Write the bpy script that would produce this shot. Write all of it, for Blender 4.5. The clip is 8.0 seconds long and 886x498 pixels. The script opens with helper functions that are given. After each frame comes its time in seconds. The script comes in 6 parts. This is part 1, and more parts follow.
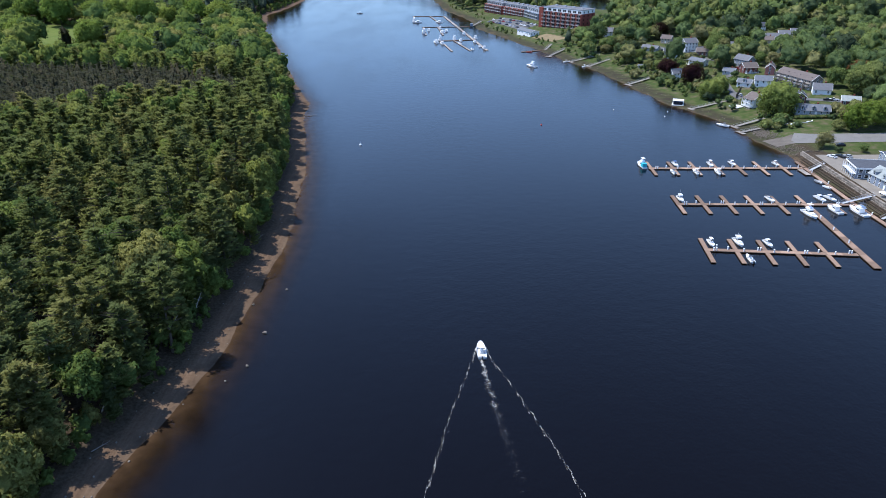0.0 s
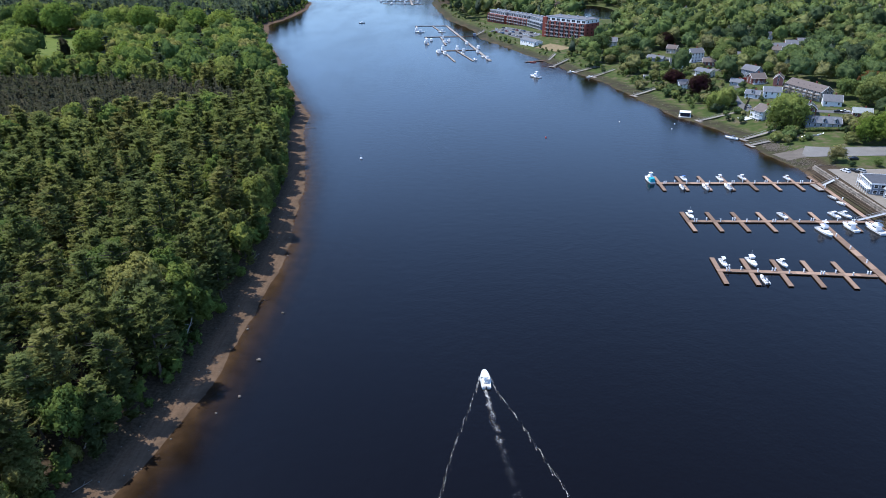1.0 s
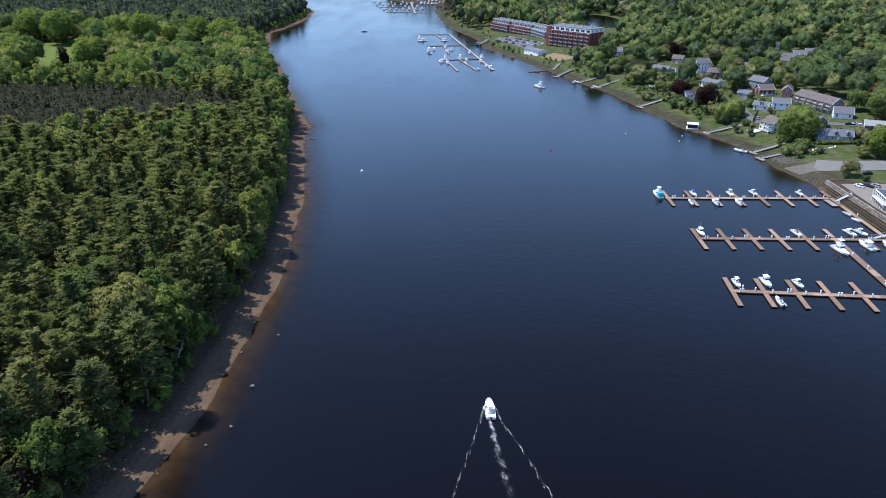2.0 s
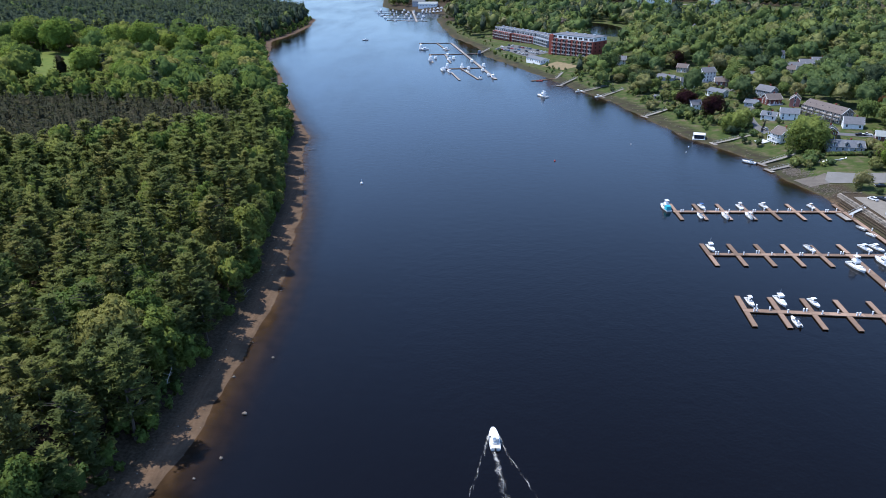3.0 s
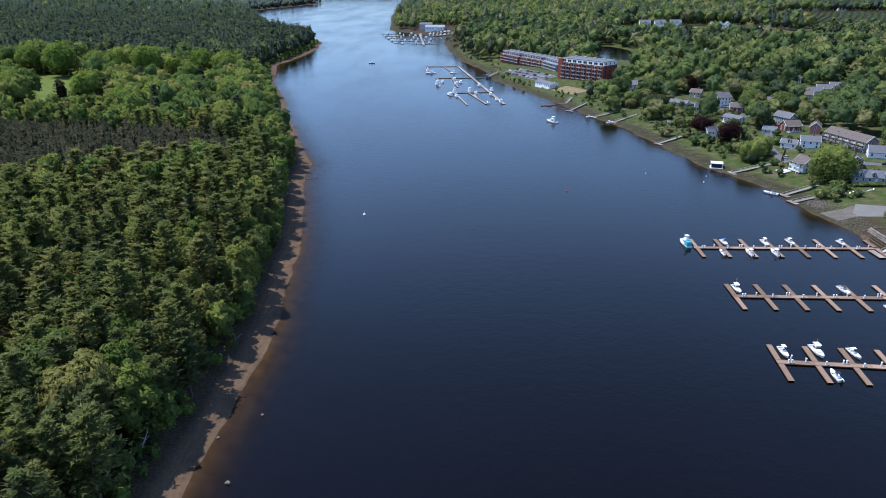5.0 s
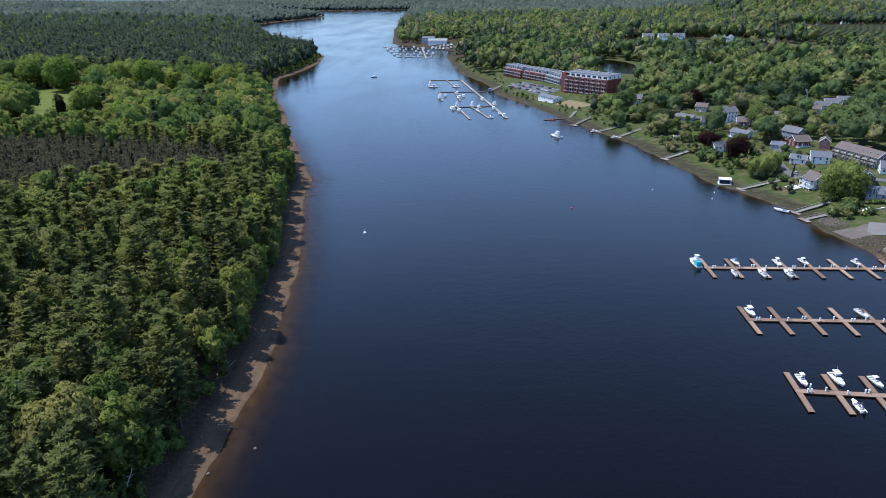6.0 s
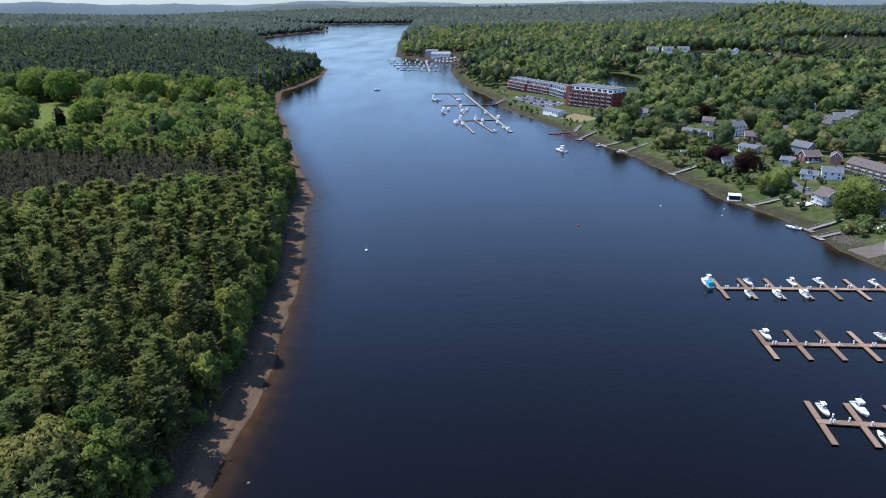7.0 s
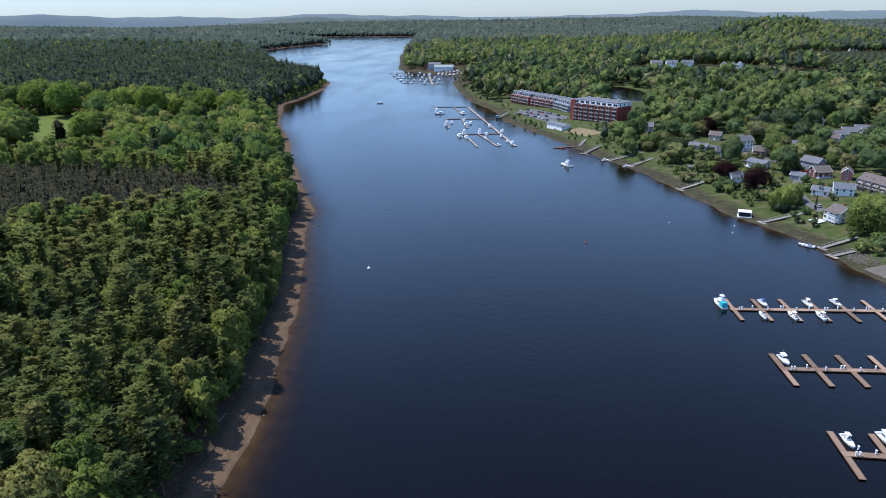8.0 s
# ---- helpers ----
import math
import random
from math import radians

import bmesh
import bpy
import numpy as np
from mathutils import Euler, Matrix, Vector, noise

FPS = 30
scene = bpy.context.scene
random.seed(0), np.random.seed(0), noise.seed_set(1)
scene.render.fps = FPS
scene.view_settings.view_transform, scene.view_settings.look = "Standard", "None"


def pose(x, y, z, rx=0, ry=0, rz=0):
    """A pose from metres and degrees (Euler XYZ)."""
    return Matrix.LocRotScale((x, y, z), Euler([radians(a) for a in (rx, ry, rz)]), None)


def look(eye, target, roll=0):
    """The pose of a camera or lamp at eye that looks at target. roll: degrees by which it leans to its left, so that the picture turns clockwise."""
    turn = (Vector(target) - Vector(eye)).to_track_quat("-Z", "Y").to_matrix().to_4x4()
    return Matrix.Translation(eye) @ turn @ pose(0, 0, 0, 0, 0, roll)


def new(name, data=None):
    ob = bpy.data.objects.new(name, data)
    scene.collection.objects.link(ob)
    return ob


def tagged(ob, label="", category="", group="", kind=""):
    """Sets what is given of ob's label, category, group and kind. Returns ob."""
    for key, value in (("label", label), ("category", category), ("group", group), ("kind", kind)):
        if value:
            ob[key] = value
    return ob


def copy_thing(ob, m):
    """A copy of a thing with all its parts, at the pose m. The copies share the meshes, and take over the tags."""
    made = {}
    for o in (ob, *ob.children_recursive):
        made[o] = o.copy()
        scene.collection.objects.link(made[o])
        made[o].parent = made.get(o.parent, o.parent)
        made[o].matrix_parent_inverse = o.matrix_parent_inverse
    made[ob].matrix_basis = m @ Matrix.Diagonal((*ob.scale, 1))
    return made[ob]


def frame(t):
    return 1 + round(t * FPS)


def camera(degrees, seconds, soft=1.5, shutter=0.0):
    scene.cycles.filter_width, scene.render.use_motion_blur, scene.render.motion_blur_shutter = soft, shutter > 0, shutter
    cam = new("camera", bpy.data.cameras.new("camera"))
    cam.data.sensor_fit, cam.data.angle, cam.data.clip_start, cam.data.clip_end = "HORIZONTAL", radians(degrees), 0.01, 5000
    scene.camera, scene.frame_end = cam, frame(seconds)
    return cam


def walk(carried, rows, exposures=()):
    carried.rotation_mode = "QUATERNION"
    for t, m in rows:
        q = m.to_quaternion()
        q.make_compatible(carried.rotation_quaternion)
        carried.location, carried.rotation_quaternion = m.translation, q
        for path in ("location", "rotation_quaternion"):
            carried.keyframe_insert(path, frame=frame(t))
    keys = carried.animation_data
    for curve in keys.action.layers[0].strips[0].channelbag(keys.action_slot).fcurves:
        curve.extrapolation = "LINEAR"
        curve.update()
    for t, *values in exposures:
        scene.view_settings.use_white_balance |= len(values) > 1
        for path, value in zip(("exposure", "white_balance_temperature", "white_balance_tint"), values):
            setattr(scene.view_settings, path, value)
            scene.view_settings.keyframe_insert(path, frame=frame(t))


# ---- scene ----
cam = camera(66.5, 8.0, 0.6)
PATH = [
    (0, (0.327, 0.105, 108.801), (0.303, 1.901, 107.92), -0.6),
    (0.5, (0.426, 4.947, 108.945), (0.397, 6.748, 108.075), -0.7),
    (1, (0.412, 9.743, 109.062), (0.38, 11.548, 108.201), -0.7),
    (1.5, (0.254, 14.442, 109.088), (0.218, 16.251, 108.237), -0.6),
    (3, (-0.198, 28.013, 108.579), (-0.24, 29.836, 107.756), -0.6),
    (3.5, (-0.184, 32.56, 108.477), (-0.234, 34.388, 107.666), -0.6),
    (4, (-0.174, 37.066, 108.413), (-0.229, 38.899, 107.616), -0.6),
    (4.5, (-0.324, 41.547, 108.369), (-0.382, 43.386, 107.586), -0.6),
    (6, (-0.671, 54.754, 108.203), (-0.74, 56.613, 107.468), -0.7),
    (6.5, (-0.823, 59.08, 108.077), (-0.896, 60.945, 107.359), -0.7),
    (7, (-1.174, 63.256, 107.913), (-1.252, 65.127, 107.211), -0.7),
    (7.5, (-1.914, 67.284, 107.839), (-1.995, 69.161, 107.154), -0.7),
    (8, (-2.699, 71.263, 107.807), (-2.782, 73.146, 107.138), -0.6),
]
walk(cam, [(t, look(eye, target, roll)) for t, eye, target, roll in PATH], [(0, 0.56, 5920, 12), (8, 0.40, 5920, 12)])

# ---- world, sun, exposure ----
SUN_AZ, SUN_EL = -72.0, 62.0        # degrees clockwise from +y, degrees up
sun_dir = Vector((math.sin(radians(SUN_AZ)) * math.cos(radians(SUN_EL)), math.cos(radians(SUN_AZ)) * math.cos(radians(SUN_EL)), math.sin(radians(SUN_EL))))
world = bpy.data.worlds.new("sky")
scene.world = world
world.use_nodes = True
wn = world.node_tree.nodes
sky = wn.new("ShaderNodeTexSky")
sky.sky_type, sky.sun_disc = "NISHITA", False
sky.sun_elevation, sky.sun_rotation = radians(SUN_EL), radians(SUN_AZ)
sky.altitude, sky.air_density, sky.dust_density, sky.ozone_density = 100, 1.0, 0.2, 2.0
wn["Background"].inputs["Strength"].default_value = 0.172
cool = wn.new("ShaderNodeMix")
cool.data_type, cool.blend_type = "RGBA", "MULTIPLY"
cool.inputs[0].default_value = 1.0
way, split, air = wn.new("ShaderNodeTexCoord"), wn.new("ShaderNodeSeparateXYZ"), wn.new("ShaderNodeValToRGB")
AIR = [(0.0, (0.40, 0.495, 0.69)), (0.16, (0.86, 0.92, 1.04)), (0.34, (1.14, 1.16, 1.20)), (0.60, (0.92, 0.98, 1.08)), (0.9, (0.80, 0.88, 1.04))]
while len(air.color_ramp.elements) < len(AIR):
    air.color_ramp.elements.new(0.5)
for e, (p, c) in zip(air.color_ramp.elements, AIR):
    e.position, e.color = p, (*c, 1)
air.color_ramp.interpolation = "EASE"
world.node_tree.links.new(way.outputs["Generated"], split.inputs[0])
world.node_tree.links.new(split.outputs[2], air.inputs[0])
world.node_tree.links.new(air.outputs[0], cool.inputs[7])
world.node_tree.links.new(sky.outputs[0], cool.inputs[6])
world.node_tree.links.new(cool.outputs[2], wn["Background"].inputs["Color"])
sun = new("sun", bpy.data.lights.new("sun", "SUN"))
sun.data.energy, sun.data.angle, sun.data.color = 4.3, radians(0.53), (1.0, 0.95, 0.87)
sun.matrix_basis = look(sun_dir * 400, (0, 0, 0))


# ---- materials ----
def material(name):
    m = bpy.data.materials.new(name)
    m.use_nodes = True
    nt = m.node_tree
    return m, nt.nodes, nt.links, nt.nodes["Principled BSDF"]


def ramp(nodes, links, fac, stops):
    r = nodes.new("ShaderNodeValToRGB")
    while len(r.color_ramp.elements) < len(stops):
        r.color_ramp.elements.new(0.5)
    for e, (p, c) in zip(r.color_ramp.elements, stops):
        e.position, e.color = p, (*c, 1)
    links.new(fac, r.inputs[0])
    return r.outputs[0]


def noise_tex(nodes, links, scale, detail=3.0, coords=None, rough=0.55):
    n = nodes.new("ShaderNodeTexNoise")
    n.inputs["Scale"].default_value, n.inputs["Detail"].default_value, n.inputs["Roughness"].default_value = scale, detail, rough
    if coords is None:
        coords = nodes.new("ShaderNodeNewGeometry").outputs["Position"]
    links.new(coords, n.inputs["Vector"])
    return n.outputs["Fac"]


def math_node(nodes, links, op, a, b=None, c=None):
    n = nodes.new("ShaderNodeMath")
    n.operation = op
    for i, v in enumerate((a, b, c)):
        if v is None:
            continue
        if isinstance(v, (int, float)):
            n.inputs[i].default_value = v
        else:
            links.new(v, n.inputs[i])
    return n.outputs[0]


def mix_col(nodes, links, fac, a, b, mode="MIX"):
    n = nodes.new("ShaderNodeMix")
    n.data_type, n.blend_type = "RGBA", mode
    for i, v in ((0, fac), (6, a), (7, b)):
        if isinstance(v, (int, float)):
            n.inputs[i].default_value = v
        elif isinstance(v, tuple):
            n.inputs[i].default_value = (*v, 1)
        else:
            links.new(v, n.inputs[i])
    return n.outputs[2]


def plain(name, c, rough=0.6, metal=0.0, scale=3.0, vary=0.25, fine=0.0, bump=0.0, per_object=0.0):
    """A painted, wooden, stone or metal surface with stains at two scales."""
    m, n, l, p = material(name)
    big = noise_tex(n, l, scale * 0.25, 4)
    small = noise_tex(n, l, scale * 4, 3)
    f = math_node(n, l, "ADD", math_node(n, l, "MULTIPLY", big, 0.6), math_node(n, l, "MULTIPLY", small, 0.4))
    if per_object:
        r = n.new("ShaderNodeObjectInfo").outputs["Random"]
        f = math_node(n, l, "ADD", math_node(n, l, "MULTIPLY", f, 1 - per_object), math_node(n, l, "MULTIPLY", r, per_object))
    lo = tuple(v * (1 - vary) for v in c)
    hi = tuple(min(0.95, v * (1 + vary)) for v in c)
    l.new(ramp(n, l, f, [(0.25, lo), (0.75, hi)]), p.inputs["Base Color"])
    p.inputs["Roughness"].default_value, p.inputs["Metallic"].default_value = rough, metal
    if rough > 0.8:
        p.inputs["Specular IOR Level"].default_value = 0.15
    if bump:
        b = n.new("ShaderNodeBump")
        b.inputs["Strength"].default_value, b.inputs["Distance"].default_value = bump, 0.03
        l.new(small, b.inputs["Height"])
        l.new(b.outputs[0], p.inputs["Normal"])
    return m


def siding(name, c, pitch=0.25, vary=0.12):
    """Clapboard or shingle courses as fine relief on a painted wall."""
    m, n, l, p = material(name)
    geo = n.new("ShaderNodeNewGeometry").outputs["Position"]
    sep = n.new("ShaderNodeSeparateXYZ")
    l.new(geo, sep.inputs[0])
    saw = math_node(n, l, "FRACT", math_node(n, l, "DIVIDE", sep.outputs[2], pitch))
    big, small = noise_tex(n, l, 0.5, 4), noise_tex(n, l, 7.0, 2)
    f = math_node(n, l, "ADD", math_node(n, l, "MULTIPLY", big, 0.6), math_node(n, l, "MULTIPLY", small, 0.4))
    l.new(ramp(n, l, f, [(0.2, tuple(v * (1 - vary) for v in c)), (0.8, tuple(min(0.92, v * (1 + vary)) for v in c))]), p.inputs["Base Color"])
    b = n.new("ShaderNodeBump")
    b.inputs["Strength"].default_value, b.inputs["Distance"].default_value = 0.5, 0.03
    l.new(saw, b.inputs["Height"])
    l.new(b.outputs[0], p.inputs["Normal"])
    p.inputs["Roughness"].default_value = 0.6
    return m


def foliage(name, stops, attribute=True, through_light=0.42, rough=1.7):
    """Leaves: a colour for each tree, a little more for each leaf, some light let through."""
    m, n, l, p = material(name)
    n.remove(p)
    geo = n.new("ShaderNodeNewGeometry")
    if attribute:
        a = n.new("ShaderNodeAttribute")
        a.attribute_name = "tone"
        base = a.outputs["Fac"]
    else:
        base = n.new("ShaderNodeObjectInfo").outputs["Random"]
    leaf = math_node(n, l, "MULTIPLY", math_node(n, l, "SUBTRACT", geo.outputs["Random Per Island"], 0.5), 0.42)
    patch = math_node(n, l, "MULTIPLY", math_node(n, l, "SUBTRACT", noise_tex(n, l, 0.3, 3, geo.outputs["Position"]), 0.5), 0.6)
    hue = math_node(n, l, "ADD", base, math_node(n, l, "MULTIPLY", patch, 0.14))
    fine = noise_tex(n, l, 1.25, 4, geo.outputs["Position"], 0.75)
    grain = math_node(n, l, "MULTIPLY", math_node(n, l, "SUBTRACT", fine, 0.5), rough)
    shade = math_node(n, l, "ADD", math_node(n, l, "ADD", 1.0, grain), math_node(n, l, "ADD", leaf, patch))
    tuft = n.new("ShaderNodeBump")
    tuft.inputs["Strength"].default_value, tuft.inputs["Distance"].default_value = 0.8, 0.7
    l.new(fine, tuft.inputs["Height"])
    col = mix_col(n, l, 1.0, ramp(n, l, hue, stops), shade, "MULTIPLY")
    d, t, mx = n.new("ShaderNodeBsdfDiffuse"), n.new("ShaderNodeBsdfTranslucent"), n.new("ShaderNodeMixShader")
    l.new(col, d.inputs[0])
    l.new(tuft.outputs[0], d.inputs["Normal"])
    l.new(mix_col(n, l, 0.35, col, (0.16, 0.2, 0.02)), t.inputs[0])
    mx.inputs[0].default_value = through_light
    l.new(d.outputs[0], mx.inputs[1])
    l.new(t.outputs[0], mx.inputs[2])
    l.new(mx.outputs[0], n["Material Output"].inputs["Surface"])
    return m


PINE = [(0.0, (0.112, 0.139, 0.055)), (0.4, (0.152, 0.180, 0.060)), (0.75, (0.194, 0.212, 0.065)), (1.0, (0.240, 0.228, 0.077))]
DARK = [(0.0, (0.063, 0.067, 0.048)), (0.6, (0.087, 0.088, 0.058)), (1.0, (0.124, 0.112, 0.073))]
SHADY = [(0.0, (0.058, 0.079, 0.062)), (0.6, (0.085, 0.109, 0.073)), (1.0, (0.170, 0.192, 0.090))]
LEAF = [(0.0, (0.103, 0.153, 0.048)), (0.35, (0.158, 0.216, 0.053)), (0.7, (0.222, 0.252, 0.062)), (1.0, (0.267, 0.252, 0.083))]
TOWN = [(0.0, (0.068, 0.093, 0.052)), (0.25, (0.108, 0.151, 0.061)), (0.48, (0.150, 0.202, 0.065)), (0.68, (0.201, 0.228, 0.076)), (0.88, (0.236, 0.222, 0.099)), (0.95, (0.216, 0.217, 0.162)), (1.0, (0.170, 0.134, 0.108))]
mat_pine_one, mat_pine = foliage("pine_needles", PINE, False, 0.46, 0.9), foliage("pine_needles_woods", PINE, True, 0.46, 0.9)
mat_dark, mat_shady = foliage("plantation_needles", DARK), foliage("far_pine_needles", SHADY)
mat_leaf_one, mat_leaf = foliage("broad_leaves", LEAF, False), foliage("broad_leaves_woods", LEAF)
mat_town_one, mat_town = foliage("garden_leaves", TOWN[:5], False), foliage("garden_leaves_woods", TOWN)
# leaves of the farthest woods, with aerial haze mixed into the base colour
mat_far_haze = foliage("hazed_far_leaves", [(0.0, (0.080, 0.108, 0.092)), (0.5, (0.112, 0.140, 0.108)), (1.0, (0.148, 0.168, 0.118))], rough=0.5)
mat_copper = foliage("copper_leaves", [(0.0, (0.022, 0.009, 0.014)), (1.0, (0.040, 0.016, 0.022))], False)
mat_rust = foliage("rust_leaves", [(0.0, (0.15, 0.07, 0.035)), (1.0, (0.20, 0.11, 0.06))], False)
mat_willow = foliage("willow_leaves", [(0.0, (0.235, 0.285, 0.076)), (1.0, (0.275, 0.310, 0.092))], False, 0.5, 1.2)
mat_bark = plain("bark", (0.085, 0.07, 0.055), 0.9, 0, 2, 0.4)
mat_deadwood = plain("bleached_wood", (0.42, 0.39, 0.35), 0.85, 0, 4, 0.25)

# ---- plan of the river: left and right waterline as x for y ----
LY = (-200, 60, 106, 117, 129, 143, 158, 178, 200, 222, 240, 287, 310, 350, 397, 425, 440, 452, 517, 605, 640, 766, 785, 899, 940, 1060, 1172, 1200, 1300, 2069, 2525, 2600, 3080)
LX = (-80, -78, -74.8, -72.0, -68.9, -66.1, -64.2, -63.2, -62.0, -61.8, -62.4, -67.5, -70.6, -77.4, -88.5, -91, -92, -98, -119, -150, -157, -204, -206, -232, -222, -216, -229, -250, -330, -620, -488, -620, -900)
RY = (-200, 100, 245, 270, 298, 318, 336, 348, 362, 396, 425, 478, 542, 574, 604, 645, 668, 712, 762, 838, 917, 1058, 1158, 1230, 1340, 1385, 1776, 2913, 3080)
RX = (178, 176, 171, 169.5, 169, 172.5, 167, 163.5, 163, 155.5, 141, 127, 113, 96.5, 88.5, 75, 64.5, 48.5, 28.5, 21, -6, -25.4, -34, -20, -115, -142, -178, -231, -240)
POND = (178.0, 892.0, 27.0, 76.0, 12.2)


def ease(a, b, v):
    t = np.clip((v - a) / (b - a), 0, 1)
    return t * t * (3 - 2 * t)


def x_left(y):
    return np.interp(y, LY, LX) + 0.25 * np.sin(y * 0.21) + 0.4 * np.sin(y * 0.083 + 1) + 0.12 * np.sin(y * 0.77)


def x_right(y):
    return np.interp(y, RY, RX) + (0.8 * np.sin(y * 0.17) + 0.6 * np.sin(y * 0.063 + 2)) * ease(326, 345, y)


def x_wall(y):
    """The straight face of the quay wall."""
    return 174.6 + (324 - np.asarray(y, float)) * 0.022


def inland(x, y):
    """Metres from the waterline: left bank, right bank, head of the river (minus in the water)."""
    return (x_left(y) - x) * 0.93, (x - x_right(y)) * 0.88, np.asarray(y, float) - 3080


def solar_ground(x, y):
    """1 on the level field of the solar panels."""
    return ease(1150, 1185, y) * (1 - ease(1500, 1560, y)) * ease(515, 560, x) * (1 - ease(1050, 1120, x))


def height(x, y):
    x, y = np.asarray(x, float), np.asarray(y, float)
    sl, sr, sf = inland(x, y)
    s = np.maximum(np.maximum(sl, sr), sf)
    left = np.interp(s, [-60, -22, -8, 0, 8, 12, 20, 80, 300], [-6, -1.7, -0.4, 0, 0.9, 2.3, 5, 9, 14])
    right = np.interp(s, [-60, -12, 0, 15, 20, 60, 120, 250], [-6, -1.5, 0, 1.0, 2.6, 8, 12, 15])
    quay = np.interp(x - x_wall(y), [-66, -18, -5.4, -0.8, 0.4, 38, 90, 250], [-6, -1.8, -0.1, 1.5, 3.15, 3.2, 9, 15])
    k = ease(323, 329, y)
    right = quay * (1 - k) + right * k
    h = np.where(sl > sr, left, right) + 0.05 * np.sin(x * 1.3 + y * 0.7) * np.sin(y * 0.9 - x * 0.4)
    roll = (np.sin(x * 0.0031 + 1.3) * np.cos(y * 0.0023) + np.sin(x * 0.0012 - y * 0.0017 + 0.5)) * 0.5
    h = h + ease(1000, 3500, y) * ease(0, 500, s) * (6 + 14 * roll)
    h = h + 46 * np.exp(-(((x - 800) / 200) ** 2 + ((y - 2050) / 280) ** 2))
    h = h + 15 * ease(2300, 3000, y) * np.clip(np.sin(x * 0.0019 + y * 0.0032 + 2.0), 0, 1) ** 2 * ease(60, 500, s)
    d = np.hypot(x, y)
    h = h + ease(3300, 4800, d) * ease(0, 300, s) * (2 + 5 * np.sin(x * 0.0021 + 0.4) + 4 * np.sin(x * 0.0053 + 2))
    h = h + 10 * ease(1030, 1075, y) * (1 - ease(1120, 1240, y)) * ease(215, 250, x) * (1 - ease(420, 500, x))
    w = solar_ground(x, y)
    h = h * (1 - w) + 20 * w
    px, py, ra, rb, pz = POND
    q = np.hypot((x - px) / ra, (y - py) / rb)
    w = 1 - ease(0.9, 1.5, q)
    return h * (1 - w) + (pz - 1.2 + 1.3 * np.clip(q, 0, 1.2) ** 2) * w


def ground_z(x, y):
    return float(height(x, y))


def tri_mesh(name, verts, faces, tone=None, smooth=False, normals=None):
    me = bpy.data.meshes.new(name)
    k = faces.shape[1]
    me.vertices.add(len(verts))
    me.vertices.foreach_set("co", np.ascontiguousarray(verts, np.float32).ravel())
    me.loops.add(faces.size)
    me.loops.foreach_set("vertex_index", np.ascontiguousarray(faces, np.int32).ravel())
    me.polygons.add(len(faces))
    me.polygons.foreach_set("loop_start", np.arange(0, faces.size, k, dtype=np.int32))
    me.polygons.foreach_set("loop_total", np.full(len(faces), k, np.int32))
    if smooth:
        me.polygons.foreach_set("use_smooth", np.ones(len(faces), bool))
    for key, values in (tone or {}).items():
        a = me.attributes.new(key, "FLOAT", "POINT")
        a.data.foreach_set("value", np.ascontiguousarray(values, np.float32))
    if normals is not None:
        me.polygons.foreach_set("use_smooth", np.ones(len(faces), bool))
        a = me.attributes.new("custom_normal", "FLOAT_VECTOR", "POINT")
        a.data.foreach_set("vector", np.ascontiguousarray(normals, np.float32).ravel())
    me.update(calc_edges=True)
    return me


def sheet(name, xs, ys, zfun, attrs=None, smooth=True):
    gx, gy = np.meshgrid(xs, ys)
    z = zfun(gx, gy)
    nx, ny = len(xs), len(ys)
    i = np.arange(nx * ny).reshape(ny, nx)
    f = np.stack([i[:-1, :-1], i[:-1, 1:], i[1:, 1:], i[1:, :-1]], -1).reshape(-1, 4)
    v = np.stack([gx, gy, z], -1).reshape(-1, 3)
    tone = {k: fn(gx, gy).ravel() for k, fn in (attrs or {}).items()}
    return tri_mesh(name, v, f, tone, smooth)


def steps(*spans):
    out = [np.arange(a, b, d) for a, b, d in spans]
    return np.concatenate(out + [np.array([spans[-1][1]])])


# ---- ground and water ----
GX = steps((-5200, -1200, 80), (-1200, -300, 25), (-300, -130, 6), (-130, -50, 2.0), (-50, 60, 10), (60, 162, 4), (162, 186, 1.0), (186, 240, 4), (240, 420, 10), (420, 1200, 26), (1200, 5200, 80))
GY = steps((-300, 60, 30), (60, 700, 5), (700, 1400, 14), (1400, 3200, 40), (3200, 5600, 60))


def clearing_axes(x, y):
    return (x + 367) * -0.545 + (y - 644) * 0.838, (x + 367) * 0.838 + (y - 644) * 0.545


def clearing(x, y):
    """1 at the rim of the long meadow in the wood."""
    u, v = clearing_axes(x, y)
    return np.hypot(u / 112, (v - 3) / 27)


def grass_mask(x, y):
    sl, sr, sf = inland(x, y)
    town = np.maximum(ease(4, 14, sr) * (y < 1100) * (1 - (1 - ease(316, 322, y)) * (x < 222)), solar_ground(x, y))
    town = town * (1 - (1 - ease(339, 348, y)) * (1 - ease(182, 192, x)))
    town = np.maximum(town, (y > 1040) * (y < 1150) * (x > 225) * (x < 560))
    meadow = np.maximum(1 - ease(0.9, 1.15, clearing(x, y)), 0.8 * (y > 640) * (y < 738) * (x > -470) * (x < -215 - (y - 640) * 0.25))
    return np.clip(np.maximum(town, meadow), 0, 1)


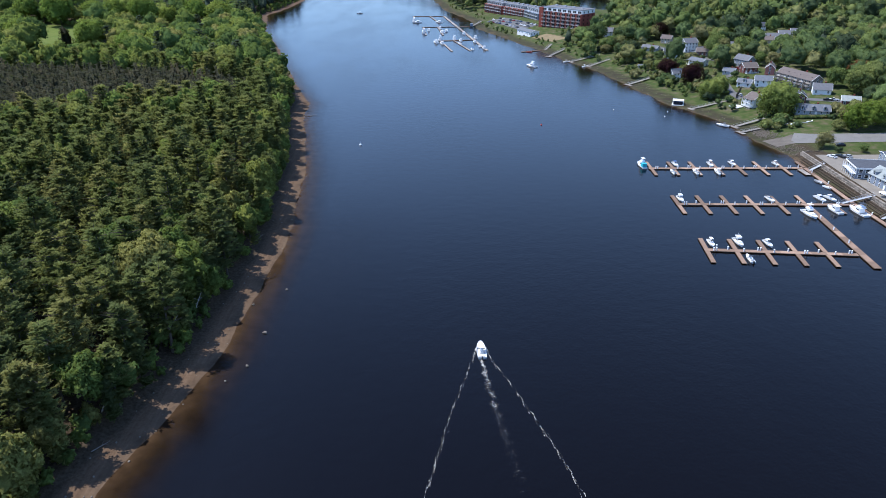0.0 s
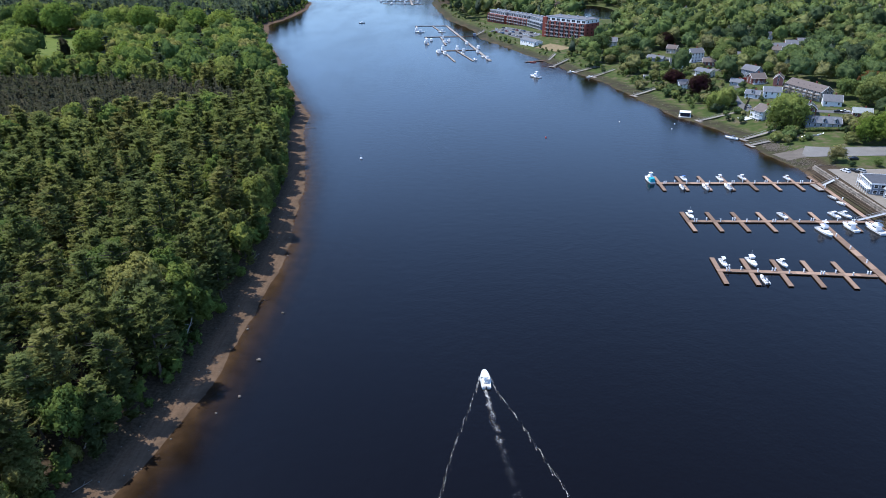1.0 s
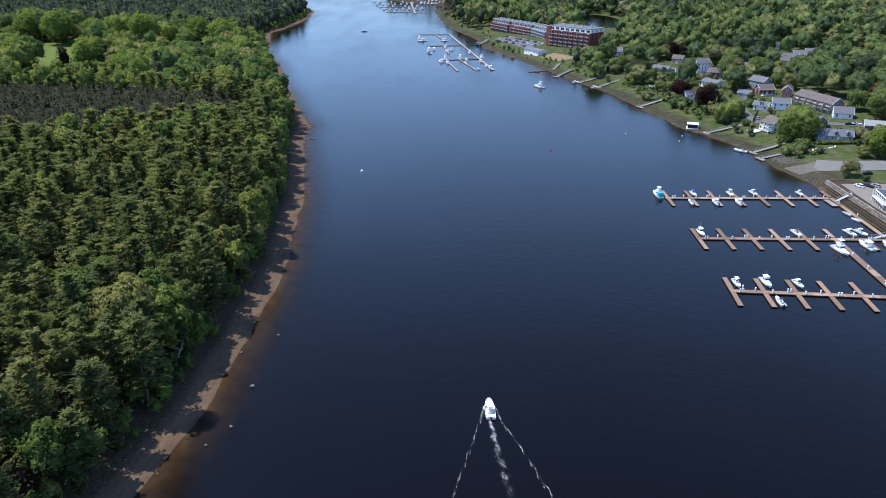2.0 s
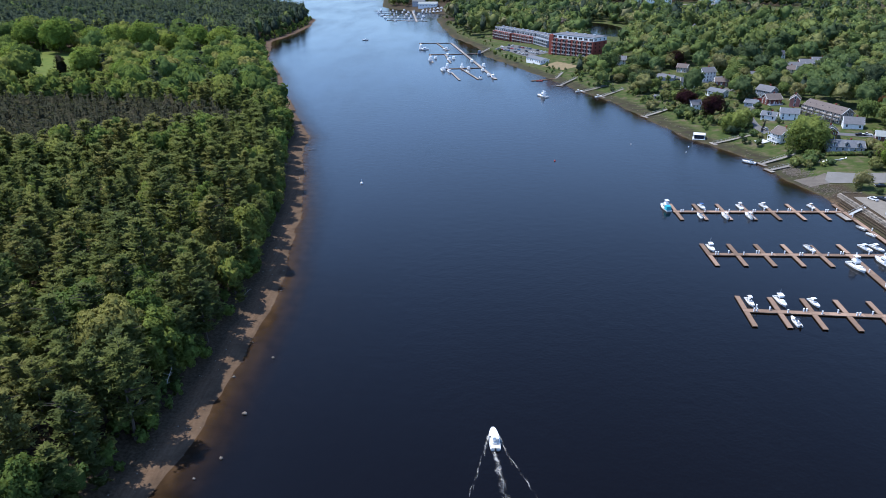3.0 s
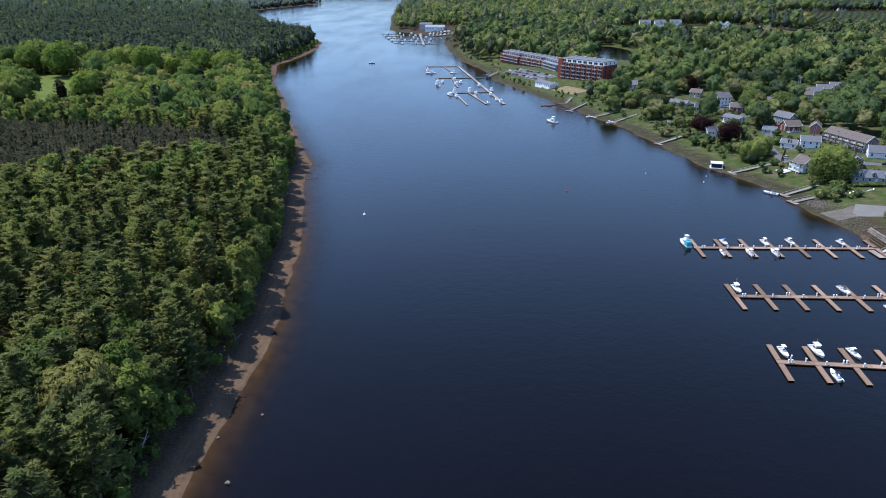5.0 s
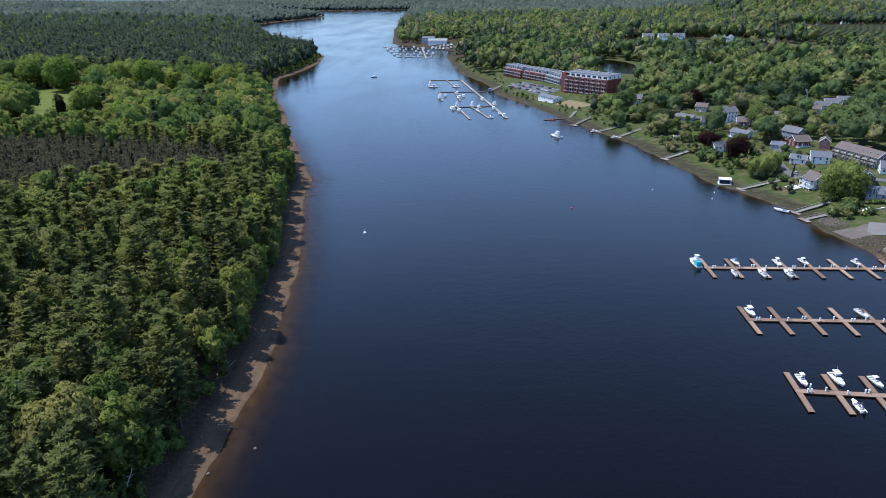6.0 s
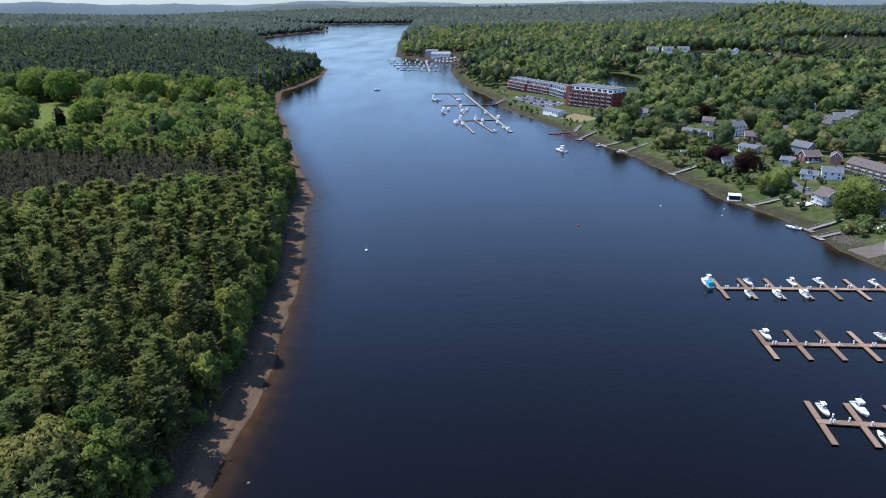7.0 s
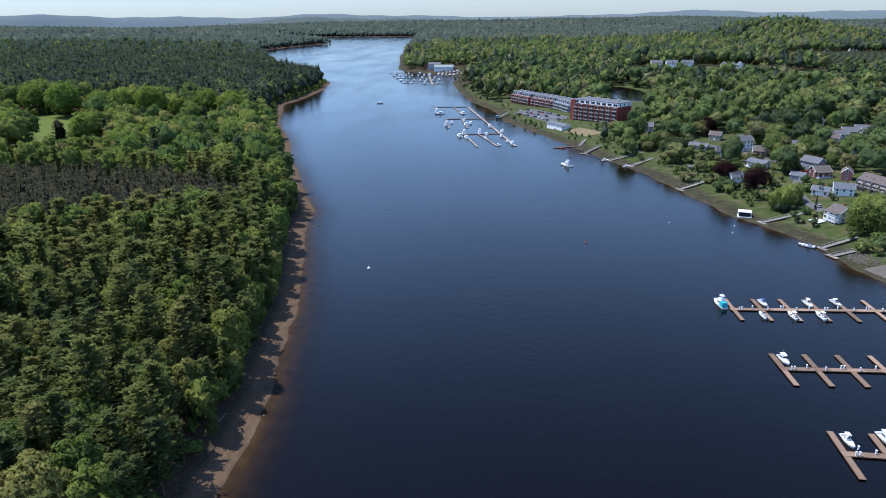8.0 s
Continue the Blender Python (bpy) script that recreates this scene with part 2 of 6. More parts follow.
def ground_material():
    m, n, l, p = material("river_bank_ground")
    geo = n.new("ShaderNodeNewGeometry").outputs["Position"]
    sep = n.new("ShaderNodeSeparateXYZ")
    l.new(geo, sep.inputs[0])
    fine, mid, big = noise_tex(n, l, 1.4, 4, geo), noise_tex(n, l, 0.22, 3, geo), noise_tex(n, l, 0.03, 3, geo)
    a = n.new("ShaderNodeAttribute")
    a.attribute_name = "grass"
    litter_shade = ramp(n, l, fine, [(0.3, (0.032, 0.024, 0.015)), (0.7, (0.080, 0.060, 0.040))])
    lawn = ramp(n, l, mid, [(0.3, (0.036, 0.054, 0.016)), (0.46, (0.054, 0.074, 0.021)), (0.58, (0.078, 0.080, 0.034)), (0.72, (0.12, 0.10, 0.066))])
    along = n.new("ShaderNodeMapping")
    along.inputs["Rotation"].default_value, along.inputs["Scale"].default_value = (0, 0, -0.12), (1.1, 0.07, 1.0)
    l.new(geo, along.inputs[0])
    strand = noise_tex(n, l, 1.3, 3, along.outputs[0])
    sand = ramp(n, l, math_node(n, l, "ADD", math_node(n, l, "MULTIPLY", fine, 0.35), math_node(n, l, "ADD", math_node(n, l, "MULTIPLY", mid, 0.25), math_node(n, l, "MULTIPLY", strand, 0.4))),
                [(0.3, (0.070, 0.044, 0.027)), (0.5, (0.118, 0.076, 0.047)), (0.7, (0.164, 0.112, 0.073))])
    weed = ramp(n, l, mid, [(0.35, (0.040, 0.034, 0.023)), (0.5, (0.046, 0.043, 0.023)), (0.65, (0.054, 0.056, 0.026))])
    k = n.new("ShaderNodeAttribute")
    k.attribute_name = "weedy"
    hay = ramp(n, l, mid, [(0.3, (0.085, 0.122, 0.022)), (0.7, (0.130, 0.150, 0.036))])
    land = mix_col(n, l, a.outputs["Fac"], litter_shade, mix_col(n, l, k.outputs["Fac"], hay, lawn))
    shore = mix_col(n, l, math_node(n, l, "MULTIPLY", k.outputs["Fac"], math_node(n, l, "GREATER_THAN", sep.outputs[2], -0.6)), sand, weed)
    wet = mix_col(n, l, k.outputs["Fac"], ramp(n, l, mid, [(0.3, (0.066, 0.045, 0.029)), (0.7, (0.122, 0.083, 0.053))]), weed)
    zz = math_node(n, l, "ADD", sep.outputs[2], math_node(n, l, "MULTIPLY", math_node(n, l, "SUBTRACT", mid, 0.5), 0.5))
    up = n.new("ShaderNodeMapRange")
    up.inputs[1].default_value, up.inputs[2].default_value = -0.10, 0.45
    l.new(zz, up.inputs[0])
    shore = mix_col(n, l, up.outputs[0], wet, shore)
    # starts low, so dark litter colour also paints the trees' shade on the upper beach
    dry = n.new("ShaderNodeMapRange")
    dry.inputs[1].default_value, dry.inputs[2].default_value = 0.52, 0.95
    l.new(zz, dry.inputs[0])
    l.new(mix_col(n, l, dry.outputs[0], shore, land), p.inputs["Base Color"])
    p.inputs["Roughness"].default_value, p.inputs["Specular IOR Level"].default_value = 0.95, 0.08
    b = n.new("ShaderNodeBump")
    b.inputs["Strength"].default_value, b.inputs["Distance"].default_value = 0.6, 0.15
    l.new(fine, b.inputs["Height"])
    l.new(b.outputs[0], p.inputs["Normal"])
    return m


def water_material():
    m, n, l, p = material("river_water")
    geo = n.new("ShaderNodeNewGeometry").outputs["Position"]
    p.inputs["Base Color"].default_value = (0.0020, 0.0010, 0.0004, 1)
    p.inputs["IOR"].default_value = 1.33
    p.inputs["Specular IOR Level"].default_value = 0.42
    map_ = n.new("ShaderNodeMapping")
    map_.inputs["Scale"].default_value = (1.0, 0.30, 1.0)
    l.new(geo, map_.inputs[0])
    gust = noise_tex(n, l, 0.016, 4, map_.outputs[0], 0.6)
    r = n.new("ShaderNodeMapRange")
    r.inputs[1].default_value, r.inputs[2].default_value, r.inputs[3].default_value, r.inputs[4].default_value = 0.36, 0.64, 0.10, 0.19
    l.new(gust, r.inputs[0])
    l.new(r.outputs[0], p.inputs["Roughness"])
    rip = math_node(n, l, "ADD", noise_tex(n, l, 1.1, 2, geo), math_node(n, l, "MULTIPLY", noise_tex(n, l, 0.25, 2, geo), 1.6))
    b = n.new("ShaderNodeBump")
    b.inputs["Strength"].default_value = 0.5
    l.new(math_node(n, l, "MULTIPLY", r.outputs[0], 0.5), b.inputs["Distance"])
    l.new(rip, b.inputs["Height"])
    l.new(b.outputs[0], p.inputs["Normal"])
    t = n.new("ShaderNodeBsdfTransparent")
    t.inputs[0].default_value = (0.80, 0.76, 0.70, 1)
    a = n.new("ShaderNodeAttribute")
    a.attribute_name = "shallow"
    fres = n.new("ShaderNodeFresnel")
    fres.inputs[0].default_value = 1.33
    mx = n.new("ShaderNodeMixShader")
    l.new(math_node(n, l, "MULTIPLY", a.outputs["Fac"], math_node(n, l, "SUBTRACT", 1.0, fres.outputs[0])), mx.inputs[0])
    l.new(p.outputs[0], mx.inputs[1])
    l.new(t.outputs[0], mx.inputs[2])
    l.new(mx.outputs[0], n["Material Output"].inputs["Surface"])
    return m


mat_ground, mat_water = ground_material(), water_material()
ground = new("ground", sheet("ground", GX, GY, height, {"grass": grass_mask, "weedy": lambda x, y: ease(-2, 2, inland(x, y)[1])}))
ground.data.materials.append(mat_ground)
tagged(ground, "brown tidal shore, grassy town bank and dark forest floor", "ground", kind="structure")
WX = steps((-1300, -300, 50), (-300, -110, 8), (-110, -50, 2), (-50, 90, 35), (90, 200, 6), (200, 420, 30))
WY = steps((-300, 60, 30), (60, 480, 4), (480, 1300, 16), (1300, 3200, 60))
water = new("water", sheet("water", WX, WY, lambda x, y: 0 * x, {"shallow": lambda x, y: np.exp(np.clip(height(x, y), -8, 0) / 0.38)}))
water.data.materials.append(mat_water)
tagged(water, "calm dark blue river with faint wind streaks", "river", kind="structure")

# ---- trees ----
rng = np.random.default_rng(7)


def cards(c, d, s, length, width, out):
    """One leaf-shaped triangle for each centre c, along d, across s."""
    n = len(c)
    v = np.empty((n, 3, 3))
    v[:, 0] = c + d * length[:, None]
    v[:, 1] = c - d * (0.5 * length)[:, None] + s * width[:, None]
    v[:, 2] = c - d * (0.5 * length)[:, None] - s * width[:, None]
    back = np.einsum("ij,ij->i", np.cross(v[:, 1] - v[:, 0], v[:, 2] - v[:, 0]), out) < 0
    v[back, 1], v[back, 2] = v[back, 2].copy(), v[back, 1].copy()
    return v.reshape(-1, 3), np.arange(3 * n).reshape(n, 3), np.repeat(out, 3, 0)


def unit(v):
    return v / np.maximum(1e-9, np.linalg.norm(v, axis=-1, keepdims=True))


def ball(sub, r, size, rough=0.22):
    bm = bmesh.new()
    bmesh.ops.create_icosphere(bm, subdivisions=sub, radius=1)
    v = np.array([x.co for x in bm.verts])
    f = np.array([[x.index for x in q.verts] for q in bm.faces])
    bm.free()
    return v * (1 + r.uniform(-rough, rough, (len(v), 1))) * np.array(size), f


def merge(*meshes):
    vs, fs, ns, k = [], [], [], 0
    for v, f, n in meshes:
        vs.append(v)
        fs.append(f + k)
        ns.append(n)
        k += len(v)
    return np.concatenate(vs), np.concatenate(fs), np.concatenate(ns)


def pine_crown(r, tall, spread, whorls, per, tufts, fan, size, start=0.32, flat=0.25):
    """White pine: tiers of feathery boughs with gaps between, each bough a row of needle tufts."""
    parts = []
    n = whorls * per
    u = np.repeat((np.arange(whorls) + r.uniform(-0.3, 0.3, whorls)) / whorls, per).clip(0, 1)
    z0 = tall * (start + (0.97 - start) * u)
    lean = r.uniform(0.8, 1.2, 7)
    az = r.uniform(0, 2 * np.pi, n)
    reach = spread * (np.sqrt(np.clip(1.03 - u, 0, 1)) * (0.55 + 0.6 * u * (1 - u) * 2)) * r.uniform(0.55, 1.2, n) * lean[(az / 0.9).astype(int) % 7]
    lift = r.uniform(0.05, 0.35, n) + 0.45 * u
    f = (np.arange(tufts) + 0.7) / tufts
    f = np.broadcast_to(f, (n, tufts)) + r.uniform(-0.06, 0.06, (n, tufts))
    rad = reach[:, None] * f
    a = az[:, None] + r.normal(0, 0.16, (n, tufts)) * (0.4 + f)
    x, y = rad * np.cos(a), rad * np.sin(a)
    z = z0[:, None] + rad * lift[:, None] - 0.06 * rad ** 2 / max(1, spread) + r.normal(0, 0.14, (n, tufts))
    c = np.stack([x, y, z], -1).reshape(-1, 3)
    c = np.repeat(c, fan, 0) + r.normal(0, size * 0.35, (n * tufts * fan, 3)) * np.array([1, 1, 0.5])
    aa = np.repeat(a.reshape(-1), fan) + r.normal(0, 0.8, len(c))
    d = unit(np.stack([np.cos(aa), np.sin(aa), r.normal(0.25, 0.35, len(c))], -1))
    s = unit(np.cross(d, np.array([0, 0, 1.0])) + r.normal(0, flat, (len(c), 3)))
    ln = size * r.uniform(0.7, 1.3, len(c))
    out = unit(np.stack([c[:, 0], c[:, 1], 0.35 * (c[:, 2] - tall * 0.55)], -1) / spread + np.array([0, 0, 0.75]) + r.normal(0, 0.22, c.shape))
    parts.append(cards(c, d, s, ln, ln * r.uniform(0.22, 0.42, len(c)), out))
    return merge(*parts)


def leaf_crown(r, tall, spread, clumps, leaves, size, base=0.28, weep=0.0, core=0):
    """Broadleaf crown: overlapping leafy clumps with hollows between, ragged with loose leaves."""
    mid, hz = tall * (1 + base) / 2, tall * (1 - base) / 2
    d = unit(r.normal(0, 1, (clumps, 3)) + np.array([0, 0, 0.35]))
    lob = 1 + 0.16 * np.sin(np.arctan2(d[:, 1], d[:, 0]) * 3 + r.uniform(0, 6)) + 0.1 * np.sin(np.arctan2(d[:, 1], d[:, 0]) * 5 + r.uniform(0, 6))
    k = r.uniform(0.58, 0.84, clumps) * lob
    rel = d * k[:, None] * np.array([spread, spread, hz])
    cr = spread * r.uniform(0.24, 0.40, clumps) * (1.15 if clumps < 20 else 1.0)
    o = unit(r.normal(0, 1, (clumps, leaves, 3)) + 0.6 * d[:, None, :] + np.array([0, 0, 0.4]))
    c = rel[:, None, :] + np.array([0, 0, mid]) + o * (cr[:, None] * r.uniform(0.86, 1.14, (clumps, leaves)))[..., None]
    if weep:
        c[..., 2] -= weep * r.uniform(0, 1, (clumps, leaves)) * tall * 0.35
        c[..., 2] = np.maximum(c[..., 2], 0.8)
    c, o = c.reshape(-1, 3), o.reshape(-1, 3)
    nrm = unit(o + r.normal(0, 0.6, o.shape))
    t = unit(np.cross(nrm, r.normal(0, 1, o.shape)))
    ln = size * r.uniform(0.7, 1.35, len(c))
    out = unit(0.8 * o + 0.4 * unit(c - np.array([0, 0, mid - hz * 0.3])) + r.normal(0, 0.16, o.shape))
    cv = cards(c, t, np.cross(nrm, t), ln, ln * r.uniform(0.5, 0.8, len(c)), out)
    u, f = ball(core or (3 if leaves > 9 else 2), r, (1, 1, 1), 0.0)
    f = f[u[f][:, :, 2].max(1) > -0.45]                     # open below, where the limbs are
    far = u * np.array([spread, spread, hz])
    reach = np.linalg.norm(far, axis=1)
    q = far / reach[:, None]
    along = q @ rel.T
    cut = cr[None, :] ** 2 - (rel ** 2).sum(1)[None, :] + along ** 2
    hit = np.where(cut > 0, along + np.sqrt(np.maximum(cut, 0)), 0)
    best = hit.argmax(1)
    rad = np.maximum(hit.max(1), 0.60 * reach) * r.uniform(0.93, 1.03, len(u)) * (0.8 if weep else 0.76 if leaves > 20 else 0.94)
    p = q * rad[:, None]
    n = unit(0.75 * unit(p - rel[best] * (hit.max(1) > 0.60 * reach)[:, None]) + 0.35 * q + r.normal(0, 0.12, p.shape))
    return merge(cv, (p + np.array([0, 0, mid]), f, n))


def blob(r, tall, spread, pointed, fine=1):
    v, f = ball(fine, r, (spread, spread, tall * 0.45), 0.16)
    u = unit(v)
    v = v * (0.86 + 0.3 * np.exp(6 * (u @ unit(r.normal(0, 1, (9, 3))).T - 1)).max(1))[:, None]
    if pointed:
        v[:, :2] *= (1.05 - 0.75 * np.clip((v[:, 2:] / (tall * 0.45) + 1) / 2, 0, 1)) * 1.25
    return v + np.array([0, 0, tall * 0.56]), f, unit(v + np.array([0, 0, tall * 0.1]))


def limb(bm, a, b, ra, rb, sides=6):
    a, b = Vector(a), Vector(b)
    q = (b - a).to_track_quat("Z", "Y").to_matrix()
    ring = []
    for p, rr in ((a, ra), (b, rb)):
        ring.append([bm.verts.new(p + q @ Vector((rr * math.cos(i * math.tau / sides), rr * math.sin(i * math.tau / sides), 0))) for i in range(sides)])
    for i in range(sides):
        bm.faces.new((ring[0][i], ring[0][(i + 1) % sides], ring[1][(i + 1) % sides], ring[1][i]))
    bm.faces.new(ring[1])
    bm.faces.new(ring[0][::-1])


def trunk_mesh(r, tall, spread, pine):
    bm = bmesh.new()
    rad = tall * 0.014 + 0.06
    p = Vector((0, 0, -0.6))
    for i in range(4):
        q = Vector((r.uniform(-0.25, 0.25), r.uniform(-0.25, 0.25), tall * (0.25 * (i + 1)) * (0.95 if pine else 0.72)))
        limb(bm, p, q, rad * (1 - 0.23 * i), rad * (1 - 0.23 * (i + 1)) + 0.01)
        p = q
    for i in range(10 if pine else 7):
        z = tall * (r.uniform(0.3, 0.85) if pine else r.uniform(0.25, 0.5))
        a = r.uniform(0, math.tau)
        ln = spread * r.uniform(0.5, 0.8)
        up = ln * 0.25 if pine else ln * r.uniform(0.6, 1.2)
        limb(bm, (0, 0, z), (ln * math.cos(a), ln * math.sin(a), z + up), rad * 0.35, 0.03, 4)
    me = bpy.data.meshes.new("trunk")
    bm.to_mesh(me)
    bm.free()
    me.materials.append(mat_bark)
    return me


def tree_kind(name, crown, trunk, mat, label, category, group):
    root = new(name)
    root.empty_display_size = 0.5
    me = tri_mesh("crown", crown[0], crown[1], normals=crown[2])
    me.materials.append(mat)
    for part_name, data in (("trunk", trunk), ("crown", me)):
        o = new(part_name, data)
        o.parent = root
    return tagged(root, label, category, group)


def plant(kinds, x, y, turn, size, sink=0.3, first=None):
    """Copies of the kinds, one at each place; each kind itself stands at its first place."""
    used = set() if first is None else first
    for i in range(len(x)):
        k = kinds[i % len(kinds)]
        m = Matrix.LocRotScale((x[i], y[i], ground_z(x[i], y[i]) - sink), Euler((rng.normal(0, 0.03), rng.normal(0, 0.03), turn[i])), (size[i], size[i], size[i] * rng.uniform(0.92, 1.1)))
        if k.name not in used:
            used.add(k.name)
            k.matrix_basis = m
        else:
            copy_thing(k, Matrix.Identity(4)).matrix_basis = m


def woods(name, templates, x, y, size, tone, mat, label, category="trees", sink=0.5):
    """Many trees joined into one mesh; each takes a template, a turn, a size and a tone."""
    n = len(x)
    pick = rng.integers(0, len(templates), n)
    a = rng.uniform(0, 2 * np.pi, n)
    z = height(x, y) - sink
    vs, fs, ts, ns, k = [], [], [], [], 0
    for i, (v, f, nv) in enumerate(templates):
        sel = np.nonzero(pick == i)[0]
        if not len(sel):
            continue
        c, s, sz = np.cos(a[sel])[:, None], np.sin(a[sel])[:, None], size[sel][:, None]
        tall = sz * rng.uniform(0.85, 1.15, (len(sel), 1))
        X = (v[None, :, 0] * c - v[None, :, 1] * s) * sz + x[sel][:, None]
        Y = (v[None, :, 0] * s + v[None, :, 1] * c) * sz + y[sel][:, None]
        Z = v[None, :, 2] * tall + z[sel][:, None]
        vs.append(np.stack([X, Y, Z], -1).reshape(-1, 3))
        ns.append(np.stack([nv[None, :, 0] * c - nv[None, :, 1] * s, nv[None, :, 0] * s + nv[None, :, 1] * c, nv[None, :, 2] + 0 * c], -1).reshape(-1, 3))
        fs.append((f[None] + (np.arange(len(sel)) * len(v))[:, None, None]).reshape(-1, 3) + k)
        ts.append(np.repeat(tone[sel], len(v)))
        k += len(sel) * len(v)
    me = tri_mesh(name, np.concatenate(vs), np.concatenate(fs), {"tone": np.concatenate(ts)}, normals=np.concatenate(ns))
    me.materials.append(mat)
    return tagged(new(name, me), label, category, kind="stuff")


def sites(x0, x1, y0, y1, gap, jitter=0.42):
    """Uneven planting places over a stretch of the plan."""
    gx, gy = np.meshgrid(np.arange(x0, x1, gap), np.arange(y0, y1, gap * 0.87))
    gx = gx + (np.arange(gx.shape[0]) % 2)[:, None] * gap * 0.5
    gx = gx + rng.uniform(-jitter, jitter, gx.shape) * gap
    gy = gy + rng.uniform(-jitter, jitter, gy.shape) * gap
    return gx.ravel(), gy.ravel()


def wave(x, y, s, seed):
    return 0.5 + 0.25 * (np.sin(x / s + seed) * np.cos(y / (s * 1.3) - seed * 2) + np.sin((x + y) / (s * 0.7) + seed * 3) * np.cos((x - y) / (s * 1.7) + seed))


def in_wedge(x, y, margin=25):
    """Inside the stretch of country that the flight overlooks."""
    return np.abs(x) < 0.66 * (y + 40) + margin


PLANT = np.array([(-420, 300), (-198, 336), (-165, 358), (-136, 380), (-120, 398), (-124, 424), (-160, 440), (-225, 448), (-420, 452)], float)


def inside(poly, x, y):
    r = np.zeros(np.shape(x), bool)
    for (xa, ya), (xb, yb) in zip(poly, np.roll(poly, -1, 0)):
        cross = ((ya > y) != (yb > y)) & (x < (xb - xa) * (y - ya) / (yb - ya + 1e-9) + xa)
        r ^= cross
    return r


def meadow(x, y):
    return clearing(x, y) < 1


# templates, from close to far
pine_near = [pine_crown(rng, t, s, 13, 7, 8, 4, 0.74, st) for t, s, st in ((25, 7.6, 0.26), (23, 7.0, 0.3), (27, 8.2, 0.34), (21, 6.8, 0.22))]
leaf_near = [leaf_crown(rng, t, s, 56, 58, 0.62, b) for t, s, b in ((20, 6.0, 0.25), (18, 5.4, 0.2), (22, 6.4, 0.3))]
leaf_wide = [leaf_crown(rng, t, s, 26, 14, 0.82) for t, s in ((20, 7.6), (18, 7.0), (21, 8.4))]
bush_low = [leaf_crown(rng, 19, 5.6, 16, 8, 1.8, 0.1), leaf_crown(rng, 17, 6.2, 16, 8, 1.8, 0.1)]
pine_mid = [merge(pine_crown(rng, t, s, 10, 6, 5, 3, 1.15), blob(rng, t * 0.8, s * 0.42, True)) for t, s in ((25, 7.6), (23, 7.0), (26, 8.0))]
leaf_mid = [leaf_crown(rng, t, s, 28, 12, 0.95) for t, s in ((20, 5.2), (18, 4.8), (21, 5.8))]
pine_far = [merge(pine_crown(rng, t, s, 8, 4, 2, 1, 1.9), blob(rng, t * 0.92, s * 0.72, True)) for t, s in ((23, 6.2), (21, 5.6), (24, 5.8))]
leaf_far = [leaf_crown(rng, t, s, 15, 5, 1.4) for t, s in ((18, 7.0), (17, 6.4), (20, 7.8))]
dark_mid = [merge(pine_crown(rng, 17, 3.3, 8, 4, 3, 1, 1.2, 0.3), blob(rng, 16.0, 2.1, True)), merge(pine_crown(rng, 16, 3.0, 8, 4, 3, 1, 1.15, 0.25), blob(rng, 15.0, 2.0, True))]

# left bank, up to the clearing
x, y = sites(-300, -55, 84, 470, 8.0)
sl = inland(x, y)[0]
keep = (sl > 10.4) & ~inside(PLANT, x, y) & in_wedge(x, y, 45)
x, y, sl = x[keep], y[keep], sl[keep]
broad = (rng.uniform(0, 1, len(x)) < 0.13 + 0.28 * (wave(x, y, 26, 1.7) > 0.58) + 0.22 * np.exp(-((sl - 11) / 4) ** 2) + 0.55 * ease(425, 455, y))
near = np.hypot(x, (y - 100) * 0.9) < 196
px, py = x[near & ~broad], y[near & ~broad]
bx, by = x[near & broad], y[near & broad]
order = np.argsort(np.hypot(px, py))
px, py = px[order], py[order]
pine_kinds = [tree_kind("pine_tree", c, trunk_mesh(rng, t, s, True), mat_pine_one, "tall white pine with feathery dark green boughs", "tree", "pines on the wooded bank")
              for c, (t, s) in zip(pine_near, ((26, 6.6), (24, 6.0), (28, 7.2), (22, 5.8)))]
plant(pine_kinds, px[:300], py[:300], rng.uniform(0, 6.3, 300), rng.uniform(0.78, 1.12, 300))
leaf_kinds = [tree_kind("broadleaf_tree", c, trunk_mesh(rng, t, s, False), mat_leaf_one, "broadleaf tree in fresh spring green leaf", "tree", "broadleaf trees on the wooded bank")
              for c, (t, s) in zip(leaf_near, ((20, 5.0), (18, 4.6), (22, 5.6)))]
plant(leaf_kinds, bx[:150], by[:150], rng.uniform(0, 6.3, 150), rng.uniform(0.6, 1.05, 150))
rx, ry = np.concatenate([px[300:], x[~near & ~broad]]), np.concatenate([py[300:], y[~near & ~broad]])
woods("pine_wood", pine_mid, rx, ry, rng.uniform(0.82, 1.06, len(rx)), np.clip(wave(rx, ry, 40, 0.3) * 0.8 + rng.normal(0.2, 0.18, len(rx)), 0, 1), mat_pine, "dense wood of tall green pines")
rx, ry = np.concatenate([bx[150:], x[~near & broad]]), np.concatenate([by[150:], y[~near & broad]])
woods("broadleaf_wood", leaf_mid, rx, ry, rng.uniform(0.7, 1.15, len(rx)), np.clip(wave(rx, ry, 30, 2.3) * 0.7 + rng.normal(0.15, 0.2, len(rx)), 0, 1), mat_leaf, "broadleaf trees in fresh leaf among pines")

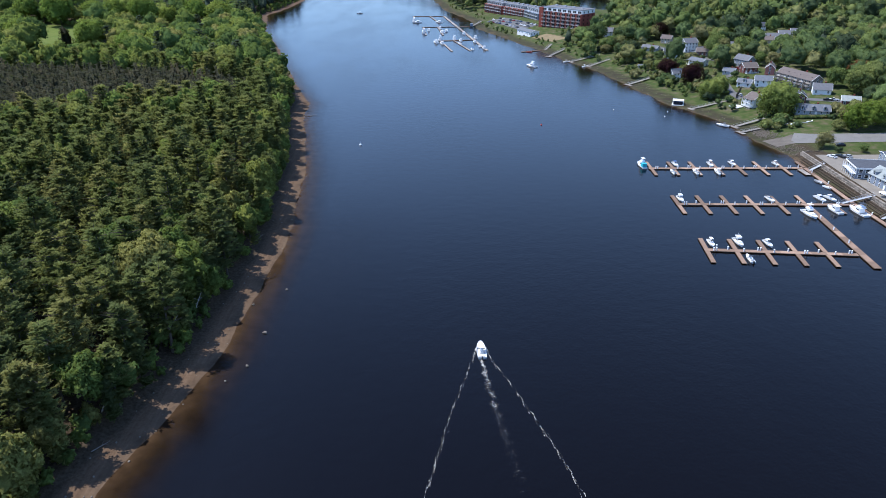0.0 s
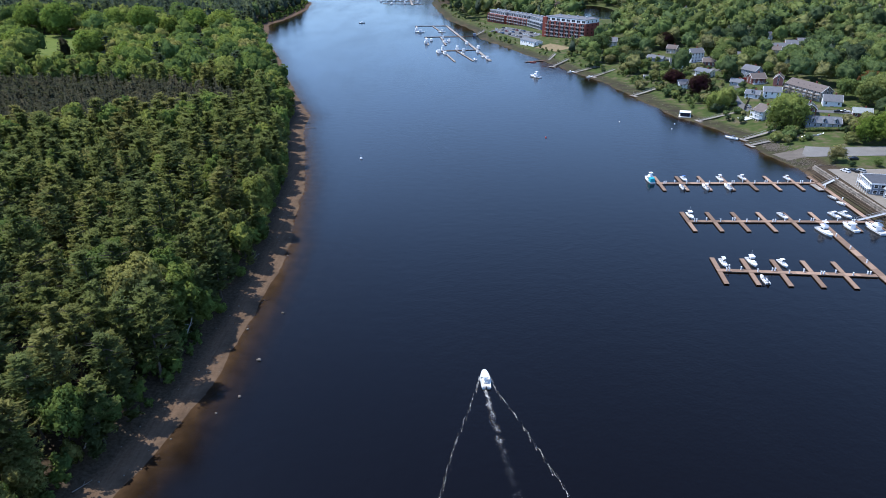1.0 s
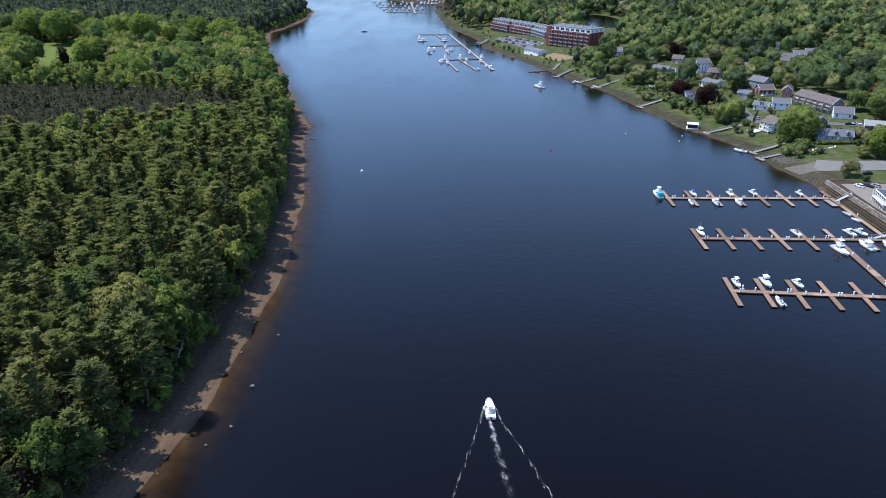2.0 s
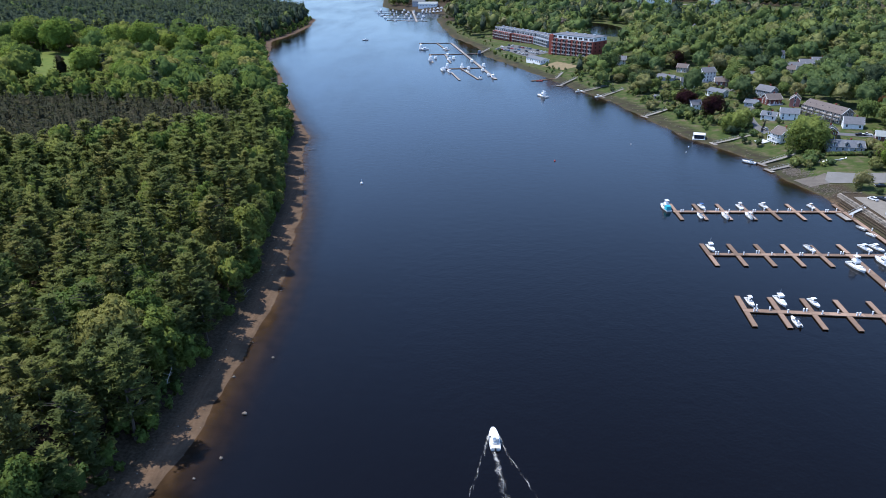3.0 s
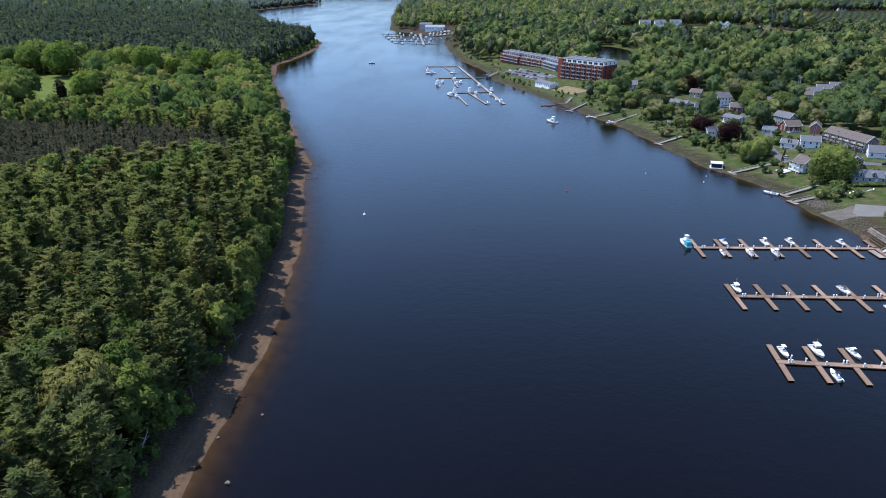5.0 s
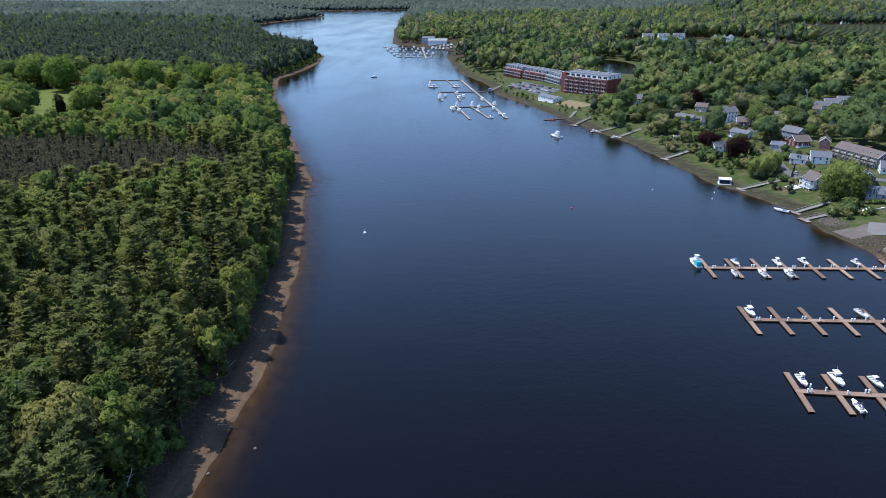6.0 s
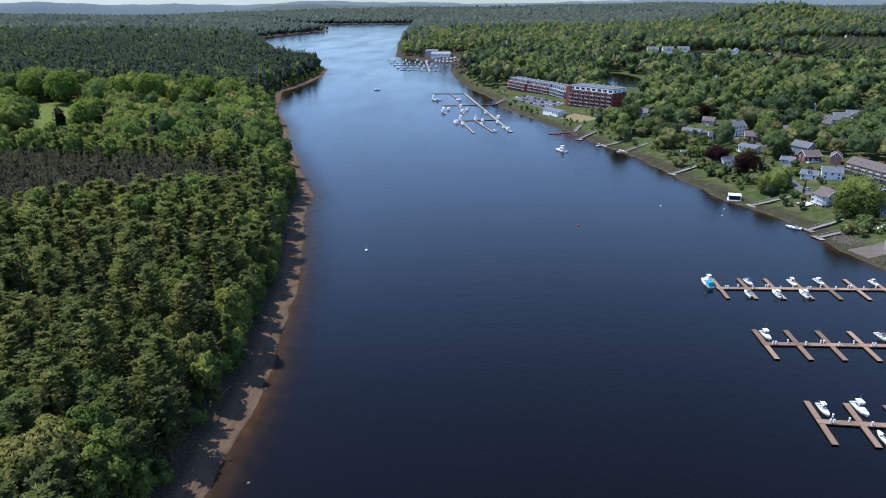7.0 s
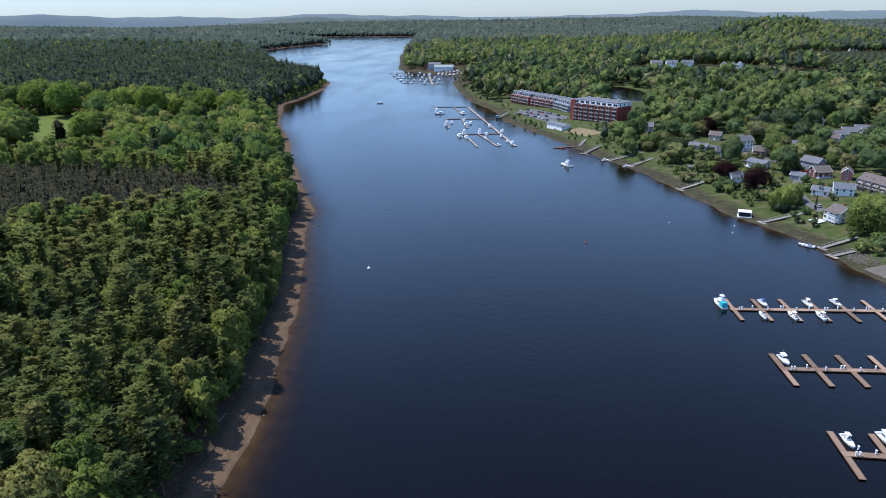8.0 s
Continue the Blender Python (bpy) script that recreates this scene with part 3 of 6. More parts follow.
# the front row of the wood along the beach
x, y = sites(-140, -60, 84, 480, 4.4)
sl = inland(x, y)[0]
keep = (sl > 8.8) & (sl < 12.2) & (np.hypot(x + 76, y - 154) > 6) & (rng.uniform(0, 1, len(x)) < 0.72)
x, y = x[keep], y[keep]
pine = rng.uniform(0, 1, len(x)) < 0.62
pine_edge = [pine_crown(rng, t, s, 13, 6, 6, 3, 0.85, 0.16) for t, s in ((24, 5.0), (21, 4.6), (25, 5.4))]
woods("shore_pines", pine_edge, x[pine], y[pine], rng.uniform(0.58, 0.84, pine.sum()), rng.uniform(0, 0.8, pine.sum()), mat_pine, "front row of tall pines above the beach")
woods("shore_broadleaf_trees", leaf_mid, x[~pine], y[~pine], rng.uniform(0.45, 0.75, (~pine).sum()), rng.uniform(0, 1, (~pine).sum()), mat_leaf, "young broadleaf trees leaning over the beach")

# bushes and young trees where the wood meets the beach
x, y = sites(-330, -50, 84, 1180, 4.6)
sl = inland(x, y)[0]
keep = (sl > np.where(y > 600, 4.5, 8.6)) & (sl < 14.0) & (rng.uniform(0, 1, len(x)) < 0.7)
x, y, sl = x[keep], y[keep], sl[keep]
woods("bank_bushes", bush_low, x, y, rng.uniform(0.28, 0.5, len(x)) * (0.6 + 0.06 * (sl - 8.0)), np.clip(wave(x, y, 18, 1.3) * 0.7 + rng.normal(0.0, 0.2, len(x)), 0, 1), mat_leaf, "bushes and young trees along the wooded shore", "bushes", 0.2)

# plantation of small dark pines
x, y = sites(-420, -110, 290, 460, 4.1, 0.3)
keep = inside(PLANT, x, y) & in_wedge(x, y, 60)
x, y = x[keep], y[keep]
woods("dark_pine_plantation", dark_mid, x, y, rng.uniform(0.85, 1.1, len(x)), rng.uniform(0, 1, len(x)) ** 1.5, mat_dark, "plantation of small dark pines standing close", "trees")

# left bank beyond the plantation: bright broadleaf wood and the great trees round the meadow
x, y = sites(-700, -90, 425, 830, 11.8)
sl = inland(x, y)[0]
low_strip = (y > 640) & (y < 738) & (x > -470) & (x < -215 - (y - 640) * 0.25)
great = [(-442, 740, 1.0), (-400, 724, 1.25), (-375, 744, 0.95), (-345, 729, 1.0), (-312, 720, 1.15), (-296, 742, 0.8), (-268, 748, 1.05), (-237, 732, 1.1), (-348, 566, 1.0), (-301, 584, 1.0), (-248, 538, 0.85), (-234, 560, 0.9)]
keep = (sl > 12) & ~inside(PLANT, x, y) & in_wedge(x, y) & ~meadow(x, y) & ~low_strip & ~((y < 470) & (x > -300))
for gx, gy, g in great:
    keep &= np.hypot(x - gx, y - gy) > 12 * g
    if gy > 700:
        away = math.hypot(gx, gy - 70)
        keep &= np.hypot(x - gx + 26 * gx / away, y - gy + 26 * (gy - 70) / away) > 14
x, y, sl = x[keep], y[keep], sl[keep]
pine = rng.uniform(0, 1, len(x)) < 0.10 + 0.5 * ease(730, 830, y) + 0.25 * (wave(x, y, 45, 4) > 0.66)
big = 1.06 + 0.22 * np.exp(-((clearing(x, y) - 1.3) / 0.4) ** 2)
cu, cv = clearing_axes(x, y)
big = np.where((cu < -95) & (cu > -250) & (np.abs(cv) < 36), 0.56, big)
pine &= big > 0.6
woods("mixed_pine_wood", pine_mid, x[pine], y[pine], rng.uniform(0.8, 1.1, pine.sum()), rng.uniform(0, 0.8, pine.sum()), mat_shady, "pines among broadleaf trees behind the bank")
woods("bright_broadleaf_wood", leaf_wide, x[~pine], y[~pine], (rng.uniform(0.7, 1.2, len(x)) * big)[~pine], np.clip(wave(x, y, 50, 0.9) * 0.6 + rng.normal(0.1, 0.3, len(x)), 0, 1)[~pine], mat_leaf, "bright green broadleaf wood round a meadow")

great_kinds = [tree_kind("great_maple_tree", leaf_crown(rng, 25, 12.5, 90, 26, 0.95, 0.12), trunk_mesh(rng, 25, 10, False), foliage("great_maple_leaves", [(0.0, (0.160, 0.236, 0.050)), (1.0, (0.225, 0.280, 0.060))], False, 0.48, 1.1), "great round-crowned maple in bright leaf round a meadow", "tree", "great trees round the meadow") for _ in range(3)]
plant(great_kinds, [g[0] for g in great], [g[1] for g in great], rng.uniform(0, 6.3, len(great)), [g[2] for g in great])

x, y = sites(-480, -260, 500, 800, 7.0)
q = clearing(x, y)
keep = (q > 0.97) & (q < 1.2)
x, y = x[keep], y[keep]
woods("meadow_bushes", bush_low, x, y, rng.uniform(0.25, 0.45, len(x)), rng.uniform(0, 0.8, len(x)), mat_leaf, "bushes round the rim of a meadow", "bushes", 0.2)

# pine wood on the low point, and past it
x, y = sites(-1000, -150, 815, 1500, 9.6)
sl = inland(x, y)[0]
keep = (sl > 12) & in_wedge(x, y)
x, y = x[keep], y[keep]
pine = rng.uniform(0, 1, len(x)) < 0.84
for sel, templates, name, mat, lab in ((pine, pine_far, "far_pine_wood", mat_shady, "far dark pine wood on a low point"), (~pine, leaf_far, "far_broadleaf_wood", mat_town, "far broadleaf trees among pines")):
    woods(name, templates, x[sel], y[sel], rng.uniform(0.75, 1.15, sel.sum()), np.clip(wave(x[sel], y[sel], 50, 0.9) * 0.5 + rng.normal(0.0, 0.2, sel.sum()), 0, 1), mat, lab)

spruce = tree_kind("spruce_tree", merge(pine_crown(rng, 17, 7.0, 16, 9, 7, 4, 0.95, 0.05), blob(rng, 17, 3.6, True, 2)), trunk_mesh(rng, 17, 3, True), foliage("spruce_needles", [(0.0, (0.045, 0.046, 0.032)), (1.0, (0.06, 0.058, 0.04))], False), "dark spruce standing alone at the edge of a meadow", "tree", "")
plant([spruce], np.array([-318.0]), np.array([578.0]), np.array([0.4]), np.array([1.15]))

# ---- building blocks ----
mat_white = plain("white_gelcoat", (0.80, 0.80, 0.79), 0.25, 0, 1.5, 0.05)
mat_cream = plain("cream_cockpit", (0.62, 0.60, 0.55), 0.5, 0, 3, 0.1)
mat_teal = plain("teal_canvas", (0.03, 0.36, 0.42), 0.75, 0, 3, 0.15)
mat_blue = plain("blue_canvas", (0.03, 0.10, 0.28), 0.8, 0, 3, 0.2)
mat_black = plain("black_plastic", (0.02, 0.02, 0.022), 0.4, 0, 4, 0.3)
mat_navy = plain("navy_gelcoat", (0.02, 0.03, 0.06), 0.25, 0, 3, 0.2)
mat_red = plain("red_paint", (0.45, 0.04, 0.03), 0.5, 0, 3, 0.15)
mat_steel = plain("aluminium", (0.55, 0.56, 0.57), 0.4, 0.9, 3, 0.1)
mat_grey_metal = plain("weathered_aluminium", (0.42, 0.43, 0.44), 0.6, 0.4, 3, 0.2)
mat_deck = plain("cedar_decking", (0.250, 0.168, 0.118), 0.85, 0, 2.0, 0.35, per_object=0.55)
mat_grey_deck = plain("grey_decking", (0.25, 0.225, 0.195), 0.9, 0, 2.0, 0.3, per_object=0.4)
mat_fascia = plain("dock_frame_timber", (0.13, 0.085, 0.055), 0.9, 0, 3, 0.3)
mat_float = plain("dock_float", (0.03, 0.03, 0.033), 0.7, 0, 3, 0.3)
mat_stone = plain("granite", (0.20, 0.172, 0.14), 0.9, 0, 2, 0.35, bump=0.5, per_object=0.5)
mat_boulder = plain("river_stone", (0.17, 0.145, 0.115), 0.9, 0, 1.5, 0.4, bump=0.6)
mat_asphalt = plain("asphalt", (0.115, 0.114, 0.112), 0.9, 0, 1.2, 0.25)
mat_gravel = plain("pale_gravel_lot", (0.205, 0.182, 0.150), 0.95, 0, 1.0, 0.25)
mat_concrete = plain("concrete", (0.17, 0.155, 0.135), 0.9, 0, 1.5, 0.2)
mat_trim = plain("white_trim", (0.78, 0.78, 0.76), 0.6, 0, 3, 0.06)
mat_brick = plain("red_brick", (0.22, 0.062, 0.045), 0.9, 0, 5, 0.3)
mat_rubber = plain("tyre_rubber", (0.02, 0.02, 0.02), 0.85, 0, 5, 0.2)
mat_panel = plain("solar_glass", (0.022, 0.026, 0.036), 0.85, 0, 2, 0.2)


def glass_dark():
    m, n, l, p = material("window_glass")
    p.inputs["Base Color"].default_value = (0.015, 0.02, 0.025, 1)
    p.inputs["Roughness"].default_value, p.inputs["IOR"].default_value = 0.05, 1.5
    return m


mat_glass = glass_dark()
WALLS = {k: siding("wall_" + k, c) for k, c in dict(white=(0.78, 0.78, 0.76), grey=(0.33, 0.35, 0.37), slate=(0.20, 0.235, 0.28), tan=(0.46, 0.37, 0.27), barn=(0.15, 0.05, 0.042),
                                                   brown=(0.25, 0.205, 0.17), beige=(0.55, 0.52, 0.45), pink=(0.34, 0.13, 0.11)).items()}
ROOFS = {k: plain("roof_" + k, c, 0.9, 0, 3, 0.25, bump=0.4) for k, c in dict(grey=(0.14, 0.142, 0.15), dark=(0.075, 0.08, 0.09), brown=(0.135, 0.112, 0.10), pale=(0.27, 0.29, 0.275), blue=(0.14, 0.15, 0.165)).items()}


def part(name, bm, mat, parent=None, label="", smooth=False):
    me = bpy.data.meshes.new(name)
    bm.to_mesh(me)
    bm.free()
    me.materials.append(mat)
    if smooth:
        me.polygons.foreach_set("use_smooth", np.ones(len(me.polygons), bool))
    o = new(name, me)
    if parent is not None:
        o.parent = parent
    if label:
        o["label"] = label
    return o


def shared(name, me, parent, m):
    o = new(name, me)
    o.parent = parent
    o.matrix_basis = m
    return o


def box(bm, x, y, z, sx, sy, sz, turn=0.0, bevel=0.0, taper=1.0):
    """A block centred at x, y with its underside at z."""
    m = Matrix.Translation((x, y, z + sz / 2)) @ Matrix.Rotation(radians(turn), 4, "Z")
    r = bmesh.ops.create_cube(bm, size=1, matrix=m @ Matrix.Diagonal((sx, sy, sz, 1)))
    if taper != 1.0:
        c = m.translation
        for v in r["verts"]:
            if v.co.z > c.z:
                v.co.x, v.co.y = c.x + (v.co.x - c.x) * taper, c.y + (v.co.y - c.y) * taper
    if bevel:
        es = list({e for v in r["verts"] for e in v.link_edges})
        bmesh.ops.bevel(bm, geom=es, offset=bevel, segments=1, affect="EDGES")
    return bm


def B(*args, **kw):
    return box(bmesh.new(), *args, **kw)


def prism(bm, outline, z0, z1):
    lo = [bm.verts.new((x, y, z0)) for x, y in outline]
    hi = [bm.verts.new((x, y, z1)) for x, y in outline]
    n = len(lo)
    for i in range(n):
        bm.faces.new((lo[i], lo[(i + 1) % n], hi[(i + 1) % n], hi[i]))
    bm.faces.new(hi)
    bm.faces.new(lo[::-1])
    return bm


def thing(name, label, category, x, y, z, turn=0.0, group=""):
    root = new(name)
    root.empty_display_size = 0.5
    root.matrix_basis = pose(x, y, z, 0, 0, turn)
    return tagged(root, label, category, group)


# ---- boats ----
def hull_rings(length, beam, free):
    """Stations from stern to bow: y, half beam at the sheer, half beam at the chine, height of the sheer."""
    out = []
    for f, b in ((0.0, 0.88), (0.15, 0.95), (0.35, 1.0), (0.55, 0.98), (0.7, 0.86), (0.82, 0.72), (0.91, 0.50), (0.97, 0.26), (1.0, 0.07)):
        out.append((length * (f - 0.5), beam / 2 * b, beam / 2 * b * (0.86 - 0.3 * f), free * (0.85 + 0.35 * f * f)))
    return out


def boat(label, x, y, heading, length=7.5, style="console", beam=None, top=None, hull_mat=None, motor=True, group="", name="motor_boat", simple=False):
    beam = beam or length * 0.33
    free = 0.28 + length * 0.06
    top = top or mat_white
    root = thing(name, label, "boat", x, y, 0.0, heading, group)
    st = hull_rings(length, beam, free)
    bm = bmesh.new()
    rows = []
    for yy, b, c, h in st:
        w = 0.13 if b > 0.3 else b * 0.4
        prof = [(-b + w, h - 0.02), (-b + 0.03, h + 0.03), (-b, h - 0.06), (-c, 0.02), (0, -0.35 + 0.3 * (yy / length + 0.5) ** 3), (c, 0.02), (b, h - 0.06), (b - 0.03, h + 0.03), (b - w, h - 0.02)]
        rows.append([bm.verts.new((px, yy + 0.25 * (pz > 0.3) * (yy > length * 0.4), pz)) for px, pz in prof])
    for r0, r1 in zip(rows, rows[1:]):
        for i in range(8):
            bm.faces.new((r0[i], r0[i + 1], r1[i + 1], r1[i]))
    bm.faces.new(rows[0])
    hull = part("hull", bm, hull_mat or mat_white, root, smooth=False)
    fore = 0.42 if style in ("cuddy", "cruiser", "flybridge") else 0.60 if style == "console" else 0.66
    bm = bmesh.new()                                        # foredeck, gently crowned
    prev = None
    ys = [s for s in st if s[0] > length * (fore - 0.5)]
    y0 = length * (fore - 0.5)
    b0 = float(np.interp(y0, [s[0] for s in st], [s[1] for s in st]))
    h0 = float(np.interp(y0, [s[0] for s in st], [s[3] for s in st]))
    for yy, b, c, h in [(y0, b0, 0, h0)] + ys:
        ring = [bm.verts.new((k * (b - 0.08 * (b > 0.3)), yy, h + 0.02 + 0.10 * (1 - k * k))) for k in (-1, -0.4, 0.4, 1)]
        if prev:
            for i in range(3):
                bm.faces.new((prev[i], prev[i + 1], ring[i + 1], ring[i]))
        prev = ring
    part("foredeck", bm, mat_white, root)
    bm = bmesh.new()                                        # cockpit sole below the gunwales
    pts = [(s[1] - 0.12, s[0]) for s in st if s[0] <= length * 0.35]
    prism(bm, pts + [(-a, b) for a, b in reversed(pts)], 0.12, 0.30)
    part("cockpit_floor", bm, mat_cream, root, "pale non-slip cockpit floor")
    if style in ("console", "bowrider"):
        part("console", B(0, -0.05 * length, 0.3, beam * 0.34, 0.8, 0.85, bevel=0.06, taper=0.85), mat_white, root)
        part("windshield", B(0, 0.02 * length, 1.1, beam * 0.36, 0.1, 0.45, taper=0.8), mat_glass, root, "dark tinted windshield")
        part("seat", B(0, -0.2 * length, 0.3, beam * 0.4, 0.6, 0.55, bevel=0.08), mat_cream, root, "cream helm seat")
        part("stern_bench", B(0, -0.42 * length, 0.3, beam * 0.66, 0.5, 0.4, bevel=0.06), mat_cream, root)
    if style == "console":
        part("hardtop", B(0, -0.08 * length, 2.15, beam * 0.62, length * 0.27, 0.09, bevel=0.04), top, root, "flat top over the console")
        for sx in (-1, 1):
            for sy in (-0.17, 0.02):
                part("top_post", B(sx * beam * 0.24, sy * length, 0.3, 0.06, 0.06, 1.87), mat_steel, root)
    if style == "bowrider":
        part("bow_cushion", B(0, 0.22 * length, 0.42, beam * 0.46, length * 0.16, 0.25, bevel=0.08, taper=0.7), mat_cream, root)
        part("canopy", B(0, -0.1 * length, 1.75, beam * 0.8, length * 0.2, 0.07, bevel=0.03, taper=0.9), top, root, "canvas sun top")
        for sx in (-1, 1):
            part("canopy_bow", B(sx * beam * 0.38, -0.1 * length, 0.6, 0.05, 0.05, 1.15), mat_steel, root)
    if style in ("cuddy", "cruiser", "flybridge"):
        h = 1.0 if style == "cuddy" else 1.35
        part("trunk_cabin", B(0, 0.12 * length, free * 0.9, beam * 0.66, length * 0.34, h * 0.55, bevel=0.12, taper=0.75), mat_white, root)
        cab = part("wheelhouse", B(0, -0.06 * length, free * 0.55, beam * 0.74, length * 0.26, h + 0.75, bevel=0.1, taper=0.86), mat_white, root)
        part("windscreen", B(0, 0.075 * length, free * 0.55 + h * 0.75, beam * 0.60, 0.12, 0.5, taper=0.9), mat_glass, cab, "dark windscreen")
        for sx in (-1, 1):
            part("side_window", B(sx * beam * 0.345, -0.06 * length, free * 0.55 + h * 0.72, 0.05, length * 0.19, 0.42), mat_glass, cab, "dark side window")
        part("roof", B(0, -0.08 * length, free * 0.55 + h + 0.75, beam * 0.76, length * 0.32, 0.08, bevel=0.03), top if style == "cuddy" else mat_white, root)
        part("transom_seat", B(0, -0.43 * length, 0.3, beam * 0.6, 0.5, 0.4, bevel=0.06), mat_cream, root)
    if style == "flybridge":
        z = free * 0.55 + 2.18
        part("flybridge", B(0, -0.08 * length, z, beam * 0.62, length * 0.24, 0.6, bevel=0.08, taper=0.9), mat_white, root)
        part("bridge_top", B(0, -0.1 * length, z + 1.6, beam * 0.6, length * 0.22, 0.08, bevel=0.03), top, root)
        for sx in (-1, 1) if not simple else ():
            for sy in (-0.19, -0.01):
                part("bridge_post", B(sx * beam * 0.26, sy * length, z + 0.5, 0.06, 0.06, 1.12), mat_steel, root)
    if style in ("cruiser", "flybridge", "cuddy") and not simple:
        part("antenna", B(0.2 * beam, -0.02 * length, free + 1.6, 0.05, 0.05, 2.6, taper=0.4), mat_white, root, "thin white antenna")
        for sx in (-1, 1):
            bm = bmesh.new()
            limb(bm, (sx * beam * 0.44, 0.15 * length, free * 1.6), (sx * beam * 0.12, 0.47 * length, free * 1.8), 0.03, 0.03, 5)
            limb(bm, (sx * beam * 0.44, 0.15 * length, free * 0.98), (sx * beam * 0.44, 0.15 * length, free * 1.6), 0.03, 0.03, 5)
            part("bow_rail", bm, mat_steel, root, "polished bow rail")
    if motor and style in ("console", "bowrider", "cuddy"):
        m = part("outboard_motor", B(0, -0.5 * length - 0.28, 0.15, 0.42, 0.6, 0.95, bevel=0.1, taper=0.8), mat_black, root, "black outboard motor")
        part("motor_leg", B(0, -0.5 * length - 0.32, -0.35, 0.18, 0.3, 0.5), mat_black, m)
    return root


def skiff(label, x, y, heading, length=4.2, hull_mat=None, group=""):
    beam = length * 0.36
    root = thing("rowing_skiff", label, "boat", x, y, 0.0, heading, group)
    bm = bmesh.new()
    rows = []
    for f, b in ((0, 0.8), (0.3, 1), (0.6, 0.95), (0.85, 0.55), (1, 0.05)):
        yy, b = length * (f - 0.5), b * beam / 2
        rows.append([bm.verts.new(p) for p in ((-b + 0.08 * (f < 1), yy, 0.5), (-b, yy, 0.55), (-b * 0.8, yy, -0.05), (b * 0.8, yy, -0.05), (b, yy, 0.55), (b - 0.08 * (f < 1), yy, 0.5))])
    for r0, r1 in zip(rows, rows[1:]):
        for i in range(5):
            bm.faces.new((r0[i], r0[i + 1], r1[i + 1], r1[i]))
    bm.faces.new(rows[0])
    part("hull", bm, hull_mat or mat_white, root)
    pts = [(beam * 0.4, -length * 0.48), (beam * 0.44, 0), (beam * 0.36, length * 0.2), (0.05, length * 0.44)]
    part("floor", prism(bmesh.new(), pts + [(-a, b) for a, b in reversed(pts)], 0.08, 0.14), mat_cream, root)
    for sy in (-0.3, 0.05):
        part("thwart", B(0, sy * length, 0.38, beam * 0.82, 0.25, 0.05), mat_cream, root)
    return root


# ---- floating docks ----
def dock(label, ax, ay, bx, by, width, mat=None, group="", z=0.42, name="floating_dock", piece=5.2):
    """A run of floating dock: deck pieces with joints, edge timbers, floats below."""
    ln, turn = math.hypot(bx - ax, by - ay), math.degrees(math.atan2(by - ay, bx - ax))
    root = thing(name, label, "dock", (ax + bx) / 2, (ay + by) / 2, 0.0, turn, group)
    n = max(1, round(ln / piece))
    d = ln / n
    me = bpy.data.meshes.new("deck_section")
    bm = B(0, 0, z - 0.06, d - 0.05, width - 0.16, 0.06)
    bm.to_mesh(me)
    bm.free()
    me.materials.append(mat or mat_deck)
    fl = bpy.data.meshes.new("float")
    bm = B(0, 0, -0.25, d * 0.62, width * 0.8, z + 0.10, bevel=0.05)
    bm.to_mesh(fl)
    bm.free()
    fl.materials.append(mat_float)
    for i in range(n):
        px = -ln / 2 + d * (i + 0.5)
        shared("deck_section", me, root, pose(px, 0, 0))
        shared("float", fl, root, pose(px, 0, 0))
    for s in (-1, 1):
        part("edge_timber", B(0, s * (width / 2 - 0.05), z - 0.26, ln, 0.09, 0.28), mat_fascia, root)
    return root


pedestal_root = thing("dock_pedestal", "white power post with rounded cap standing on a dock", "power post", 96.5, 221.2, 0.42, 0, "power posts on the docks")
part("post", B(0, 0, 0, 0.34, 0.34, 1.05, bevel=0.04), mat_trim, pedestal_root)
part("cap", B(0, 0, 1.05, 0.5, 0.5, 0.22, bevel=0.08), mat_trim, pedestal_root)


def gangway(label, ax, ay, za, bx, by, zb, width=1.3, mat=None, group=""):
    ln, turn = math.hypot(bx - ax, by - ay), math.atan2(by - ay, bx - ax)
    for f in (0.3, 0.4, 0.5, 0.6, 0.7, 0.8, 0.9, 1.0):                  # keep clear of the bank all the way
        zb = max(zb, za + (ground_z(ax + (bx - ax) * f, ay + (by - ay) * f) + 0.2 - za) / f)
    root = new("gangway")
    root.matrix_basis = Matrix.LocRotScale((ax, ay, za), Euler((0, -math.atan2(zb - za, ln), turn)), None)
    tagged(root, label, "gangway", group)
    full = math.hypot(ln, zb - za)
    part("deck", B(full / 2, 0, -0.06, full, width, 0.08), mat or mat_grey_deck, root)
    for s in (-1, 1):
        part("handrail", B(full / 2, s * width / 2, 1.0, full, 0.07, 0.07), mat_grey_metal, root)
        n = max(2, int(full / 2.6))
        for i in range(n + 1):
            part("rail_post", B(full * i / n, s * width / 2, 0, 0.06, 0.06, 1.0), mat_grey_metal, root)
    return root


# ---- marina close to the quay ----
def spot(a, b, f):
    return a[0] + (b[0] - a[0]) * f, a[1] + (b[1] - a[1]) * f


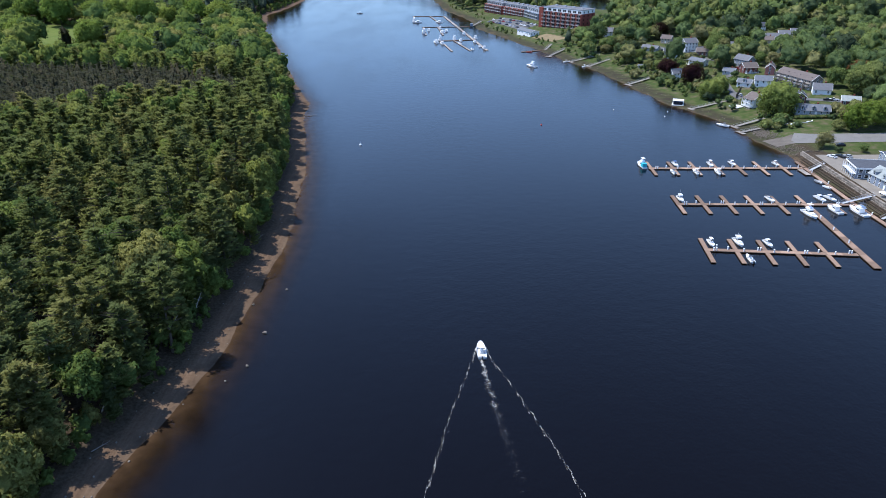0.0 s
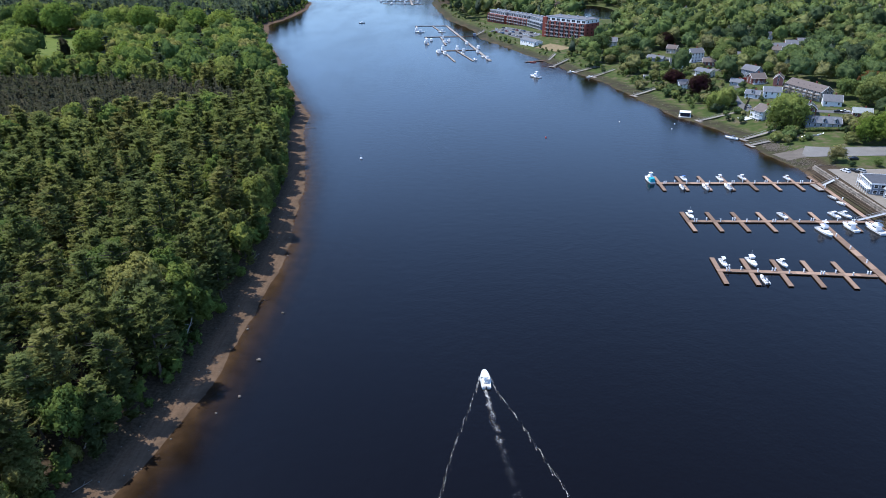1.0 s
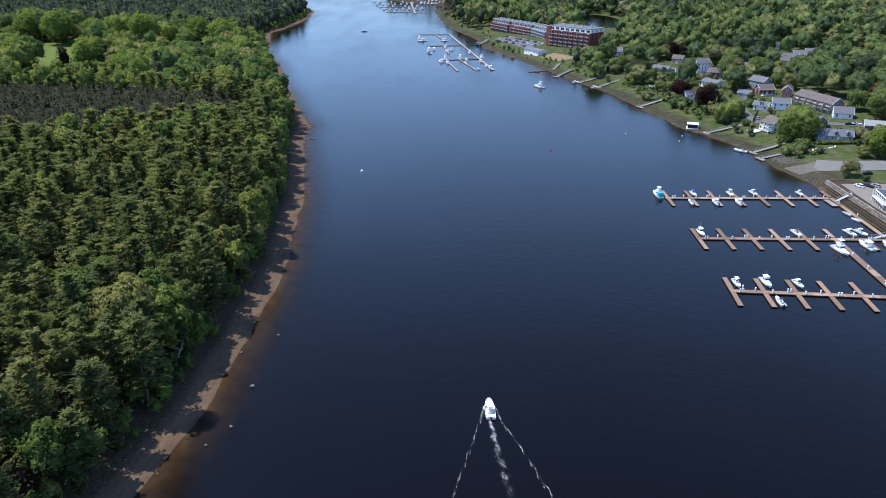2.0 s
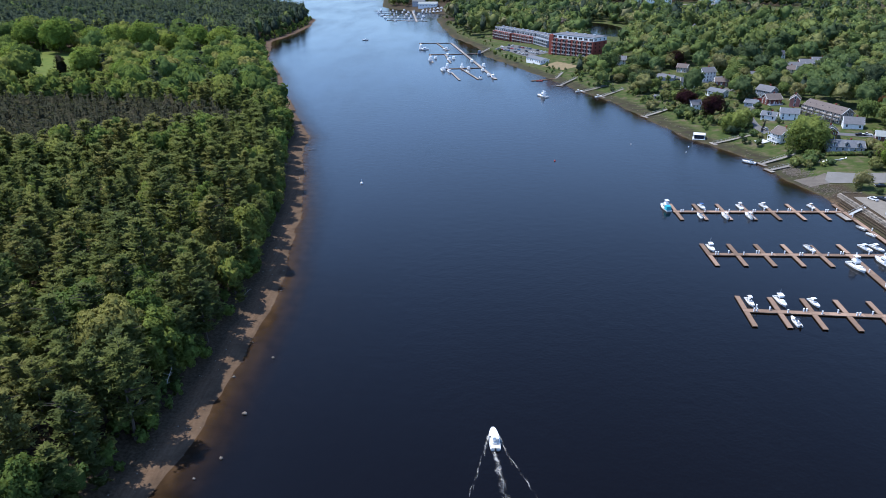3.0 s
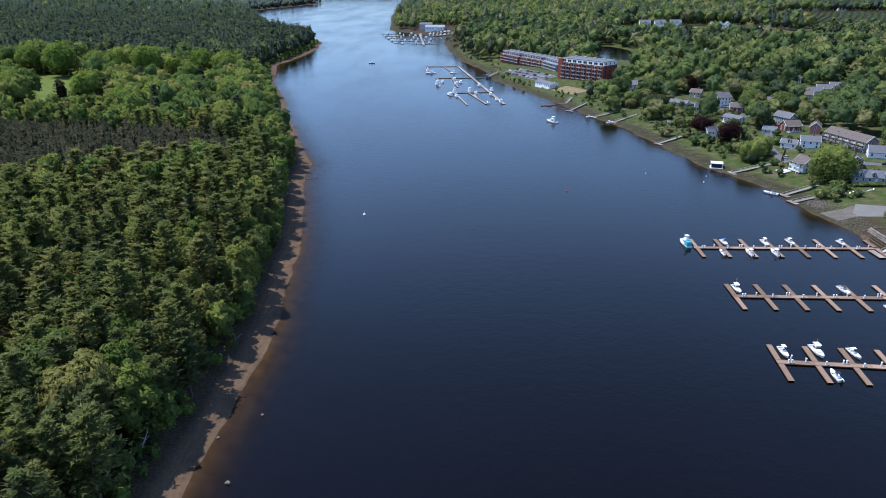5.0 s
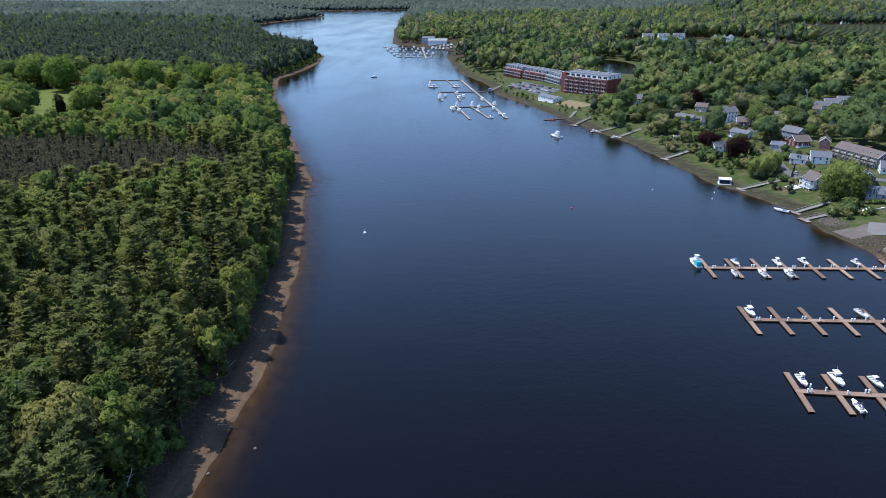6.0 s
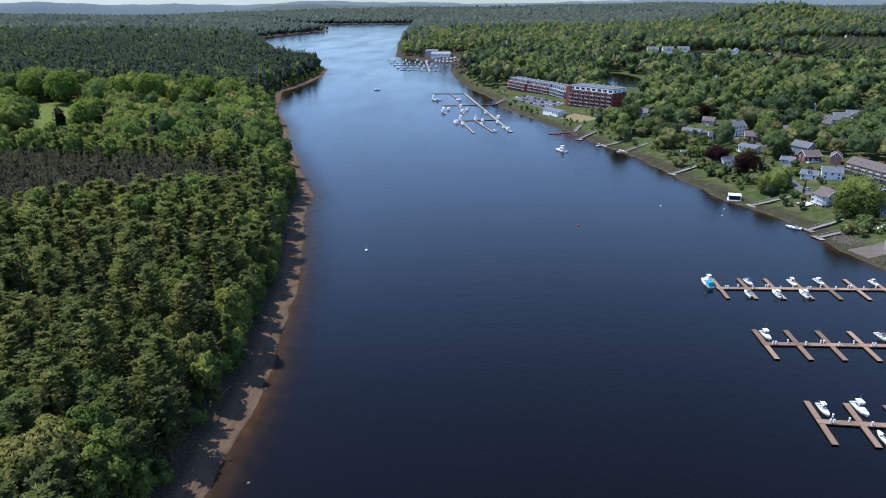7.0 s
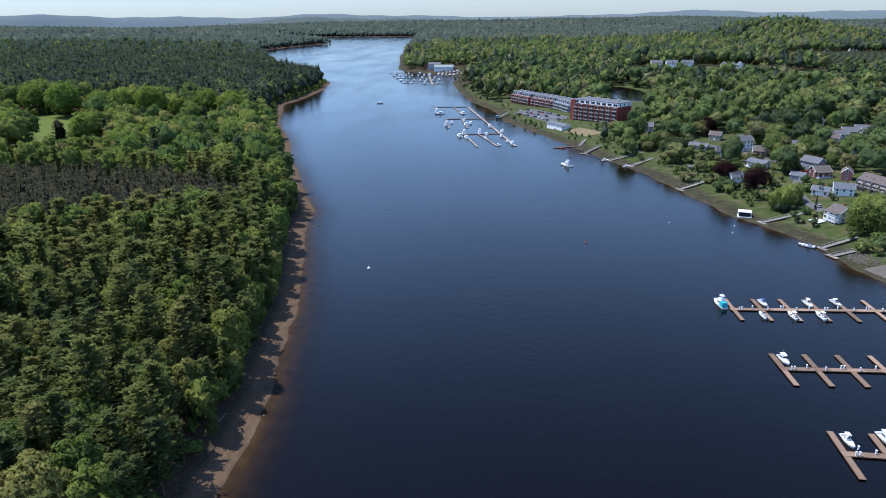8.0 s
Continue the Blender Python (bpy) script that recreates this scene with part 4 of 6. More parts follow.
def slips(a, b, xs, half, w_main, w_finger, skip=()):
    """A main dock from a to b with cross fingers at the stations xs (metres along)."""
    ln = math.hypot(b[0] - a[0], b[1] - a[1])
    ux, uy = (b[0] - a[0]) / ln, (b[1] - a[1]) / ln
    dock("long floating main dock of weathered brown planks", *a, *b, w_main, mat_deck, "main docks of the marina")
    for s, (up, down) in zip(xs, half):
        cx, cy = a[0] + ux * s, a[1] + uy * s
        for side, reach in ((1, up), (-1, down)):
            if reach:
                ex, ey = cx - uy * side * (w_main / 2 + 0.03), cy + ux * side * (w_main / 2 + 0.03)
                dock("narrow floating finger dock of brown planks", ex, ey, ex - uy * side * reach, ey + ux * side * reach, w_finger, mat_deck, "finger docks of the marina", piece=8.6)
    for s in np.arange(3.2, ln - 2, 10.4 / 2):
        side = 0.6 if int(s / 5.2) % 2 else -0.6
        for k in (0, 0.9) if int(s / 5.2) % 3 == 0 else (0,):
            copy_thing(pedestal_root, pose(a[0] + ux * (s + k) - uy * side, a[1] + uy * (s + k) + ux * side, 0.42))


ten = 10.36
slips((91.6, 219.7), (144.3, 215.0), [0.9 + ten * i for i in range(5)], [(8.7, 9.0)] * 5, 2.2, 1.7)
slips((94.4, 262.8), (166.6, 261.2), [1.0 + ten * i for i in range(5)], [(8.7, 9.0)] * 5, 2.2, 1.7)
slips((94.8, 307.6), (167.6, 306.8), [1.3 + ten * i for i in range(8)], [(8.6, 8.6)] * 7 + [(8.6, 0)], 2.2, 1.6)
dock("long wide floating dock of pale brown planks", 145.4, 204.5, 147.9, 260.6, 2.6, mat_deck, "main docks of the marina")
dock("narrow floating finger dock of brown planks", 147.9, 263.2, 148.2, 271.8, 1.7, mat_deck, "finger docks of the marina", piece=8.6)
dock("short finger dock of brown planks beside a cruiser", 159.2, 259.9, 159.0, 251.5, 1.5, mat_deck, "finger docks of the marina", piece=8.6)
dock("floating walkway of brown planks along the quay", 168.6, 307.0, 167.9, 262.0, 2.0, mat_deck, "main docks of the marina")
dock("floating walkway of brown planks along the quay", 167.9, 261.9, 169.6, 226.0, 2.0, mat_deck, "main docks of the marina")
for px, py in ((146.6, 247.0), (146.2, 236.0), (145.9, 224.5), (168.6, 300.0), (168.6, 285.0), (168.5, 250.0)):
    copy_thing(pedestal_root, pose(px, py, 0.42))
gangway("sloping aluminium gangway from quay to floating dock", 169.0, 303.0, 0.5, 175.9, 304.5, 3.2, 1.2, mat_grey_metal, "gangways of the marina")
gangway("sloping aluminium gangway from quay to floating dock", 163.0, 262.4, 0.5, 176.8, 264.0, 3.3, 1.2, mat_grey_metal, "gangways of the marina")
gangway("sloping aluminium gangway from quay to floating dock", 170.3, 246.0, 0.5, 177.2, 247.5, 3.3, 1.2, mat_grey_metal, "gangways of the marina")
dock("low grey float moored beside the quay walkway", 165.4, 305.0, 165.8, 297.0, 2.6, mat_grey_deck, name="work_float", piece=4)

M = "boats at the marina"
boat("white centre console boat with white hard top", 96.0, 225.2, 178, 6.2, "console", group=M)
boat("white cabin cruiser with dark stripe and antenna", 106.2, 225.8, 182, 7.2, "cruiser", group=M)
boat("white open boat with small canvas sun top", 116.6, 224.6, 184, 6.0, "bowrider", group=M)
boat("white open boat with black seats and outboard motor", 105.2, 212.4, 0, 6.0, "bowrider", top=mat_black, group=M)
boat("white cabin boat with hard top beside a finger dock", 98.0, 268.6, 182, 6.6, "cuddy", group=M)
boat("white bowrider with dark canvas top", 135.6, 267.8, 186, 6.6, "bowrider", top=mat_black, group=M)
boat("white runabout with covered bow", 156.8, 268.0, 190, 6.8, "bowrider", group=M)
boat("white runabout tied beside another boat", 161.2, 268.2, 194, 6.6, "bowrider", group=M)
boat("large white cabin cruiser with flybridge and dark windows", 144.6, 251.6, 188, 9.0, "flybridge", group=M, motor=False)
boat("white cruiser with brown teak stern and dark windows", 156.6, 255.6, 8, 8.6, "cruiser", group=M, motor=False)
boat("big white motor yacht with flybridge beside the quay", 165.3, 253.8, 8, 10.5, "flybridge", top=mat_black, group=M, motor=False)
boat("white flybridge boat with bright teal canvas at its stern", 92.6, 312.2, 8, 8.4, "flybridge", group=M, motor=False)
part("stern_enclosure", B(0, -0.32 * 8.4, 0.5, 2.3, 2.5, 1.9, bevel=0.1, taper=0.9), mat_teal, bpy.data.objects[[o.name for o in scene.collection.objects if o.get("label", "").startswith("white flybridge boat with bright teal")][0]], "bright teal canvas enclosure")
boat("white boat with blue canvas top", 109.2, 313.4, 184, 6.2, "bowrider", top=mat_blue, group=M)
boat("white centre console boat with white top", 126.0, 313.0, 180, 6.6, "console", group=M)
boat("white bowrider with pale sun top", 136.9, 314.0, 186, 6.2, "bowrider", group=M)
boat("small white boat with pale top", 157.4, 313.0, 188, 5.0, "bowrider", group=M)
boat("white open boat with black console and outboard", 104.9, 302.2, 4, 5.8, "bowrider", top=mat_black, group=M)
boat("white centre console boat with outboard motor", 115.6, 302.0, 6, 6.6, "console", group=M)
boat("white centre console boat with two dark outboards", 125.8, 302.0, 5, 7.0, "console", group=M)
skiff("dark open skiff tied to the quay walkway", 166.2, 288.6, 20, 5.0, mat_grey_metal, M)
skiff("small white dinghy tied to the quay walkway", 166.4, 281.6, 25, 4.4, None, M)

# ---- boat under way, with its wake ----
boat("white centre console boat under way with a foaming wake", 8.6, 157.0, 2, 7.6, "console", beam=2.7, name="moving_boat")


def foam_material(name, scale, cut):
    m, n, l, p = material(name)
    p.inputs["Base Color"].default_value = (0.62, 0.60, 0.54, 1)
    p.inputs["Roughness"].default_value = 0.6
    geo = n.new("ShaderNodeNewGeometry").outputs["Position"]
    a = n.new("ShaderNodeAttribute")
    a.attribute_name = "froth"
    mp = n.new("ShaderNodeMapping")
    mp.inputs["Rotation"].default_value = (0, 0, 0.4)
    mp.inputs["Scale"].default_value = (1.0, 1.6, 1.0)
    l.new(geo, mp.inputs[0])
    f = math_node(n, l, "ADD", math_node(n, l, "MULTIPLY", noise_tex(n, l, scale, 4, mp.outputs[0], 0.7), 0.7), math_node(n, l, "MULTIPLY", noise_tex(n, l, scale * 0.2, 2, geo), 0.3))
    r = n.new("ShaderNodeMapRange")
    r.inputs[1].default_value, r.inputs[2].default_value = cut, cut + 0.16
    l.new(math_node(n, l, "ADD", f, math_node(n, l, "MULTIPLY", math_node(n, l, "SUBTRACT", a.outputs["Fac"], 1.0), 0.4)), r.inputs[0])
    l.new(math_node(n, l, "MULTIPLY", r.outputs[0], 0.7), p.inputs["Alpha"])
    return m


def foam_strip(name, line, widths, froth, mat, label, z=0.03, ridge=0.0):
    pts = np.array(line, float)
    t = np.linspace(0, 1, 60)
    k = np.linspace(0, 1, len(pts))
    cx, cy = np.interp(t, k, pts[:, 0]), np.interp(t, k, pts[:, 1])
    w, fr = np.interp(t, k, widths), np.interp(t, k, froth)
    dx, dy = np.gradient(cx), np.gradient(cy)
    nn = np.hypot(dx, dy)
    sx, sy = dy / nn, -dx / nn
    cols = np.linspace(-1, 1, 9)
    wob = 0.12 * np.sin(np.arange(60) * 1.7) + 0.1 * np.sin(np.arange(60) * 0.63)
    X = cx[:, None] + sx[:, None] * w[:, None] * (cols + wob[:, None])
    Y = cy[:, None] + sy[:, None] * w[:, None] * (cols + wob[:, None])
    Z = z + ridge * (1 - cols ** 2)[None, :] * np.ones_like(X)
    F = fr[:, None] * (1 - 0.75 * np.abs(cols) ** 2)[None, :]
    i = np.arange(60 * 9).reshape(60, 9)
    f = np.stack([i[:-1, :-1], i[:-1, 1:], i[1:, 1:], i[1:, :-1]], -1).reshape(-1, 4)
    me = tri_mesh(name, np.stack([X, Y, Z], -1).reshape(-1, 3), f, {"froth": F.ravel()}, True)
    me.materials.append(mat)
    return tagged(new(name, me), label, "wake", kind="stuff")


mat_foam, mat_foam_line = foam_material("wake_foam", 2.3, 0.45), foam_material("wave_crest_foam", 2.0, 0.33)
foam_strip("wake_foam", [(8.6, 153.0), (9.2, 147), (10.0, 140), (11.4, 131), (13.0, 121), (16.0, 104)], [0.8, 1.3, 1.6, 2.0, 2.3, 2.8], [1.12, 0.98, 0.90, 0.82, 0.74, 0.66], mat_foam, "pale foam trail churned up behind a boat")
for side, far in ((1, (28.2, 104)), (-1, (-5.5, 103))):
    arm = []
    for i in range(56):                                     # each arm of the wake: one broken, rippling crest
        f = i / 55
        bend = side * (1.5 + 0.9 * math.sin(f * math.pi))
        arm.append((8.6 + bend + (far[0] - 8.6 - side * 1.5) * f + 0.22 * math.sin(i * 1.9) + 0.12 * math.sin(i * 0.7), 156.0 + (far[1] - 156.0) * f))
    k = 0.64 if side > 0 else 0.56
    foam_strip("wave_crest", arm, [0.12 + 0.11 * math.sin(i * 0.16) ** 2 for i in range(56)], [k + 0.20 * math.sin(i * 0.93 + side) for i in range(56)], mat_foam_line, "thin broken foam crest of a bow wave", 0.02, 0.12)
    for i in range(14):                                     # short overlapping wavelets, each a little steeper than the arm
        ax, ay = arm[3 + int(i * 3.8)]
        ln = 2.2 + 0.16 * i
        ox = side * (0.30 + 0.05 * math.sin(i * 2.3)) * ln
        foam_strip("wave_crest", [(ax - 1.2 * ox, ay + 1.1 * ln), (ax - 0.3 * ox, ay + 0.5 * ln), (ax + 0.25 * ox, ay - 0.7 * ln)], [0.08, 0.16, 0.18], [0.40, 0.58, 0.68 + 0.08 * math.sin(i * 1.7)], mat_foam_line, "short foam-tipped wavelet beside a wake", 0.015, 0.08)
for side in (-1, 1):
    foam_strip("bow_spray", [(8.6, 160.9), (8.6 + side * 1.4, 158.4), (8.6 + side * 2.0, 155.5), (8.6 + side * 2.8, 152)], [0.2, 0.45, 0.5, 0.5], [1.0, 1.1, 1.0, 0.75], mat_foam, "white spray beside a moving hull")

# ---- roads and lots ----
SOLID = []                                     # what bushes keep off: x, y, radius
CLEAR = []                                     # places kept free of trees: x, y, radius


def ribbon(name, line, width, mat, label, category, lift=0.14, clear=True):
    pts = np.array(line, float)
    seg = np.hypot(*np.diff(pts, axis=0).T)
    s = np.concatenate([[0], np.cumsum(seg)])
    n = max(4, int(s[-1] / 3))
    t = np.linspace(0, s[-1], n)
    cx, cy = np.interp(t, s, pts[:, 0]), np.interp(t, s, pts[:, 1])
    dx, dy = np.gradient(cx), np.gradient(cy)
    nn = np.hypot(dx, dy)
    k = max(5, int(width / 3))
    cols = np.linspace(-0.5, 0.5, k)
    X = cx[:, None] + (dy / nn)[:, None] * cols * width
    Y = cy[:, None] - (dx / nn)[:, None] * cols * width
    Z = height(X, Y) + lift
    i = np.arange(n * k).reshape(n, k)
    f = np.stack([i[:-1, :-1], i[:-1, 1:], i[1:, 1:], i[1:, :-1]], -1).reshape(-1, 4)
    me = tri_mesh(name, np.stack([X, Y, Z], -1).reshape(-1, 3), f, None, True)
    me.materials.append(mat)
    if clear:
        CLEAR.extend((a, b, width * 0.5 + 2.5) for a, b in zip(cx, cy))
        SOLID.extend((a, b, width * 0.5 + 1.2) for a, b in zip(cx, cy))
    return tagged(new(name, me), label, category, kind="structure")


ribbon("road", [(182, 350.5), (193, 344), (207, 340), (226, 334), (260, 322)], 13, plain("worn_asphalt", (0.160, 0.153, 0.140), 0.9, 0, 0.8, 0.22), "wide grey asphalt road down to a boat ramp", "road", 0.16)
ribbon("boat_ramp", [(168, 345), (172.5, 346.6), (178, 348.4), (185, 350)], 11, plain("muddy_gravel", (0.125, 0.108, 0.088), 0.95, 0, 0.9, 0.35), "worn gravel boat ramp down to the river", "ramp", 0.12)
ribbon("parking_lot", [(198, 244), (197, 268), (197, 290), (197.5, 317)], 40, mat_gravel, "pale dusty parking lot behind the quay wall", "parking lot", 0.22)
ribbon("street", [(186, 464), (182, 440), (183, 424), (196, 422), (214, 411), (232, 401), (262, 385)], 5.5, mat_asphalt, "narrow asphalt street between houses", "street")
ribbon("street", [(168, 606), (180, 579), (193, 560), (196, 540), (206, 520), (204, 495), (190, 470)], 5, mat_asphalt, "narrow asphalt street between houses", "street")
ribbon("street", [(205, 612), (229, 620), (255, 625), (300, 618), (360, 600)], 5, mat_asphalt, "narrow asphalt street among trees", "street")
ribbon("condo_lot", [(52, 812), (64, 785), (74, 755), (83, 735)], 24, mat_asphalt, "asphalt parking lot before the apartment blocks", "parking lot")
ribbon("bare_bank", [(88, 690), (98, 672), (104, 660)], 18, plain("dry_grass", (0.20, 0.155, 0.085), 0.95, 0, 1, 0.3), "bank of dry brown grass below the brick block", "bank", 0.1)
ribbon("track", [(316, 1076), (340, 1078), (362, 1070), (395, 1084)], 9, mat_gravel, "pale gravel track by new houses", "track")
ribbon("bare_ground", [(420, 1085), (450, 1095), (490, 1110)], 34, plain("bare_earth", (0.30, 0.24, 0.17), 0.95, 0, 0.5, 0.3), "patch of bare pale earth", "ground", 0.2)
pond = new("pond_water", sheet("pond_water", np.linspace(140, 218, 12), np.linspace(795, 990, 16), lambda x, y: 0 * x + POND[4]))
pond.data.materials.append(mat_water)
tagged(pond, "still blue pond behind the apartment blocks", "pond", kind="structure")

# ---- houses ----
win_frame = bpy.data.meshes.new("window_frame")
bm = bmesh.new()
for a, b, w, h in ((-0.5, 0.75, 0.12, 1.7), (0.5, 0.75, 0.12, 1.7), (0, -0.05, 1.12, 0.14), (0, 1.5, 1.12, 0.12), (0, 0.74, 0.9, 0.06)):
    box(bm, a, 0, b - (h / 2 if h > 1 else 0), w, 0.10, h)
bm.to_mesh(win_frame)
bm.free()
win_frame.materials.append(mat_trim)
win_pane = bpy.data.meshes.new("pane")
bm = B(0, 0.02, 0.05, 0.92, 0.05, 1.46)
bm.to_mesh(win_pane)
bm.free()
win_pane.materials.append(mat_glass)


def window(parent, x, y, z, turn, wide=1.0):
    w = shared("window", win_frame, parent, pose(x, y, z, 0, 0, turn) @ Matrix.Diagonal((wide, 1, 1, 1)))
    shared("pane", win_pane, w, Matrix.Identity(4))


def house(label, x, y, turn, length, depth, wall_h, wall="white", roof="grey", rise=None, storeys=2, chimney=True, dormers=0, porch=0, name="house", z=None, group="houses of the river town", clear=True):
    """A gabled house; the ridge runs along its length, the river side is its -y side."""
    if z is None:
        z = ground_z(x, y)
        if y < 700:
            wall_h, rise = wall_h * 0.80, (depth * 0.36 if rise is None else rise) * 0.86
            if name != "boathouse":
                length, depth = length * 0.84, depth * 0.84
    rise = depth * 0.36 if rise is None else rise
    root = thing(name, label, "house", x, y, z, turn, group)
    L, D = length / 2, depth / 2
    bm = bmesh.new()
    lo = [bm.verts.new(p) for p in ((-L, -D, -3), (L, -D, -3), (L, D, -3), (-L, D, -3))]
    hi = [bm.verts.new(p) for p in ((-L, -D, wall_h), (L, -D, wall_h), (L, D, wall_h), (-L, D, wall_h))]
    ra, rb = bm.verts.new((-L, 0, wall_h + rise)), bm.verts.new((L, 0, wall_h + rise))
    for i in range(4):
        j = (i + 1) % 4
        top = [hi[j], hi[i]] if i in (0, 2) else [hi[j], rb if i == 1 else ra, hi[i]]
        bm.faces.new([lo[i], lo[j]] + top)
    bm.faces.new((hi[0], hi[1], rb, ra))
    bm.faces.new((hi[2], hi[3], ra, rb))
    bm.faces.new(lo[::-1])
    part("wall", bm, WALLS[wall], root)
    e, th = 0.45, 0.18                                      # eaves, roof thickness
    bm = bmesh.new()
    k = rise / D
    for s in (-1, 1):
        pts = [(-L - e, s * (D + e), wall_h - e * k), (L + e, s * (D + e), wall_h - e * k), (L + e, 0, wall_h + rise), (-L - e, 0, wall_h + rise)]
        a = [bm.verts.new((p[0], p[1], p[2] + 0.03)) for p in pts]
        b = [bm.verts.new((p[0], p[1], p[2] + th)) for p in pts]
        bm.faces.new(b)
        bm.faces.new(a[::-1])
        for i in range(4):
            bm.faces.new((a[i], a[(i + 1) % 4], b[(i + 1) % 4], b[i]))
    bmesh.ops.recalc_face_normals(bm, faces=bm.faces)
    r = part("roof", bm, ROOFS[roof], root)
    for s in (-1, 1):
        for q in (-1, 1):                                   # rake boards along the gables
            bm = bmesh.new()
            limb(bm, (q * (L + e), s * (D + e), wall_h - e * k + 0.06), (q * (L + e), 0, wall_h + rise + 0.06), 0.13, 0.13, 4)
            part("rake_board", bm, mat_trim, root)
    if chimney:
        part("chimney", B(L * 0.3, D * 0.15, wall_h + rise - 0.9, 0.8, 0.8, 1.9), mat_brick, r, "red brick chimney")
    st = wall_h / storeys
    for f in range(storeys):
        zz = st * f + (st - 1.5) * 0.55
        n = max(2, int(length / 2.7))
        for i in range(n):
            px = -L + length * (i + 0.5) / n
            if not (f == 0 and i == n // 2):
                window(root, px, -D - 0.04, zz, 0)
        n = max(1, int(depth / 3))
        for i in range(n):
            py = -D + depth * (i + 0.5) / n
            window(root, -L - 0.04, py, zz, -90)
            window(root, L + 0.04, py, zz, 90)
    if rise > 2.3:
        window(root, -L - 0.04, 0, wall_h + 0.2, -90)
        window(root, L + 0.04, 0, wall_h + 0.2, 90)
    d = part("door", B(length * (0.5 / max(2, int(length / 2.7)) if int(length / 2.7) % 2 == 0 else 0), -D - 0.04, 0, 1.0, 0.12, 2.1), mat_trim, root)
    part("step", B(d.bound_box[0][0] + 0.5, -D - 0.5, -0.6, 1.6, 1.0, 0.75), mat_concrete, root)
    for i in range(dormers):
        px = -L + length * (i + 0.5) / dormers
        dm = part("dormer", B(px, -D * 0.62, wall_h + 0.1, 1.8, D * 0.7, 1.75), WALLS[wall], root)
        bm = bmesh.new()
        a = [bm.verts.new((px + sx * 1.15, yy, wall_h + 1.75)) for yy in (-D * 1.05, 0) for sx in (-1, 1)]
        c = [bm.verts.new((px, yy, wall_h + 2.6)) for yy in (-D * 1.05, 0)]
        for q in ((a[0], c[0], c[1], a[2]), (a[1], a[3], c[1], c[0]), (a[0], a[1], c[0]), (a[2], c[1], a[3]), (a[0], a[2], a[3], a[1])):
            bm.faces.new(q)
        part("dormer_roof", bm, ROOFS[roof], dm)
        window(root, px, -D * 0.97 - 0.04, wall_h + 0.2, 0, 0.9)
    for f in range(porch):
        zz = st * f
        part("porch_floor", B(0, -D - 1.3, zz + (0.1 if f == 0 else 0), length * 0.96, 2.4, 0.18), mat_trim, root)
        bm = B(0, -D - 2.4, zz + 0.95, length * 0.96, 0.08, 0.1)
        for i in range(16):
            box(bm, -L * 0.92 + length * 0.92 * i / 15, -D - 2.4, zz + 0.2, 0.07, 0.07, 0.8)
        part("porch_rail", bm, mat_trim, root)
        for i in range(5):
            part("porch_post", B(-L * 0.92 + length * 0.92 * i / 4, -D - 2.4, zz - 1.5 * (f == 0), 0.2, 0.2, st + 1.5 * (f == 0)), mat_trim, root)
    if porch:
        part("porch_roof", B(0, -D - 1.35, wall_h - 0.25, length + 0.4, 2.9, 0.16), ROOFS[roof], root)
    if clear:
        CLEAR.append((x, y, max(length, depth) * 0.52 + 2.5))
        SOLID.append((x, y, max(length, depth) * 0.55 + 1.2))
        if y < 700 and x < 320:
            for q in (8, 13, 18, 23, 28) + ((33, 38, 44) if y > 570 else ()):
                CLEAR.append((x - 0.33 * q, y - 0.94 * q, 0.34 * length + 3.5 - 0.08 * q))
    return root


house("tall white three-storey house with grey roof on a slope", 193.5, 566, 20, 14, 9, 9.0, "white", "grey", 3.6, 3)
house("white garage wing beside a tall house", 201.5, 558, 20, 7, 6, 3.4, "white", "grey", None, 1, False, name="garage")
house("white cottage with dark roof above the river lawn", 174.5, 549, -16, 12, 8, 5.4, "white", "dark", 3.2, 2, dormers=1)
house("low grey ranch house with shallow roof", 166.5, 578, -36, 15, 9, 3.2, "grey", "grey", 2.0, 1)
house("tan cottage with brown roof", 187.5, 605, -35, 10, 9, 5.0, "tan", "brown", 3, 2)
house("dark red house with brown roof", 198.5, 547, -15, 11, 9, 4.6, "barn", "brown", 2.6, 2)
house("white house with porch among trees", 146.5, 654, -16, 11, 9, 5.6, "white", "grey", 3.2, 2, porch=1)
house("grey house with white gable above the street", 243.5, 653, -9, 19, 10, 5.4, "slate", "dark", 3.6, 2, dormers=1)
house("blue-grey two-storey house with grey roof", 214.5, 504, -62, 14, 9.5, 6.2, "slate", "grey", 3.4, 2)
house("brown-roofed house with dark red walls", 210.5, 486, 8, 12, 9, 5.0, "barn", "brown", 3, 2, porch=1)
house("small grey cottage with pale roof", 196.5, 483, -40, 9, 7, 3.0, "grey", "blue", 2.2, 1)
house("white cape house with grey roof on a lawn", 229.5, 420, -20, 12, 9, 3.8, "white", "grey", 3.6, 1, dormers=0)
house("dark red gabled house with small windows", 209.5, 405, 68, 9.5, 7.5, 6.0, "barn", "dark", 2.8, 2)
house("low white house with grey roof near the river", 194.5, 450, -38, 10, 7, 3.4, "white", "blue", 2.4, 1, dormers=1)
house("white house with grey roof and side wing", 204.5, 446, -20, 12, 8, 5.0, "white", "blue", 3, 2)
house("white river house with two-tier porch and brown roof", 185.5, 410, -73, 9.5, 10, 6.0, "white", "brown", 3.4, 2, porch=2)
house("long low grey house with white dormers behind a hedge", 207.5, 385, -14, 21, 9, 3.3, "grey", "blue", 3.2, 1, dormers=3)
house("pinkish red gabled house end", 221.5, 476, 62, 9, 7, 6.0, "pink", "brown", 3, 2)
